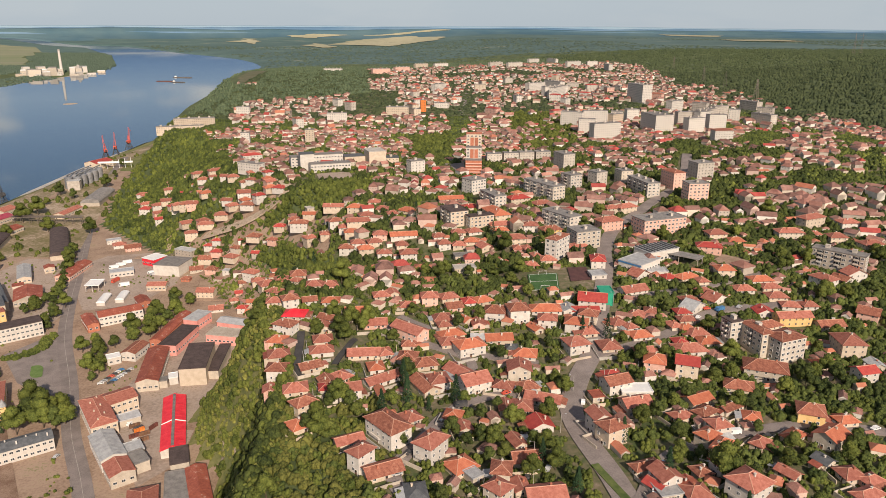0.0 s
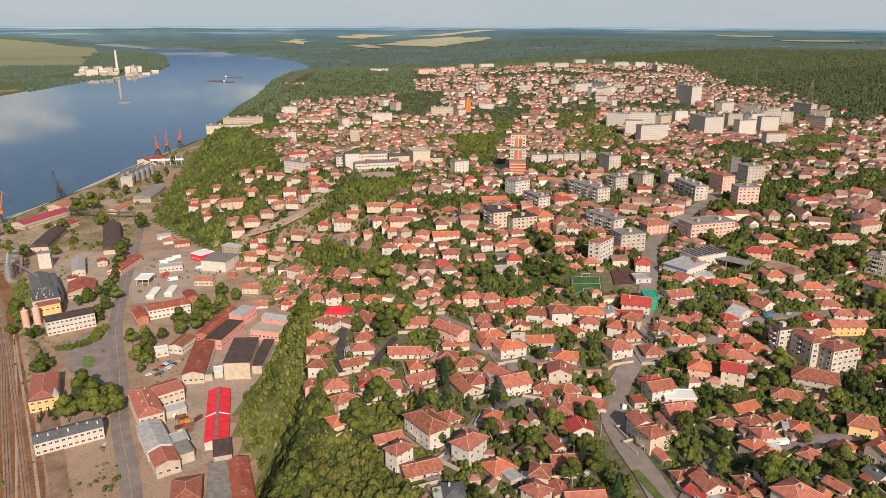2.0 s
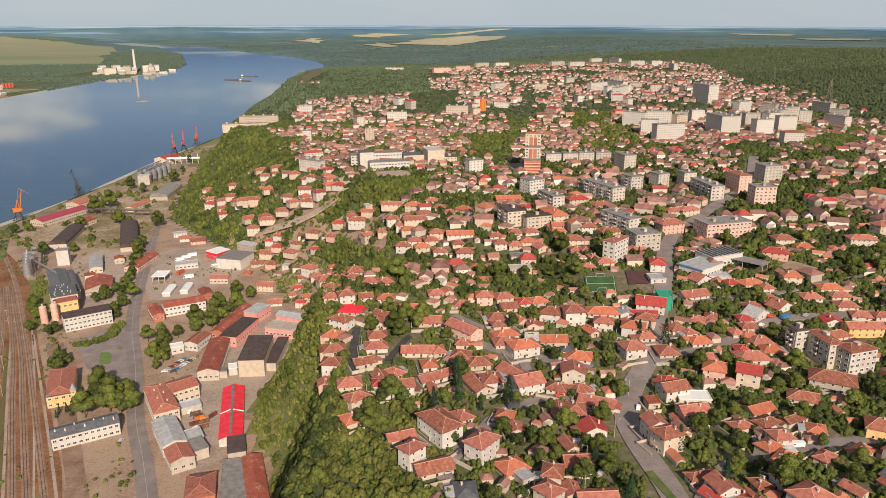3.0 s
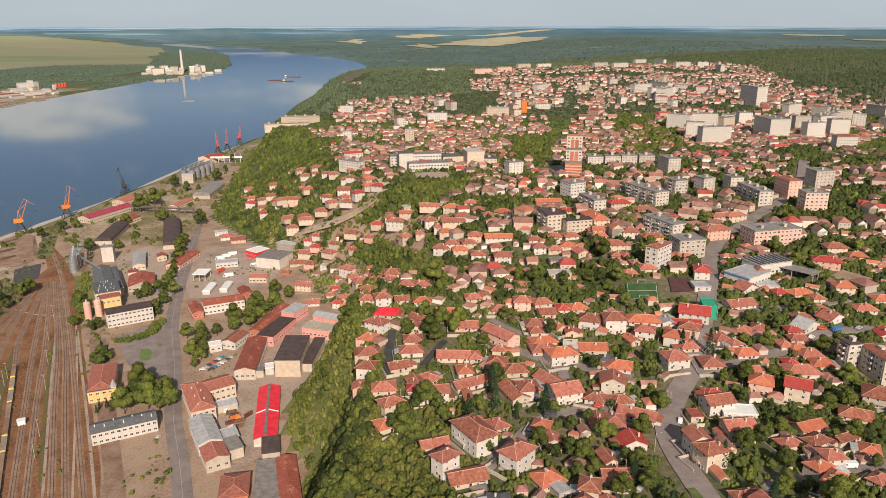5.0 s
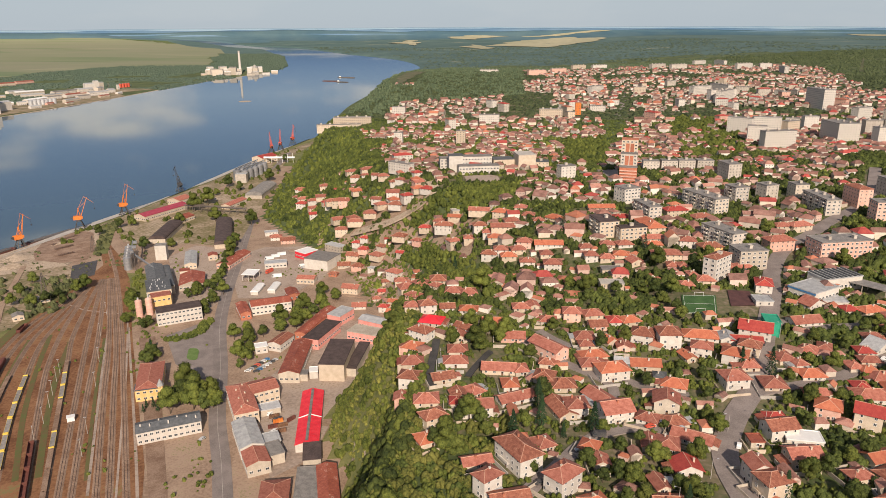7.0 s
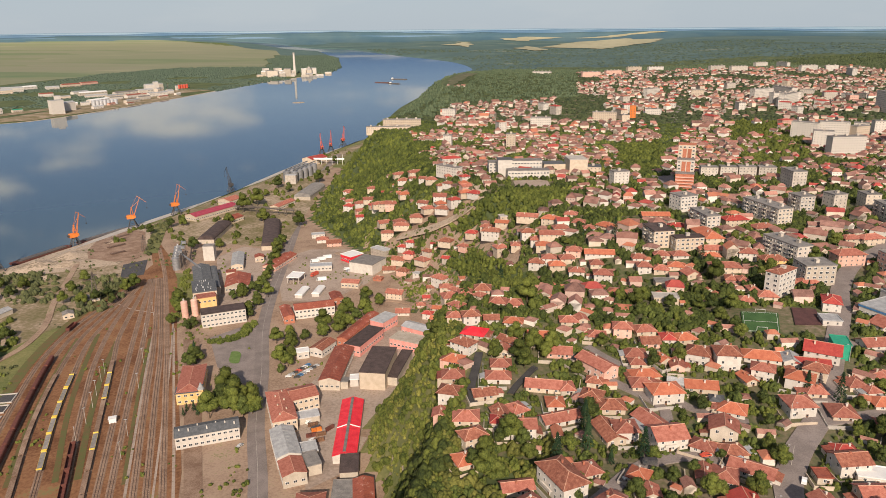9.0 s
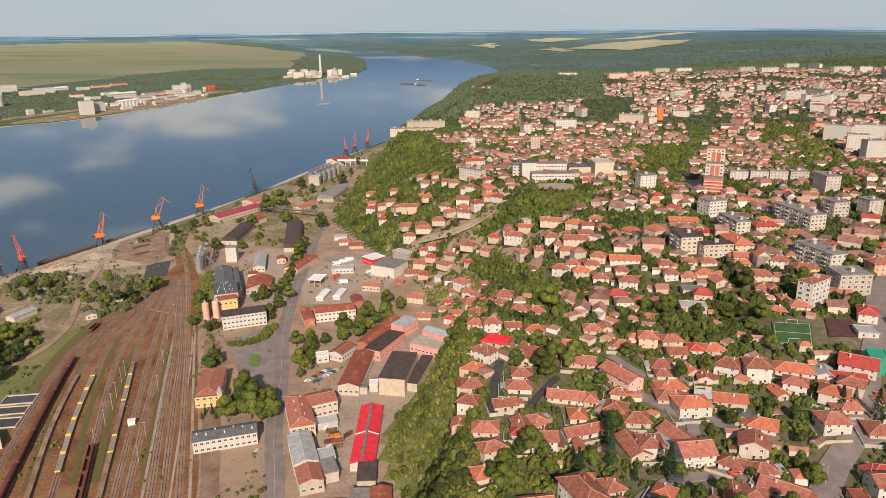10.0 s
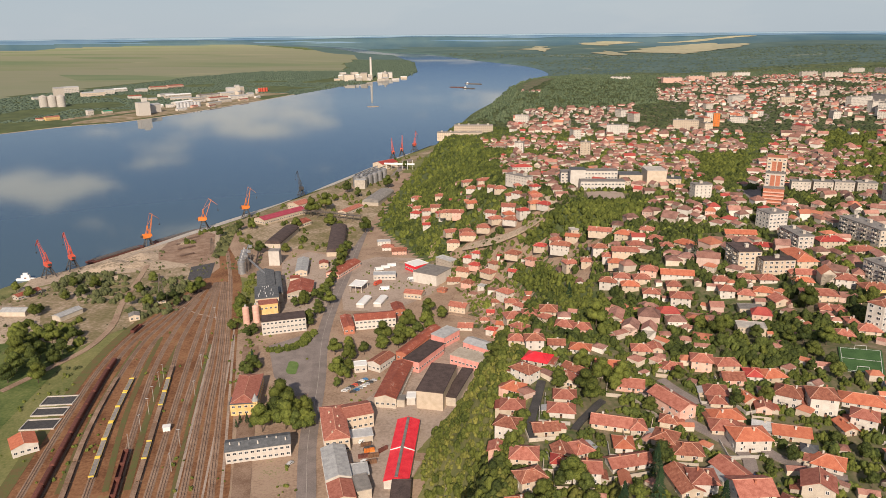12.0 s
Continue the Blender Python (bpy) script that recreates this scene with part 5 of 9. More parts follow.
for v, z0, z1 in ((0.42, 15.6, 24.5), (9.42, 26.6, 34.5)):
    for u in (-3.6, 0.6):
        bm = bmesh.new()
        box(bm, u, v, z0, u + 3.4, v + 0.3, z1)
        part("brick_panel", bm, WALLS["brick"], tower, "brick-red panel strip")
for z in (3.2, 6.0, 8.8, 11.6):
    bm = bmesh.new()
    box(bm, -7.8, -9.5, z, 7.8, -8.4, z + 0.9)
    part("balcony", bm, WALLS["pink"], tower, "pale balcony parapet")

for x, y, r in ((276, 433, 12), (6, 708, 13), (22, 710, 13), (138, 755, 14), (140, 730, 10)):
    take(x, y, r)

# ---- houses ----
house(-1.9, 369.0, -30, 10.8, 8.0, 2, "h", "brown", "white")
house(1.7, 383.3, -10, 11.3, 9.0, 1, "h", "crimson", "stone")
house(-5.1, 359.1, -16, 8.1, 8.0, 1, "h", "orange", "pink")
house(-3.5, 345.5, 9, 9.7, 9.0, 1, "h", "terracotta", "cream")
house(-2.8, 331.6, -6, 9.0, 8.0, 2, "h", "brown", "white")
house(-5.1, 319.2, 5, 5.8, 6.0, 1, "g", "terracotta", "pink")
house(7.2, 311.9, 8, 10.4, 9.0, 1, "h", "terracotta", "cream")
house(17.3, 346.3, 7, 11.0, 8.0, 1, "h", "terracotta", "white")
house(12.4, 331.0, 22, 10.0, 7.0, 1, "g", "brown", "cream")
house(17.5, 357.0, 7, 9.0, 8.0, 1, "h", "terracotta", "stone")
house(17.2, 369.4, 12, 7.1, 8.0, 1, "g", "terracotta", "cream")
house(19.5, 378.4, -31, 9.2, 6.0, 1, "g", "brown", "white")
house(38.3, 341.6, -1, 15.4, 8.0, 1, "g", "terracotta", "cream")
house(48.4, 340.8, 12, 6.0, 8.0, 1, "h", "terracotta", "stone")
house(43.6, 328.1, 9, 6.7, 8.0, 1, "h", "orange", "white")
house(46.0, 317.5, 29, 16.1, 7.0, 1, "g", "terracotta", "white")
house(27.5, 320.7, 38, 7.1, 8.0, 1, "h", "terracotta", "cream")
house(21.4, 316.3, 21, 7.0, 8.0, 1, "g", "brown", "cream")
house(20.6, 310.8, 5, 5.3, 6.0, 1, "h", "red", "cream")
house(29.8, 304.8, 10, 12.9, 8.0, 2, "g", "terracotta", "white")
house(-1.9, 395.1, 17, 8.7, 7.0, 2, "h", "brown", "white")
house(-18.7, 430.6, 26, 9.0, 8.0, 1, "h", "terracotta", "cream")
house(-10.7, 399.2, 5, 8.6, 7.0, 1, "h", "terracotta", "cream")
house(-52.4, 573.6, -6, 6.8, 6.0, 1, "g", "orange", "cream")
house(20.5, 395.9, -1, 9.3, 7.0, 1, "h", "orange", "white")
house(48.9, 402.0, 6, 8.7, 7.0, 1, "h", "terracotta", "cream")
house(55.4, 404.2, 14, 5.4, 7.0, 1, "g", "terracotta", "cream")
house(63.1, 389.1, 0, 7.8, 7.0, 1, "h", "terracotta", "stone")
house(35.4, 384.5, 1, 13.1, 9.0, 1, "g", "orange", "cream")
house(44.5, 371.5, 1, 11.6, 8.0, 1, "g", "terracotta", "pink")
house(62.1, 357.8, -47, 18.3, 9.0, 2, "g", "terracotta", "pink")
house(59.5, 335.6, -14, 8.9, 9.0, 1, "h", "brown", "cream")
house(60.9, 346.9, -6, 6.5, 6.0, 1, "h", "brown", "cream")
house(75.7, 393.9, -0, 8.9, 8.0, 2, "h", "terracotta", "pink")
house(86.7, 397.1, 15, 10.0, 8.0, 1, "h", "terracotta", "cream")
house(88.4, 385.6, 10, 8.8, 8.0, 1, "g", "brown", "pink")
house(97.7, 390.3, 8, 6.9, 8.0, 1, "h", "red", "white")
house(105.4, 391.1, 20, 9.8, 8.0, 1, "h", "orange", "cream")
house(109.8, 374.1, -15, 10.6, 10.0, 2, "h", "brown", "white")
house(121.7, 371.0, 3, 10.6, 10.0, 3, "h", "brown", "white")
house(139.2, 378.1, -6, 16.5, 9.0, 1, "h", "orange", "white")
house(136.1, 362.8, -15, 9.5, 8.0, 2, "h", "terracotta", "white")
house(128.5, 358.4, 20, 5.0, 8.0, 1, "G", "orange", "cream")
house(80.6, 373.1, 4, 9.2, 9.0, 1, "h", "terracotta", "cream")
house(80.6, 365.3, 8, 6.1, 6.0, 1, "h", "terracotta", "cream")
house(92.6, 370.2, 33, 6.1, 7.0, 1, "g", "orange", "cream")
house(99.0, 365.8, 1, 6.1, 7.0, 1, "g", "terracotta", "pink")
house(83.3, 355.6, 18, 12.1, 8.0, 1, "h", "orange", "cream")
house(82.1, 348.1, 8, 10.9, 9.0, 1, "h", "terracotta", "cream")
house(90.5, 340.4, 16, 13.8, 10.0, 2, "h", "orange", "white")
house(96.7, 351.3, -6, 6.6, 6.0, 1, "g", "grey", "stone")
house(107.3, 350.4, -0, 13.4, 8.0, 1, "g", "orange", "cream")
house(117.7, 333.7, -16, 10.5, 9.0, 1, "h", "orange", "white")
house(112.3, 339.9, -6, 5.0, 5.0, 1, "h", "slate", "pink")
house(110.6, 315.6, -9, 10.4, 9.0, 2, "G", "terracotta", "stone")
house(87.8, 308.3, 19, 12.7, 11.0, 2, "g", "terracotta", "white")
house(101.4, 305.1, -24, 8.4, 7.0, 1, "h", "terracotta", "white")
house(82.8, 320.8, 35, 8.6, 12.4, 1, "g", "terracotta", "white")
house(67.6, 329.7, 7, 10.2, 9.0, 1, "h", "brown", "cream")
house(71.9, 310.5, 11, 8.8, 9.0, 2, "h", "terracotta", "white")
house(65.5, 310.7, -67, 15.3, 8.0, 1, "g", "brown", "cream")
house(111.6, 303.1, 15, 8.6, 8.0, 1, "h", "brown", "stone")
house(166.9, 382.2, -19, 15.1, 12.0, 2, "g", "red", "white")
house(160.1, 373.7, -6, 14.0, 6.0, 1, "g", "red", "white")
house(151.4, 375.9, -6, 6.8, 9.0, 1, "g", "grey", "white")
house(159.1, 364.2, -25, 9.6, 8.0, 2, "h", "brown", "cream")
house(150.2, 356.8, -21, 11.1, 9.0, 2, "h", "orange", "white")
house(154.8, 351.3, 4, 8.0, 8.0, 1, "h", "terracotta", "cream")
house(144.4, 337.7, 11, 11.0, 10.0, 2, "h", "terracotta", "white")
house(161.4, 337.0, 2, 9.7, 10.0, 1, "h", "terracotta", "cream")
house(173.2, 359.5, 11, 7.5, 9.0, 1, "h", "terracotta", "cream")
house(178.7, 355.1, 15, 6.1, 7.0, 1, "h", "terracotta", "white")
house(181.3, 346.6, 6, 10.4, 8.0, 1, "h", "orange", "white")
house(195.7, 396.3, 15, 15.6, 9.0, 1, "g", "terracotta", "white")
house(187.4, 367.3, -30, 7.8, 8.0, 1, "h", "terracotta", "cream")
house(196.2, 370.4, -22, 5.7, 8.0, 1, "h", "terracotta", "cream")
house(177.7, 317.3, -24, 9.8, 10.0, 2, "h", "orange", "pink")
house(176.9, 331.0, 1, 9.7, 6.0, 1, "g", "terracotta", "cream")
house(190.6, 309.9, -26, 10.1, 10.0, 3, "g", "red", "cream")
house(201.9, 332.1, 1, 15.5, 10.0, 1, "h", "terracotta", "white")
house(214.6, 338.7, -2, 9.8, 9.0, 1, "h", "orange", "cream")
house(199.8, 338.5, -0, 6.6, 7.0, 1, "h", "red", "cream")
house(212.6, 347.0, 2, 9.7, 9.0, 1, "h", "terracotta", "cream")
house(203.2, 355.1, 8, 6.1, 8.0, 1, "h", "terracotta", "stone")
house(208.5, 352.0, 6, 7.2, 7.0, 1, "h", "orange", "cream")
house(223.3, 381.5, 5, 9.1, 8.0, 1, "h", "terracotta", "white")
house(222.2, 373.4, 35, 13.9, 8.0, 1, "G", "grey", "white")
house(213.6, 368.3, 0, 7.5, 7.0, 1, "h", "red", "stone")
house(212.7, 360.1, -1, 8.8, 6.0, 1, "h", "terracotta", "cream")
house(236.5, 390.7, 11, 9.6, 8.0, 1, "h", "terracotta", "white")
house(239.5, 382.2, 28, 12.6, 8.0, 1, "G", "terracotta", "white")
house(152.5, 301.1, 15, 12.0, 9.0, 2, "g", "brown", "white")
house(160.5, 297.1, -6, 13.7, 8.0, 1, "f", "white", "white")
house(154.3, 311.4, 7, 7.5, 6.0, 1, "h", "red", "stone")
house(140.9, 293.5, 5, 5.3, 6.0, 1, "f", "rust", "stone")
house(261.4, 391.5, -1, 11.0, 8.0, 1, "h", "terracotta", "white")
house(276.6, 381.7, -6, 10.8, 8.0, 1, "h", "terracotta", "cream")
house(279.2, 371.3, -16, 9.6, 7.0, 1, "h", "terracotta", "white")
house(289.7, 369.9, -6, 8.0, 7.0, 1, "h", "terracotta", "white")
house(260.6, 366.5, -6, 9.4, 8.0, 1, "G", "red", "white")
house(271.8, 356.5, -1, 18.6, 8.0, 2, "g", "terracotta", "ochre")
house(289.3, 349.9, 0, 14.0, 8.0, 1, "g", "brown", "cream")
house(254.9, 352.8, 15, 14.9, 8.0, 1, "h", "brown", "cream")
house(314.4, 353.5, -44, 10.3, 10.0, 2, "g", "brown", "pink")
house(282.1, 324.0, -9, 12.0, 14.0, 3, "h", "terracotta", "cream")
house(228.2, 306.6, -27, 19.0, 12.0, 2, "h", "brown", "stone")
house(260.6, 310.5, 4, 10.1, 7.0, 1, "h", "orange", "cream")
house(270.9, 295.5, -83, 7.6, 9.3, 2, "g", "red", "white")
house(208.9, 294.8, -26, 12.4, 9.0, 1, "h", "brown", "cream")
house(285.7, 307.6, -6, 6.6, 8.0, 1, "g", "grey", "stone")
house(12.0, 295.2, 35, 9.4, 7.0, 2, "h", "brown", "cream")
house(10.3, 282.2, 31, 7.1, 8.0, 1, "h", "orange", "cream")
house(47.3, 270.6, -56, 17.5, 10.1, 3, "h", "brown", "white")
house(31.5, 268.6, 20, 11.0, 6.0, 1, "g", "terracotta", "cream")
house(36.3, 252.6, -46, 6.3, 8.5, 3, "h", "terracotta", "white")
house(44.1, 247.1, 19, 13.5, 8.0, 1, "g", "brown", "cream")
house(55.4, 232.0, 4, 6.9, 9.0, 1, "h", "slate", "stone")
house(63.1, 256.3, -42, 8.3, 11.5, 3, "h", "terracotta", "white")
house(73.4, 246.9, -62, 9.1, 9.8, 1, "h", "orange", "cream")
house(87.6, 239.8, -15, 6.7, 8.0, 2, "h", "brown", "stone")
house(84.4, 229.0, -50, 7.9, 7.5, 2, "h", "terracotta", "stone")
house(93.1, 232.3, 4, 5.0, 7.0, 1, "G", "terracotta", "cream")
house(101.0, 227.4, 2, 13.6, 9.0, 1, "g", "terracotta", "cream")
house(97.7, 260.7, 17, 5.0, 8.0, 1, "G", "terracotta", "cream")
house(98.5, 249.9, 3, 9.5, 8.0, 1, "g", "brown", "white")
house(109.6, 271.9, 7, 9.8, 8.0, 1, "G", "red", "white")
house(98.4, 287.0, -6, 5.0, 9.0, 1, "G", "terracotta", "cream")
house(105.9, 286.6, -13, 8.1, 9.0, 1, "h", "terracotta", "cream")
house(116.6, 292.5, -25, 15.4, 8.0, 1, "g", "terracotta", "white")
house(75.2, 282.8, -22, 6.6, 7.0, 1, "h", "orange", "cream")
house(78.2, 272.6, 7, 5.7, 6.0, 1, "g", "terracotta", "stone")
house(57.0, 283.2, 28, 7.2, 8.0, 1, "h", "terracotta", "cream")
house(77.3, 240.7, 29, 5.0, 6.0, 1, "f", "grey", "stone")
house(133.5, 268.4, -78, 7.9, 7.5, 3, "g", "terracotta", "white")
house(136.4, 260.2, -68, 8.1, 9.9, 3, "h", "brown", "cream")
house(154.5, 282.0, 10, 11.8, 8.0, 2, "g", "terracotta", "cream")
house(142.3, 239.0, -75, 5.0, 11.0, 1, "h", "brown", "cream")
house(145.9, 229.6, -76, 9.0, 8.2, 2, "g", "terracotta", "white")
house(141.6, 227.4, -60, 6.5, 5.0, 1, "g", "red", "stone")
house(171.6, 273.6, -71, 6.1, 8.4, 1, "h", "terracotta", "cream")
house(183.2, 275.3, -61, 6.2, 9.4, 1, "h", "brown", "cream")
house(181.8, 261.2, -80, 7.7, 7.8, 2, "h", "terracotta", "white")
house(173.8, 254.0, -61, 6.5, 7.9, 2, "h", "orange", "stone")
house(175.4, 245.7, -46, 5.0, 10.3, 2, "h", "orange", "white")
house(171.4, 234.5, -75, 6.5, 9.6, 2, "h", "red", "white")
house(161.4, 233.2, 11, 5.9, 6.0, 1, "h", "brown", "stone")
house(153.2, 226.1, -2, 5.0, 6.0, 1, "g", "rust", "stone")
house(154.1, 221.4, 2, 8.2, 8.0, 1, "h", "terracotta", "stone")
house(144.3, 224.0, 7, 8.3, 8.0, 1, "f", "grey", "stone")
house(184.6, 285.5, 20, 11.3, 7.0, 1, "g", "orange", "cream")
house(171.7, 218.6, -63, 11.1, 11.3, 3, "h", "terracotta", "white")
house(225.1, 265.7, -27, 10.2, 10.0, 2, "h", "brown", "ochre")
house(237.4, 260.2, -87, 5.9, 8.1, 1, "h", "orange", "cream")
house(221.8, 246.9, -61, 8.9, 10.6, 2, "g", "orange", "stone")
house(209.5, 252.3, -61, 5.5, 9.1, 1, "h", "orange", "cream")
house(193.8, 249.5, -53, 5.0, 7.6, 1, "h", "terracotta", "cream")
house(193.0, 228.6, -62, 7.5, 5.0, 1, "g", "terracotta", "cream")
house(215.3, 225.7, -86, 7.1, 7.8, 1, "h", "terracotta", "cream")
house(210.8, 234.4, 21, 5.6, 6.0, 1, "g", "slate", "stone")
house(220.7, 221.5, -72, 5.0, 7.4, 1, "h", "terracotta", "pink")
house(213.7, 213.7, -73, 5.5, 10.7, 1, "h", "terracotta", "cream")
house(200.6, 268.4, -22, 6.6, 7.0, 1, "h", "orange", "cream")
house(196.0, 277.5, 24, 11.4, 5.0, 1, "g", "brown", "stone")
house(-15.2, 624.7, -6, 14.8, 9.0, 2, "h", "brown", "white")
house(-21.2, 639.7, -6, 8.7, 7.0, 1, "h", "terracotta", "cream")
house(-34.4, 645.8, -6, 9.4, 8.0, 1, "h", "red", "cream")
house(-4.2, 592.8, 31, 9.6, 8.0, 2, "h", "terracotta", "cream")
house(8.3, 582.0, 6, 7.0, 8.0, 1, "h", "terracotta", "cream")
house(33.9, 601.2, -15, 12.3, 9.0, 2, "h", "orange", "cream")
house(15.2, 618.6, -6, 17.0, 8.0, 1, "g", "terracotta", "cream")
house(-5.9, 637.5, 21, 8.1, 8.0, 1, "f", "stone", "cream")
house(-6.6, 630.2, -6, 10.6, 6.0, 1, "g", "orange", "cream")
house(49.7, 612.3, -6, 9.5, 8.0, 1, "h", "terracotta", "cream")
house(42.3, 578.5, 13, 11.1, 8.0, 1, "h", "terracotta", "cream")
house(55.6, 590.1, -6, 9.2, 8.0, 1, "h", "terracotta", "cream")
house(63.0, 575.2, 7, 7.8, 7.0, 1, "h", "terracotta", "white")
house(76.1, 584.1, -39, 13.4, 9.0, 1, "h", "orange", "cream")
house(17.1, 589.0, 12, 10.4, 8.0, 2, "h", "brown", "white")
house(35.7, 566.6, 5, 17.6, 8.0, 1, "g", "terracotta", "cream")
house(24.9, 569.8, 4, 9.2, 8.0, 1, "h", "terracotta", "white")
house(30.0, 556.7, 3, 9.9, 8.0, 1, "h", "orange", "cream")
house(35.4, 519.7, 3, 9.3, 8.0, 2, "h", "terracotta", "white")
house(51.9, 526.2, -6, 9.9, 8.0, 2, "h", "terracotta", "pink")
house(68.8, 523.4, 3, 19.1, 8.0, 1, "g", "orange", "white")
house(47.3, 519.6, 11, 9.6, 8.0, 1, "h", "terracotta", "cream")
house(66.7, 509.3, 4, 8.1, 8.0, 2, "h", "terracotta", "cream")
house(27.4, 516.2, -6, 10.1, 8.0, 2, "h", "brown", "white")
house(40.8, 513.2, 9, 10.2, 8.0, 1, "h", "orange", "cream")
house(53.9, 503.4, 2, 9.9, 8.0, 2, "h", "terracotta", "white")
house(70.4, 492.9, 1, 11.3, 9.0, 3, "h", "terracotta", "white")
house(66.4, 475.7, 2, 8.7, 8.0, 1, "g", "terracotta", "cream")
house(-0.2, 433.9, 7, 9.0, 9.0, 1, "h", "brown", "cream")
house(-9.7, 429.0, 8, 7.9, 8.0, 1, "h", "terracotta", "cream")
house(10.3, 416.0, 1, 8.1, 8.0, 1, "h", "terracotta", "cream")
house(19.0, 415.0, 13, 8.6, 8.0, 1, "h", "terracotta", "pink")
house(144.6, 560.0, -76, 26.2, 12.9, 2, "h", "orange", "cream")
house(143.1, 531.9, 5, 16.7, 8.0, 1, "h", "terracotta", "cream")
house(139.8, 517.3, 2, 11.0, 7.0, 1, "h", "orange", "cream")
house(162.7, 518.7, -6, 10.8, 9.0, 2, "h", "terracotta", "white")
house(174.8, 507.1, 12, 14.5, 9.0, 2, "h", "brown", "ochre")
house(178.5, 473.5, -6, 5.4, 8.0, 1, "h", "terracotta", "cream")
house(186.8, 475.4, 14, 11.5, 8.0, 1, "h", "terracotta", "white")
house(152.3, 458.1, 8, 5.1, 7.0, 1, "h", "terracotta", "cream")
house(157.5, 447.6, 1, 10.0, 8.0, 1, "h", "terracotta", "cream")
house(145.1, 440.7, 2, 7.7, 7.0, 1, "h", "terracotta", "cream")
house(144.9, 478.5, -6, 6.2, 8.0, 1, "h", "terracotta", "pink")
house(150.3, 474.9, 8, 5.3, 8.0, 1, "h", "terracotta", "cream")
house(144.0, 494.1, 3, 18.3, 9.0, 2, "h", "terracotta", "cream")
house(123.8, 491.4, 20, 9.0, 9.0, 1, "G", "terracotta", "cream")
house(106.9, 499.1, -6, 8.8, 8.0, 1, "h", "terracotta", "cream")
house(108.9, 519.7, 3, 9.7, 8.0, 1, "h", "terracotta", "cream")
house(120.4, 519.4, 11, 10.1, 8.0, 1, "h", "terracotta", "white")
house(116.5, 502.7, -6, 10.0, 8.0, 1, "h", "orange", "cream")
house(94.0, 516.4, 12, 9.5, 8.0, 1, "h", "terracotta", "white")
house(96.4, 501.7, 3, 8.5, 8.0, 2, "h", "terracotta", "white")
house(101.9, 438.6, 3, 13.6, 8.0, 2, "f", "stone", "cream")
house(107.6, 483.6, 5, 12.7, 8.0, 1, "f", "gravel", "cream")
house(115.5, 619.0, 6, 21.0, 8.0, 1, "g", "orange", "cream")
house(128.4, 591.2, 3, 12.9, 8.0, 1, "h", "red", "cream")
house(189.4, 593.3, 24, 16.0, 9.0, 1, "h", "terracotta", "cream")
house(171.9, 604.4, 15, 17.7, 10.0, 2, "h", "red", "cream")
house(220.1, 421.9, -6, 12.6, 10.0, 1, "f", "grey", "white")
house(221.5, 515.7, 15, 18.1, 10.0, 3, "h", "terracotta", "pink")
house(239.2, 562.2, 13, 11.5, 8.0, 2, "h", "terracotta", "cream")
house(252.0, 563.4, 21, 16.5, 9.0, 2, "h", "terracotta", "cream")
house(187.2, 436.2, -13, 8.7, 12.4, 2, "h", "red", "white")
house(181.0, 417.7, 0, 9.2, 9.0, 1, "f", "grey", "white")
house(206.6, 416.6, 31, 12.0, 8.0, 1, "G", "terracotta", "white")
house(223.7, 411.2, 11, 7.1, 7.0, 1, "h", "red", "stone")
house(234.6, 411.2, 22, 13.2, 8.0, 1, "h", "orange", "cream")
house(241.8, 404.4, 3, 6.5, 7.0, 1, "h", "terracotta", "cream")
house(259.9, 412.7, -6, 10.4, 9.0, 2, "h", "orange", "cream")
house(287.3, 479.5, 0, 12.9, 9.0, 2, "h", "terracotta", "cream")
house(296.3, 468.7, -6, 11.0, 8.0, 1, "h", "orange", "ochre")
house(268.7, 451.7, -20, 15.6, 9.0, 2, "h", "red", "pink")
house(371.1, 499.4, 18, 20.1, 9.0, 3, "h", "terracotta", "cream")
house(394.0, 489.9, 1, 13.8, 9.0, 2, "h", "terracotta", "white")
house(340.7, 477.3, -6, 17.3, 9.0, 2, "h", "terracotta", "stone")
house(367.6, 463.2, -6, 11.8, 9.0, 2, "h", "terracotta", "cream")
house(360.9, 477.8, -6, 7.3, 7.0, 1, "h", "terracotta", "cream")
house(380.4, 445.7, 5, 14.0, 9.0, 2, "h", "terracotta", "cream")
house(277.3, 401.0, -2, 13.0, 8.0, 1, "h", "orange", "white")
house(278.2, 391.7, -1, 11.1, 7.0, 1, "h", "terracotta", "cream")
house(313.7, 394.3, -69, 13.4, 9.0, 2, "h", "terracotta", "white")
house(327.5, 397.2, -64, 9.4, 8.0, 1, "g", "brown", "stone")
house(335.5, 398.1, 3, 12.6, 8.0, 2, "G", "terracotta", "white")
house(258.6, 514.7, 14, 9.1, 9.0, 1, "h", "terracotta", "cream")
house(-113.8, 718.1, 9, 15.5, 8.0, 1, "h", "terracotta", "cream")
house(-119.9, 760.9, 27, 12.1, 8.0, 1, "h", "orange", "cream")
house(-71.0, 699.3, 29, 9.4, 8.0, 1, "h", "orange", "white")
house(-84.7, 707.0, 35, 11.8, 8.0, 1, "h", "terracotta", "cream")
house(-69.2, 740.1, 21, 8.6, 8.0, 1, "h", "terracotta", "cream")
house(-235.4, 939.8, 2, 14.9, 8.0, 1, "h", "terracotta", "white")
house(-210.7, 865.6, 27, 13.6, 8.0, 1, "h", "terracotta", "cream")
house(-179.6, 854.6, 15, 13.1, 8.0, 1, "h", "terracotta", "cream")
house(-186.9, 828.9, 23, 14.9, 8.0, 1, "h", "terracotta", "white")
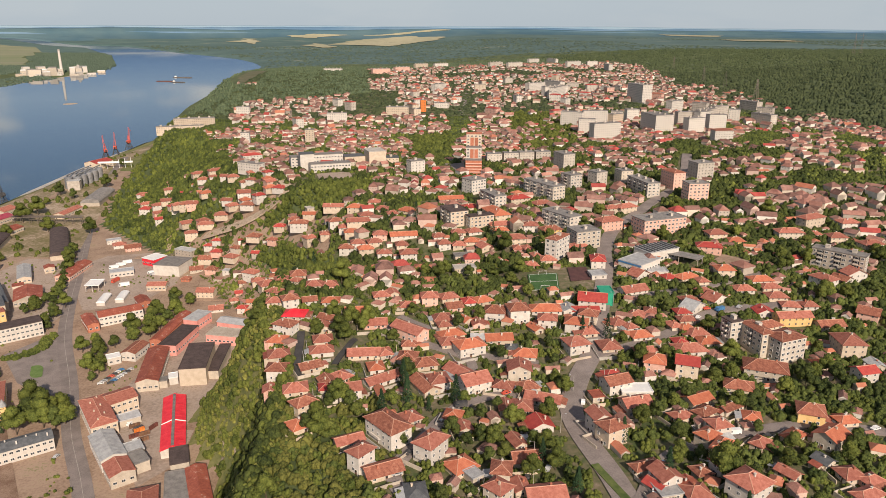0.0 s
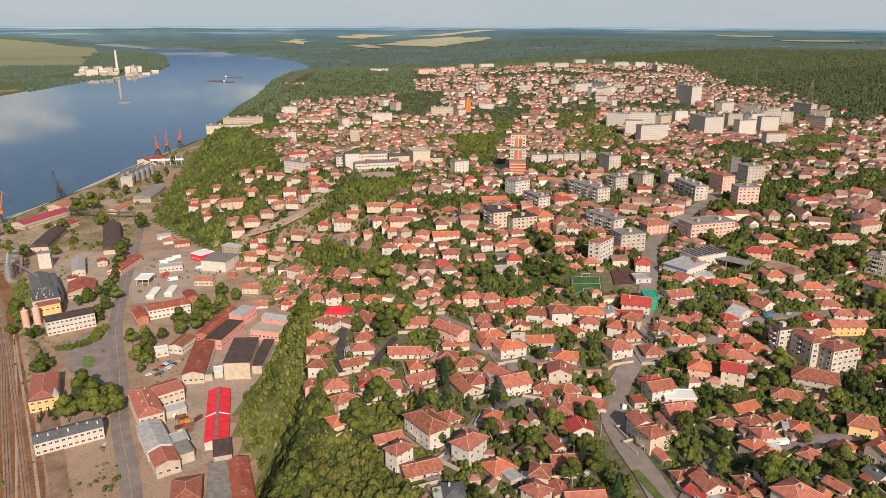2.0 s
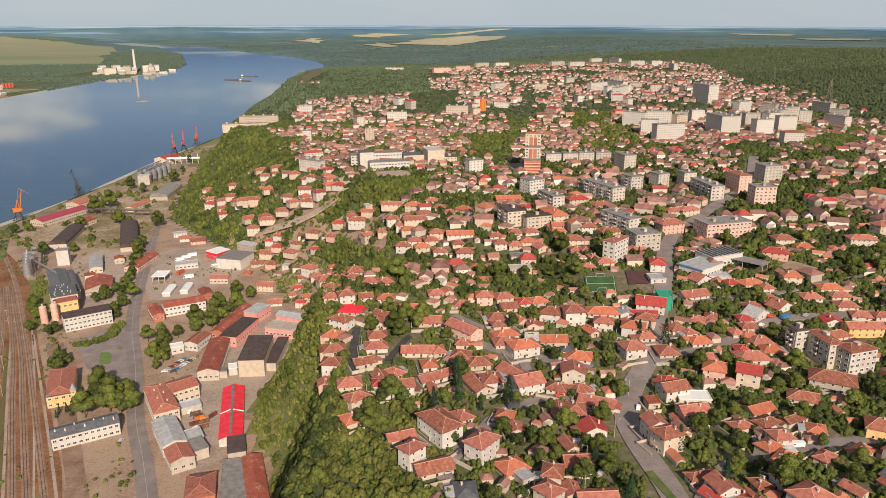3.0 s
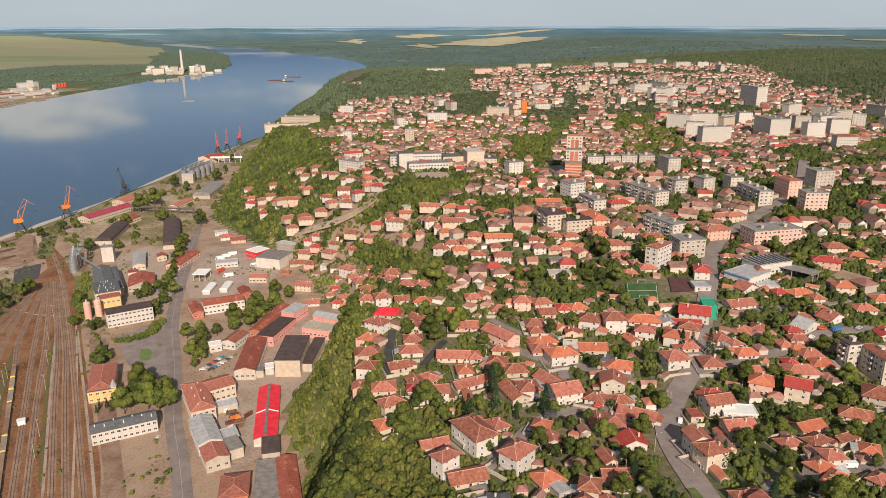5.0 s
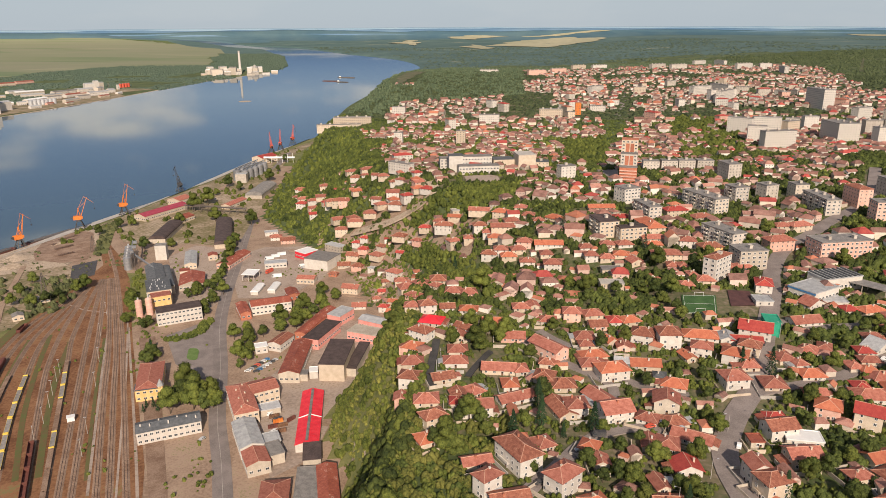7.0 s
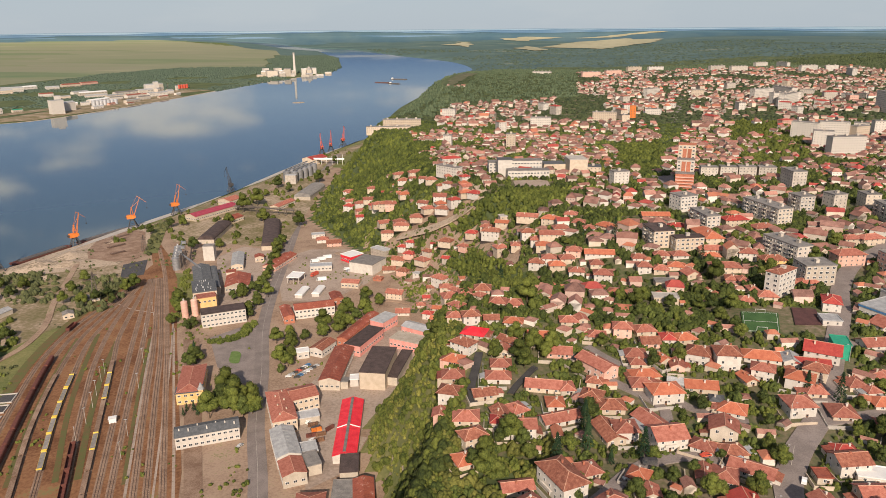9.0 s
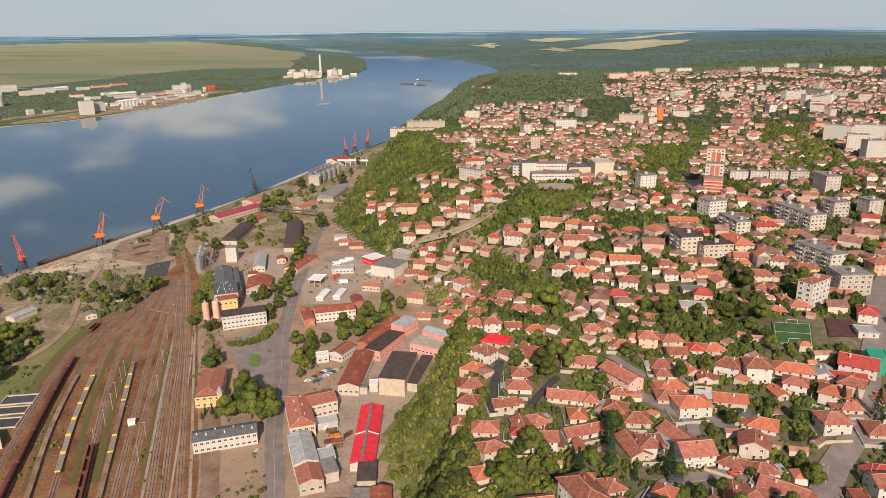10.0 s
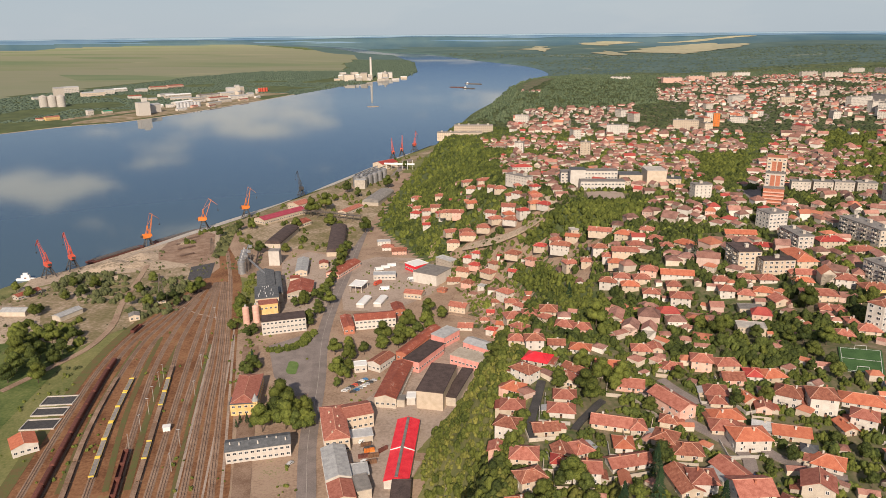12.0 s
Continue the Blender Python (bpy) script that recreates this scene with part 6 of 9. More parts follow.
house(-154.0, 789.0, 29, 17.1, 8.0, 1, "h", "terracotta", "cream")
house(-143.2, 840.4, 28, 14.7, 8.0, 1, "h", "terracotta", "cream")
house(-117.7, 809.2, 25, 16.0, 8.0, 1, "h", "terracotta", "cream")
house(-89.7, 750.0, 16, 11.3, 8.0, 1, "h", "terracotta", "cream")
house(-50.6, 712.9, 18, 9.4, 8.0, 1, "h", "orange", "cream")
house(-46.1, 693.0, 25, 11.8, 8.0, 1, "h", "orange", "cream")
house(-130.7, 727.0, 11, 12.4, 8.0, 2, "h", "terracotta", "cream")
# houses down the valley mouth behind the factory
house(-108.2, 679.3, -8, 12.1, 9.5, 1, "g", "brown", "cream")
house(-132.5, 706.9, -30, 20.3, 9.5, 2, "f", "grey", "stone")
house(-97.8, 678.8, -8, 9.6, 7.7, 1, "h", "red", "pink")
house(-81.3, 658.8, -30, 11.6, 9.3, 1, "h", "terracotta", "cream")
house(-77.4, 665.3, -30, 8.4, 6.7, 1, "h", "brown", "stone")
house(-57.7, 617.8, -30, 12.6, 9.5, 2, "h", "terracotta", "white")
house(-49.8, 600.3, 10, 10.1, 8.1, 1, "h", "terracotta", "cream")
house(-39.7, 583.7, -30, 9.0, 7.2, 1, "h", "terracotta", "white")
house(-94.8, 607.9, -8, 14.4, 9.5, 2, "g", "terracotta", "cream")
house(-66.8, 601.3, 10, 5.5, 5.5, 1, "g", "red", "pink")
house(-12.0, 412.0, -30, 7.7, 6.2, 1, "h", "terracotta", "pink")
house(-80.7, 573.7, 10, 10.7, 8.5, 1, "g", "terracotta", "white")
house(-58.8, 566.7, -8, 7.3, 5.8, 2, "h", "red", "white")
house(-51.2, 561.8, -8, 8.0, 6.4, 1, "g", "orange", "pink")
house(8.6, 397.1, 10, 7.4, 5.9, 1, "g", "brown", "white")
house(-56.7, 643.9, -14, 6.3, 5.5, 1, "g", "red", "stone")
house(-59.2, 657.7, -14, 11.9, 9.5, 1, "h", "brown", "cream")
house(-40.6, 639.7, -30, 7.9, 6.3, 1, "h", "terracotta", "pink")
house(-84.3, 649.0, -20, 6.4, 5.5, 1, "f", "grey", "white")
house(-100.2, 661.4, -14, 10.4, 8.3, 1, "h", "brown", "pink")
house(-116.2, 672.1, 10, 11.5, 9.2, 1, "g", "brown", "stone")
house(-66.1, 616.4, 10, 5.5, 5.5, 1, "g", "brown", "stone")
house(-69.0, 589.1, 10, 6.7, 5.5, 1, "h", "terracotta", "stone")
house(-0.6, 423.0, -30, 5.5, 5.5, 1, "h", "terracotta", "cream")
house(-120.7, 648.9, -8, 7.5, 6.0, 1, "h", "brown", "brick")
house(-99.2, 692.5, -14, 7.8, 6.2, 1, "h", "red", "white")
house(-108.3, 695.9, -8, 7.9, 6.3, 1, "h", "red", "white")
house(-211.0, 758.0, 20, 12.0, 9.0, 2, "h", "terracotta", "white")
house(-195.0, 748.0, 20, 15.0, 10.0, 2, "g", "brown", "pink")
house(-222.0, 775.0, 25, 14.0, 8.0, 2, "f", "grey", "white")
# houses on the slope above the port road
house(-229.6, 902.6, -25, 10.1, 7.6, 1, "h", "terracotta", "white")
house(-205.1, 840.9, -10, 11.9, 8.9, 2, "h", "red", "white")
house(-185.8, 816.6, 35, 9.5, 7.1, 1, "g", "terracotta", "pink")
house(-180.5, 800.1, 20, 8.8, 6.6, 2, "g", "red", "white")
house(-231.0, 931.2, -10, 8.8, 6.6, 1, "h", "terracotta", "white")
house(-178.4, 828.3, 20, 11.5, 8.6, 1, "g", "terracotta", "cream")
house(-159.9, 794.0, 5, 8.9, 6.7, 1, "g", "red", "white")
house(-146.9, 781.1, 5, 11.5, 8.6, 2, "h", "brown", "cream")
house(-135.4, 765.1, 5, 11.6, 8.7, 2, "g", "terracotta", "pink")
house(-117.9, 793.7, 20, 8.2, 6.2, 2, "h", "terracotta", "white")
house(-99.5, 763.2, -10, 9.1, 6.8, 1, "g", "terracotta", "white")
house(-131.7, 808.2, 5, 11.4, 8.6, 1, "h", "brown", "white")
house(-72.9, 706.9, 5, 12.0, 9.0, 2, "g", "terracotta", "white")
house(-56.6, 691.0, 35, 10.6, 7.9, 2, "h", "red", "white")
house(-91.5, 720.5, -10, 9.8, 7.3, 1, "g", "terracotta", "white")
house(-67.9, 691.5, -10, 12.2, 9.2, 1, "h", "brown", "white")
house(-117.8, 726.3, 35, 11.4, 8.5, 2, "h", "terracotta", "pink")
house(-96.8, 710.2, 5, 12.3, 9.2, 1, "h", "terracotta", "cream")
house(-139.9, 748.1, 35, 11.8, 8.9, 1, "g", "terracotta", "cream")
house(-51.2, 722.1, 35, 8.5, 6.4, 2, "h", "red", "white")
house(-48.1, 705.2, 35, 9.8, 7.4, 1, "g", "terracotta", "pink")
house(-36.9, 686.8, -25, 11.6, 8.7, 1, "h", "red", "white")
house(-74.6, 725.8, 20, 9.0, 6.7, 1, "h", "brown", "white")
house(-67.4, 722.7, -25, 9.4, 7.0, 1, "h", "terracotta", "white")
house(-166.1, 806.1, 35, 9.7, 7.3, 1, "h", "red", "cream")
# more blocks of flats scattered through the middle of town
count = 0
for _ in range(900):
    x, y = rnd.uniform(-120, 620), rnd.uniform(1100, 1800)
    if count >= 30 or math.hypot(x - 150, y - 745) < 100 or math.hypot(x - 10, y - 760) < 90 or x > table(WOOD_EDGE, y) - 20 or green(x, y) or (x - table(FOOT, y)) / table(WIDTH, y) < 1.3 or not free(x, y, 13) or abs(math.atan2(x - 42, y - 42)) > 0.62:
        continue
    block(x, y, rnd.choice((10, -20, -70, 30, -50)) + rnd.uniform(-8, 8), rnd.uniform(13, 26), rnd.uniform(10, 12), rnd.choice((3, 3, 4, 4, 5)), rnd.choice(("gravel", "gravel", "brown", "red")), rnd.choice(("white", "white", "cream", "panel", "pink")))
    count += 1

# ---- railway ----
TRACKS = {
    "main": [(-153, 335), (-206, 430), (-251, 510), (-318, 624), (-375, 711)],
    "second": [(-160.6, 333), (-205, 416), (-245, 491), (-322, 624)],
    "third": [(-167, 332), (-211, 415), (-250, 490), (-325, 624)],
    "platform": [(-178, 329), (-220.5, 412), (-264, 500), (-328, 622)],
    "middle": [(-184.5, 328), (-227, 411), (-271, 498), (-330, 621)],
    "flats": [(-191, 326), (-235, 408), (-262, 458), (-284, 500), (-312, 570), (-331, 620)],
    "hoppers": [(-200, 323), (-247, 405), (-274, 455), (-300, 515), (-322, 580)],
    "yellow": [(-214, 319), (-249, 380), (-277, 436), (-300, 487), (-314, 540), (-330, 600)],
    "empty": [(-225, 316), (-256, 369), (-284, 426), (-308, 485), (-318, 528), (-333, 600)],
    "freight": [(-237, 313), (-276, 390), (-304, 450), (-319, 495), (-326, 538), (-336, 600)],
    "outer": [(-246, 310), (-281, 380), (-311, 446), (-327, 500), (-333, 550), (-338, 600)],
}
for points in TRACKS.values():
    # lead every track on towards the south
    (ax, ay), (bx, by) = points[:2]
    k = 45 / math.hypot(bx - ax, by - ay)
    points.insert(0, (ax - (bx - ax) * k, ay - (by - ay) * k))
bm = patch([(-106, 255), (-148, 345), (-196, 428), (-240, 505), (-306, 624), (-352, 690), (-390, 735), (-392, 722), (-352, 660), (-345, 610), (-342, 560), (-336, 505), (-318, 446), (-286, 375), (-256, 306), (-230, 260), (-140, 240)], 0.12, 12)
tagged(part("railway_yard", bm, BALLAST), "rust-brown ballast of the railway yard with weeds", "railway yard", kind="structure")
for key, points in TRACKS.items():
    line = path_points(points, 5.0)
    root = new("railway_track")
    tagged(root, "rusty railway track on pale gravel in the yard", "railway track", "tracks of the yard")
    beds, rails, ties = bmesh.new(), [bmesh.new(), bmesh.new()], bmesh.new()
    prev = None
    for i, p in enumerate(line):
        way = (line[min(i + 1, len(line) - 1)] - line[max(i - 1, 0)]).normalized()
        side = Vector((way.y, -way.x, 0))
        z = ground_z(p.x, p.y) + 0.16
        base = Vector((p.x, p.y, z))
        row = [beds.verts.new(base + side * a + Vector((0, 0, b))) for a, b in ((-2.1, -0.1), (-1.5, 0.12), (1.5, 0.12), (2.1, -0.1))]
        rr = []
        for k, sx in ((0, -0.75), (1, 0.75)):
            rr.append([rails[k].verts.new(base + side * (sx + a) + Vector((0, 0, b))) for a, b in ((-0.09, 0.14), (-0.09, 0.42), (0.09, 0.42), (0.09, 0.14))])
        if prev:
            for j in range(3):
                beds.faces.new((prev[0][j], prev[0][j + 1], row[j + 1], row[j]))
            for k in (0, 1):
                for j in range(3):
                    rails[k].faces.new((prev[1][k][j], prev[1][k][j + 1], rr[k][j + 1], rr[k][j]))
        prev = (row, rr)
        if i < len(line) - 1:
            nxt = line[i + 1]
            n = max(1, int((nxt - p).length / 1.25))
            for k in range(n):
                q = p + (nxt - p) * (k / n)
                c = Vector((q.x, q.y, z))
                v = [ties.verts.new(c + side * a + way * b + Vector((0, 0, e))) for e in (0.1, 0.26) for a, b in ((-1.3, -0.14), (1.3, -0.14), (1.3, 0.14), (-1.3, 0.14))]
                for f in ((4, 5, 6, 7), (0, 1, 5, 4), (1, 2, 6, 5), (2, 3, 7, 6), (3, 0, 4, 7)):
                    ties.faces.new([v[j] for j in f])
    part("gravel_bed", beds, GRAVEL, root)
    part("rail", rails[0], RAILS, root), part("rail", rails[1], RAILS, root)
    tagged(part("sleepers", ties, SLEEPER, root), kind="stuff")


def wagon(kind):
    """A freight wagon, 14 to 19 m long, with its wheels on the rails at z = 0.42."""
    root = new("freight_wagon")
    length = {"flat": 19.0, "yellow": 18.0, "box": 15.5, "hopper": 13.0}[kind]
    words = {"flat": "empty flat freight wagon with weathered grey deck on siding", "yellow": "empty flat freight wagon with yellow end frames on siding",
             "box": "oxide-red covered freight wagon standing on a siding", "hopper": "oxide-red open hopper wagon standing on a siding"}[kind]
    tagged(root, words, "freight wagon", "wagons in the yard")
    bm = bmesh.new()
    box(bm, -length / 2, -1.35, 1.35, length / 2, 1.35, 1.7)
    box(bm, -length / 2 + 1, -0.4, 1.0, length / 2 - 1, 0.4, 1.35)
    for e in (-1, 1):
        for s in (-0.85, 0.85):
            beam(bm, (e * length / 2, s, 1.35), (e * (length / 2 + 0.55), s, 1.35), 0.2, n=8)
    part("deck", bm, GRAVEL if kind == "flat" else YARDDECK if kind == "yellow" else WAGONRED, root)
    if kind == "yellow":
        for e in (-1, 1):
            bm = bmesh.new()
            box(bm, e * (length / 2 - 0.15) - 0.15, -1.4, 1.7, e * (length / 2 - 0.15) + 0.15, 1.4, 2.5)
            part("end_frame", bm, YELLOW, root, "yellow end frame")
        for s in (-1, 1):
            bm = bmesh.new()
            box(bm, -length / 2, s * 1.36 - 0.05, 1.45, length / 2, s * 1.36 + 0.05, 1.75)
            part("side_sill", bm, YELLOW, root, "yellow side sill")
    if kind == "box":
        bm = bmesh.new()
        prof = [(-1.4, 1.7), (-1.4, 3.7), (-1.0, 4.15), (0, 4.35), (1.0, 4.15), (1.4, 3.7), (1.4, 1.7)]
        a, b = [bm.verts.new((-length / 2 + 0.1, y, z)) for y, z in prof], [bm.verts.new((length / 2 - 0.1, y, z)) for y, z in prof]
        for i in range(len(prof) - 1):
            bm.faces.new((a[i], b[i], b[i + 1], a[i + 1]))
        bm.faces.new(a), bm.faces.new(b[::-1])
        for i in range(8):
            u = -length / 2 + length * (i + 0.5) / 8
            box(bm, u - 0.06, -1.46, 1.7, u + 0.06, 1.46, 3.6)
        part("body", bm, WAGONRED, root)
    if kind == "hopper":
        bm = bmesh.new()
        for s in (-1, 1):
            box(bm, -length / 2, s * 1.4 - 0.06, 1.7, length / 2, s * 1.4 + 0.06, 3.4)
            box(bm, s * length / 2 - 0.06, -1.4, 1.7, s * length / 2 + 0.06, 1.4, 3.4)
        for i in range(7):
            u = -length / 2 + length * (i + 0.5) / 7
            for s in (-1, 1):
                box(bm, u - 0.08, s * 1.5 - 0.08, 1.7, u + 0.08, s * 1.5 + 0.08, 3.4)
        part("body", bm, WAGONRED, root)
    for e in (-1, 1):
        for k in (-0.9, 0.9):
            bm = bmesh.new()
            for s in (-0.75, 0.75):
                c = Vector((e * (length / 2 - 2.6) + k, s, 0.88))
                beam(bm, c - Vector((0, 0.07, 0)), c + Vector((0, 0.07, 0)), 0.46, n=12)
            beam(bm, (e * (length / 2 - 2.6) + k, -0.75, 0.88), (e * (length / 2 - 2.6) + k, 0.75, 0.88), 0.08)
            part("wheelset", bm, DARKMETAL, root)
    return root, length


YARDDECK = shade("grey_wagon_deck", (0.22, 0.20, 0.18), (0.34, 0.31, 0.28), 0.5, 0.9, 0.1, 0.15)
STOCK = {}


def train(points, first, kinds):
    """Wagons coupled in a row along a track, starting so many metres from its near end."""
    line = path_points(points, 1.0)
    run, at = 0.0, first
    lengths = [0.0]
    for a, b in zip(line, line[1:]):
        lengths.append(lengths[-1] + (b - a).length)
    for kind in kinds:
        length = {"flat": 19.0, "yellow": 18.0, "box": 15.5, "hopper": 13.0}[kind] + 1.2
        mid = at + length / 2
        k = min(max(1, int(np.searchsorted(lengths, mid))), len(line) - 2)
        p, q = line[k], line[min(k + 4, len(line) - 1)]
        p0 = line[max(k - 4, 0)]
        turn = math.degrees(math.atan2(q.y - p0.y, q.x - p0.x))
        m = pose(p.x, p.y, ground_z(p.x, p.y) + 0.16, 0, 0, turn)
        if kind in STOCK:
            copy_thing(STOCK[kind], m)
        else:
            STOCK[kind], _ = wagon(kind)
            STOCK[kind].matrix_basis = m
        at += length


train(TRACKS["freight"], 17, ["box"] * 11)
train(TRACKS["empty"], 15, ["flat"] * 8)
train(TRACKS["yellow"], 59, ["yellow"] * 6)
train(TRACKS["flats"], 15, ["flat", "flat", "flat", "yellow", "flat", "flat", "yellow", "yellow", "flat"])
train(TRACKS["hoppers"], 14, ["hopper"] * 5)
train(TRACKS["outer"], 250, ["hopper"])

# hut and signal masts between the tracks
bm = bmesh.new()
box(bm, -2, -1.7, 0, 2, 1.7, 2.8)
box(bm, -2.3, -2, 2.8, 2.3, 2, 3.0)
tagged(part("signal_hut", bm, WHITEPAINT), "small white signal hut between railway tracks", "hut").matrix_basis = pose(-214, 385, ground_z(-214, 385) + 0.1, 0, 0, 30)
for x, y in ((-236, 398), (-243, 412), (-252, 430), (-256, 440), (-228, 380), (-220, 360), (-186, 350), (-196, 372), (-222, 425), (-240, 460), (-262, 500), (-280, 540)):
    root = new("lamp_mast")
    root.matrix_basis = pose(x, y, ground_z(x, y), 0, 0, rnd.uniform(0, 360))
    tagged(root, "tall pale concrete lamp mast in the railway yard", "lamp mast", "masts of the yard")
    bm = bmesh.new()
    beam(bm, (0, 0, 0), (0, 0, 11), 0.16, 0, 0.1, 6)
    part("pole", bm, CONCRETE, root)
    bm = bmesh.new()
    box(bm, -0.9, -0.15, 10.9, 0.9, 0.15, 11.1)
    part("lamp_head", bm, SILVER, root)


# ---- port ----
def portal_crane(lean, paint, size=1.0):
    """A slewing quay crane on a four-legged portal."""
    root = new("quay_crane")
    for sx in (-1, 1):
        for sy in (-1, 1):
            bm = bmesh.new()
            beam(bm, (sx * 5.2, sy * 5.2, 0.9), (sx * 2.0, sy * 2.0, 10.5), 0.55)
            leg = part("leg", bm, DARKMETAL, root, "dark steel leg")
            bm = bmesh.new()
            box(bm, sx * 5.2 - 1.2, sy * 5.2 - 0.5, 0, sx * 5.2 + 1.2, sy * 5.2 + 0.5, 1.0)
            part("bogie", bm, DARKMETAL, leg)
        for a, b, q in (((sx * 3.9, -3.9, 4.5), (sx * 3.9, 3.9, 4.5), 0.3), ((-3.9, sx * 3.9, 4.5), (3.9, sx * 3.9, 4.5), 0.3), ((sx * 5.0, -5.0, 1.0), (sx * 2.4, 2.4, 9.5), 0.2), ((sx * 5.0, 5.0, 1.0), (sx * 2.4, -2.4, 9.5), 0.2)):
            bm = bmesh.new()
            beam(bm, a, b, q)
            part("brace", bm, DARKMETAL, root)
    bm = bmesh.new()
    drum(bm, 0, 0, 10.0, 12.0, 2.6, 14)
    part("slewing_ring", bm, DARKMETAL, root)
    bm = bmesh.new()
    box(bm, -5.5, -2.4, 12, 2.8, 2.4, 16.0)
    box(bm, -5.2, -2.2, 16.0, 0.5, 2.2, 16.4)
    box(bm, 2.8, -2.3, 13, 4.4, -0.6, 15.8)
    part("machine_house", bm, paint, root)
    bm = bmesh.new()
    for s in (-1, 1):
        beam(bm, (-1.5, s * 1.8, 16), (0.8, s * 0.6, 25), 0.3)
        beam(bm, (2.2, s * 1.8, 16), (0.8, s * 0.6, 25), 0.3)
    box(bm, 0.2, -0.9, 24.6, 1.5, 0.9, 25.4)
    part("mast", bm, paint, root)
    a = radians(lean)
    tip = Vector((2.5 + 24 * math.cos(a), 0, 15 + 24 * math.sin(a)))
    bm = bmesh.new()
    for s in (-1, 1):
        beam(bm, (2.5, s * 1.5, 15), tip + Vector((0, s * 0.4, 0)), 0.35, 0, 0.2)
    for k in range(1, 9):
        p = Vector((2.5, 0, 15)).lerp(tip, k / 9)
        wd = 1.5 - 1.1 * k / 9
        beam(bm, p + Vector((0, -wd, 0)), p + Vector((0, wd, 0)), 0.14)
    beam(bm, (0.8, 0, 25), Vector((2.5, 0, 15)).lerp(tip, 0.8), 0.16)
    part("boom", bm, paint, root)
    bm = bmesh.new()
    nose = tip + Vector((6.5, 0, -7.0))
    for s in (-0.4, 0.4):
        beam(bm, tip + Vector((-3.0, s, 1.2)), nose + Vector((0, s * 0.4, 0)), 0.28, 0, 0.15)
    beam(bm, tip + Vector((-3, 0, 1.2)), (0.8, 0, 25), 0.14)
    part("fly_jib", bm, paint, root)
    bm = bmesh.new()
    beam(bm, nose, nose + Vector((0, 0, -6)), 0.07)
    box(bm, nose.x - 0.5, -0.5, nose.z - 7.4, nose.x + 0.5, 0.5, nose.z - 6)
    part("hook", bm, DARKMETAL, root)
    bm = bmesh.new()
    box(bm, -7.6, -1.4, 13.2, -5.5, 1.4, 15.2)
    part("counterweight", bm, DARKMETAL, root)
    root.scale = (size, size, size)
    return root


for x, y, turn, lean, paint, word in ((-509, 608, 155, 55, CRANERED, "red-orange"), (-504, 634, 150, 62, CRANERED, "red-orange"), (-489, 732, 60, 76, CRANEPAINT, "orange"), (-461, 799, 30, 68, CRANEPAINT, "orange"),
                                      (-440, 862, 40, 78, CRANEPAINT, "orange"), (-442, 1020, 140, 70, DARKMETAL, "dark weathered"), (-402, 1316, 120, 72, CRANERED, "red"), (-396, 1350, 100, 76, CRANERED, "red"), (-391, 1412, 80, 78, CRANERED, "red")):
    c = portal_crane(lean, paint)
    c.matrix_basis = pose(x, y, ground_z(x, y) - 0.1, 0, 0, turn)
    tagged(c, f"{word} slewing quay crane on dark portal by river", "harbour crane", "cranes on the quay")


def silo(r, h, paint):
    root = new("silo")
    bm = bmesh.new()
    drum(bm, 0, 0, 0, h, r, 20, cone=r * 0.45)
    part("shell", bm, paint, root)
    for k in range(1, 5):
        bm = bmesh.new()
        drum(bm, 0, 0, h * k / 5 - 0.12, h * k / 5 + 0.12, r + 0.1, 20)
        part("hoop", bm, paint, root)
    bm = bmesh.new()
    drum(bm, 0, 0, h + r * 0.38, h + r * 0.38 + 1.4, 0.7, 10, cone=0.3)
    part("hatch", bm, SILVER, root)
    return root


first = None
for k in range(10):
    u, row = k // 2, k % 2
    m = pose(-367 + 2.0 * u + 12.0 * row, 1054 + 15.5 * u, 8.5, 0, 0, 0)
    if first is None:
        first = silo(5.4, 17, DULLZINC)
        first.matrix_basis = m
        tagged(first, "galvanised grain silo with conical roof in the port", "silo", "port grain silos")
    else:
        copy_thing(first, m)
bm = bmesh.new()
for row in (0, 12):
    beam(bm, (row, -6, 20.4), (row + 8, 68, 20.4), 0.9)
    for k in range(5):
        beam(bm, (row + 2 * k, 15.5 * k, 18.6), (row + 2 * k, 15.5 * k, 20.4), 0.35)
tagged(part("silo_gallery", bm, DULLZINC), "grey conveyor gallery over the grain silos", "gallery").matrix_basis = pose(-367, 1054, 8.5)
shed("lift_house", -355, 1040, 5, 16, 9, 13, "f", "grey", "panel", 0, "grey concrete intake house before the grain silos")
first = None
for k in range(5):
    m = pose(-321 - 4.2 * k, 650 + 8.6 * k, 10.2, 0, 0, 0)
    if first is None:
        first = silo(3.6, 12, DULLZINC)
        first.matrix_basis = m
        tagged(first, "weathered galvanised silo beside the grain mill", "silo", "mill silos")
    else:
        copy_thing(first, m)
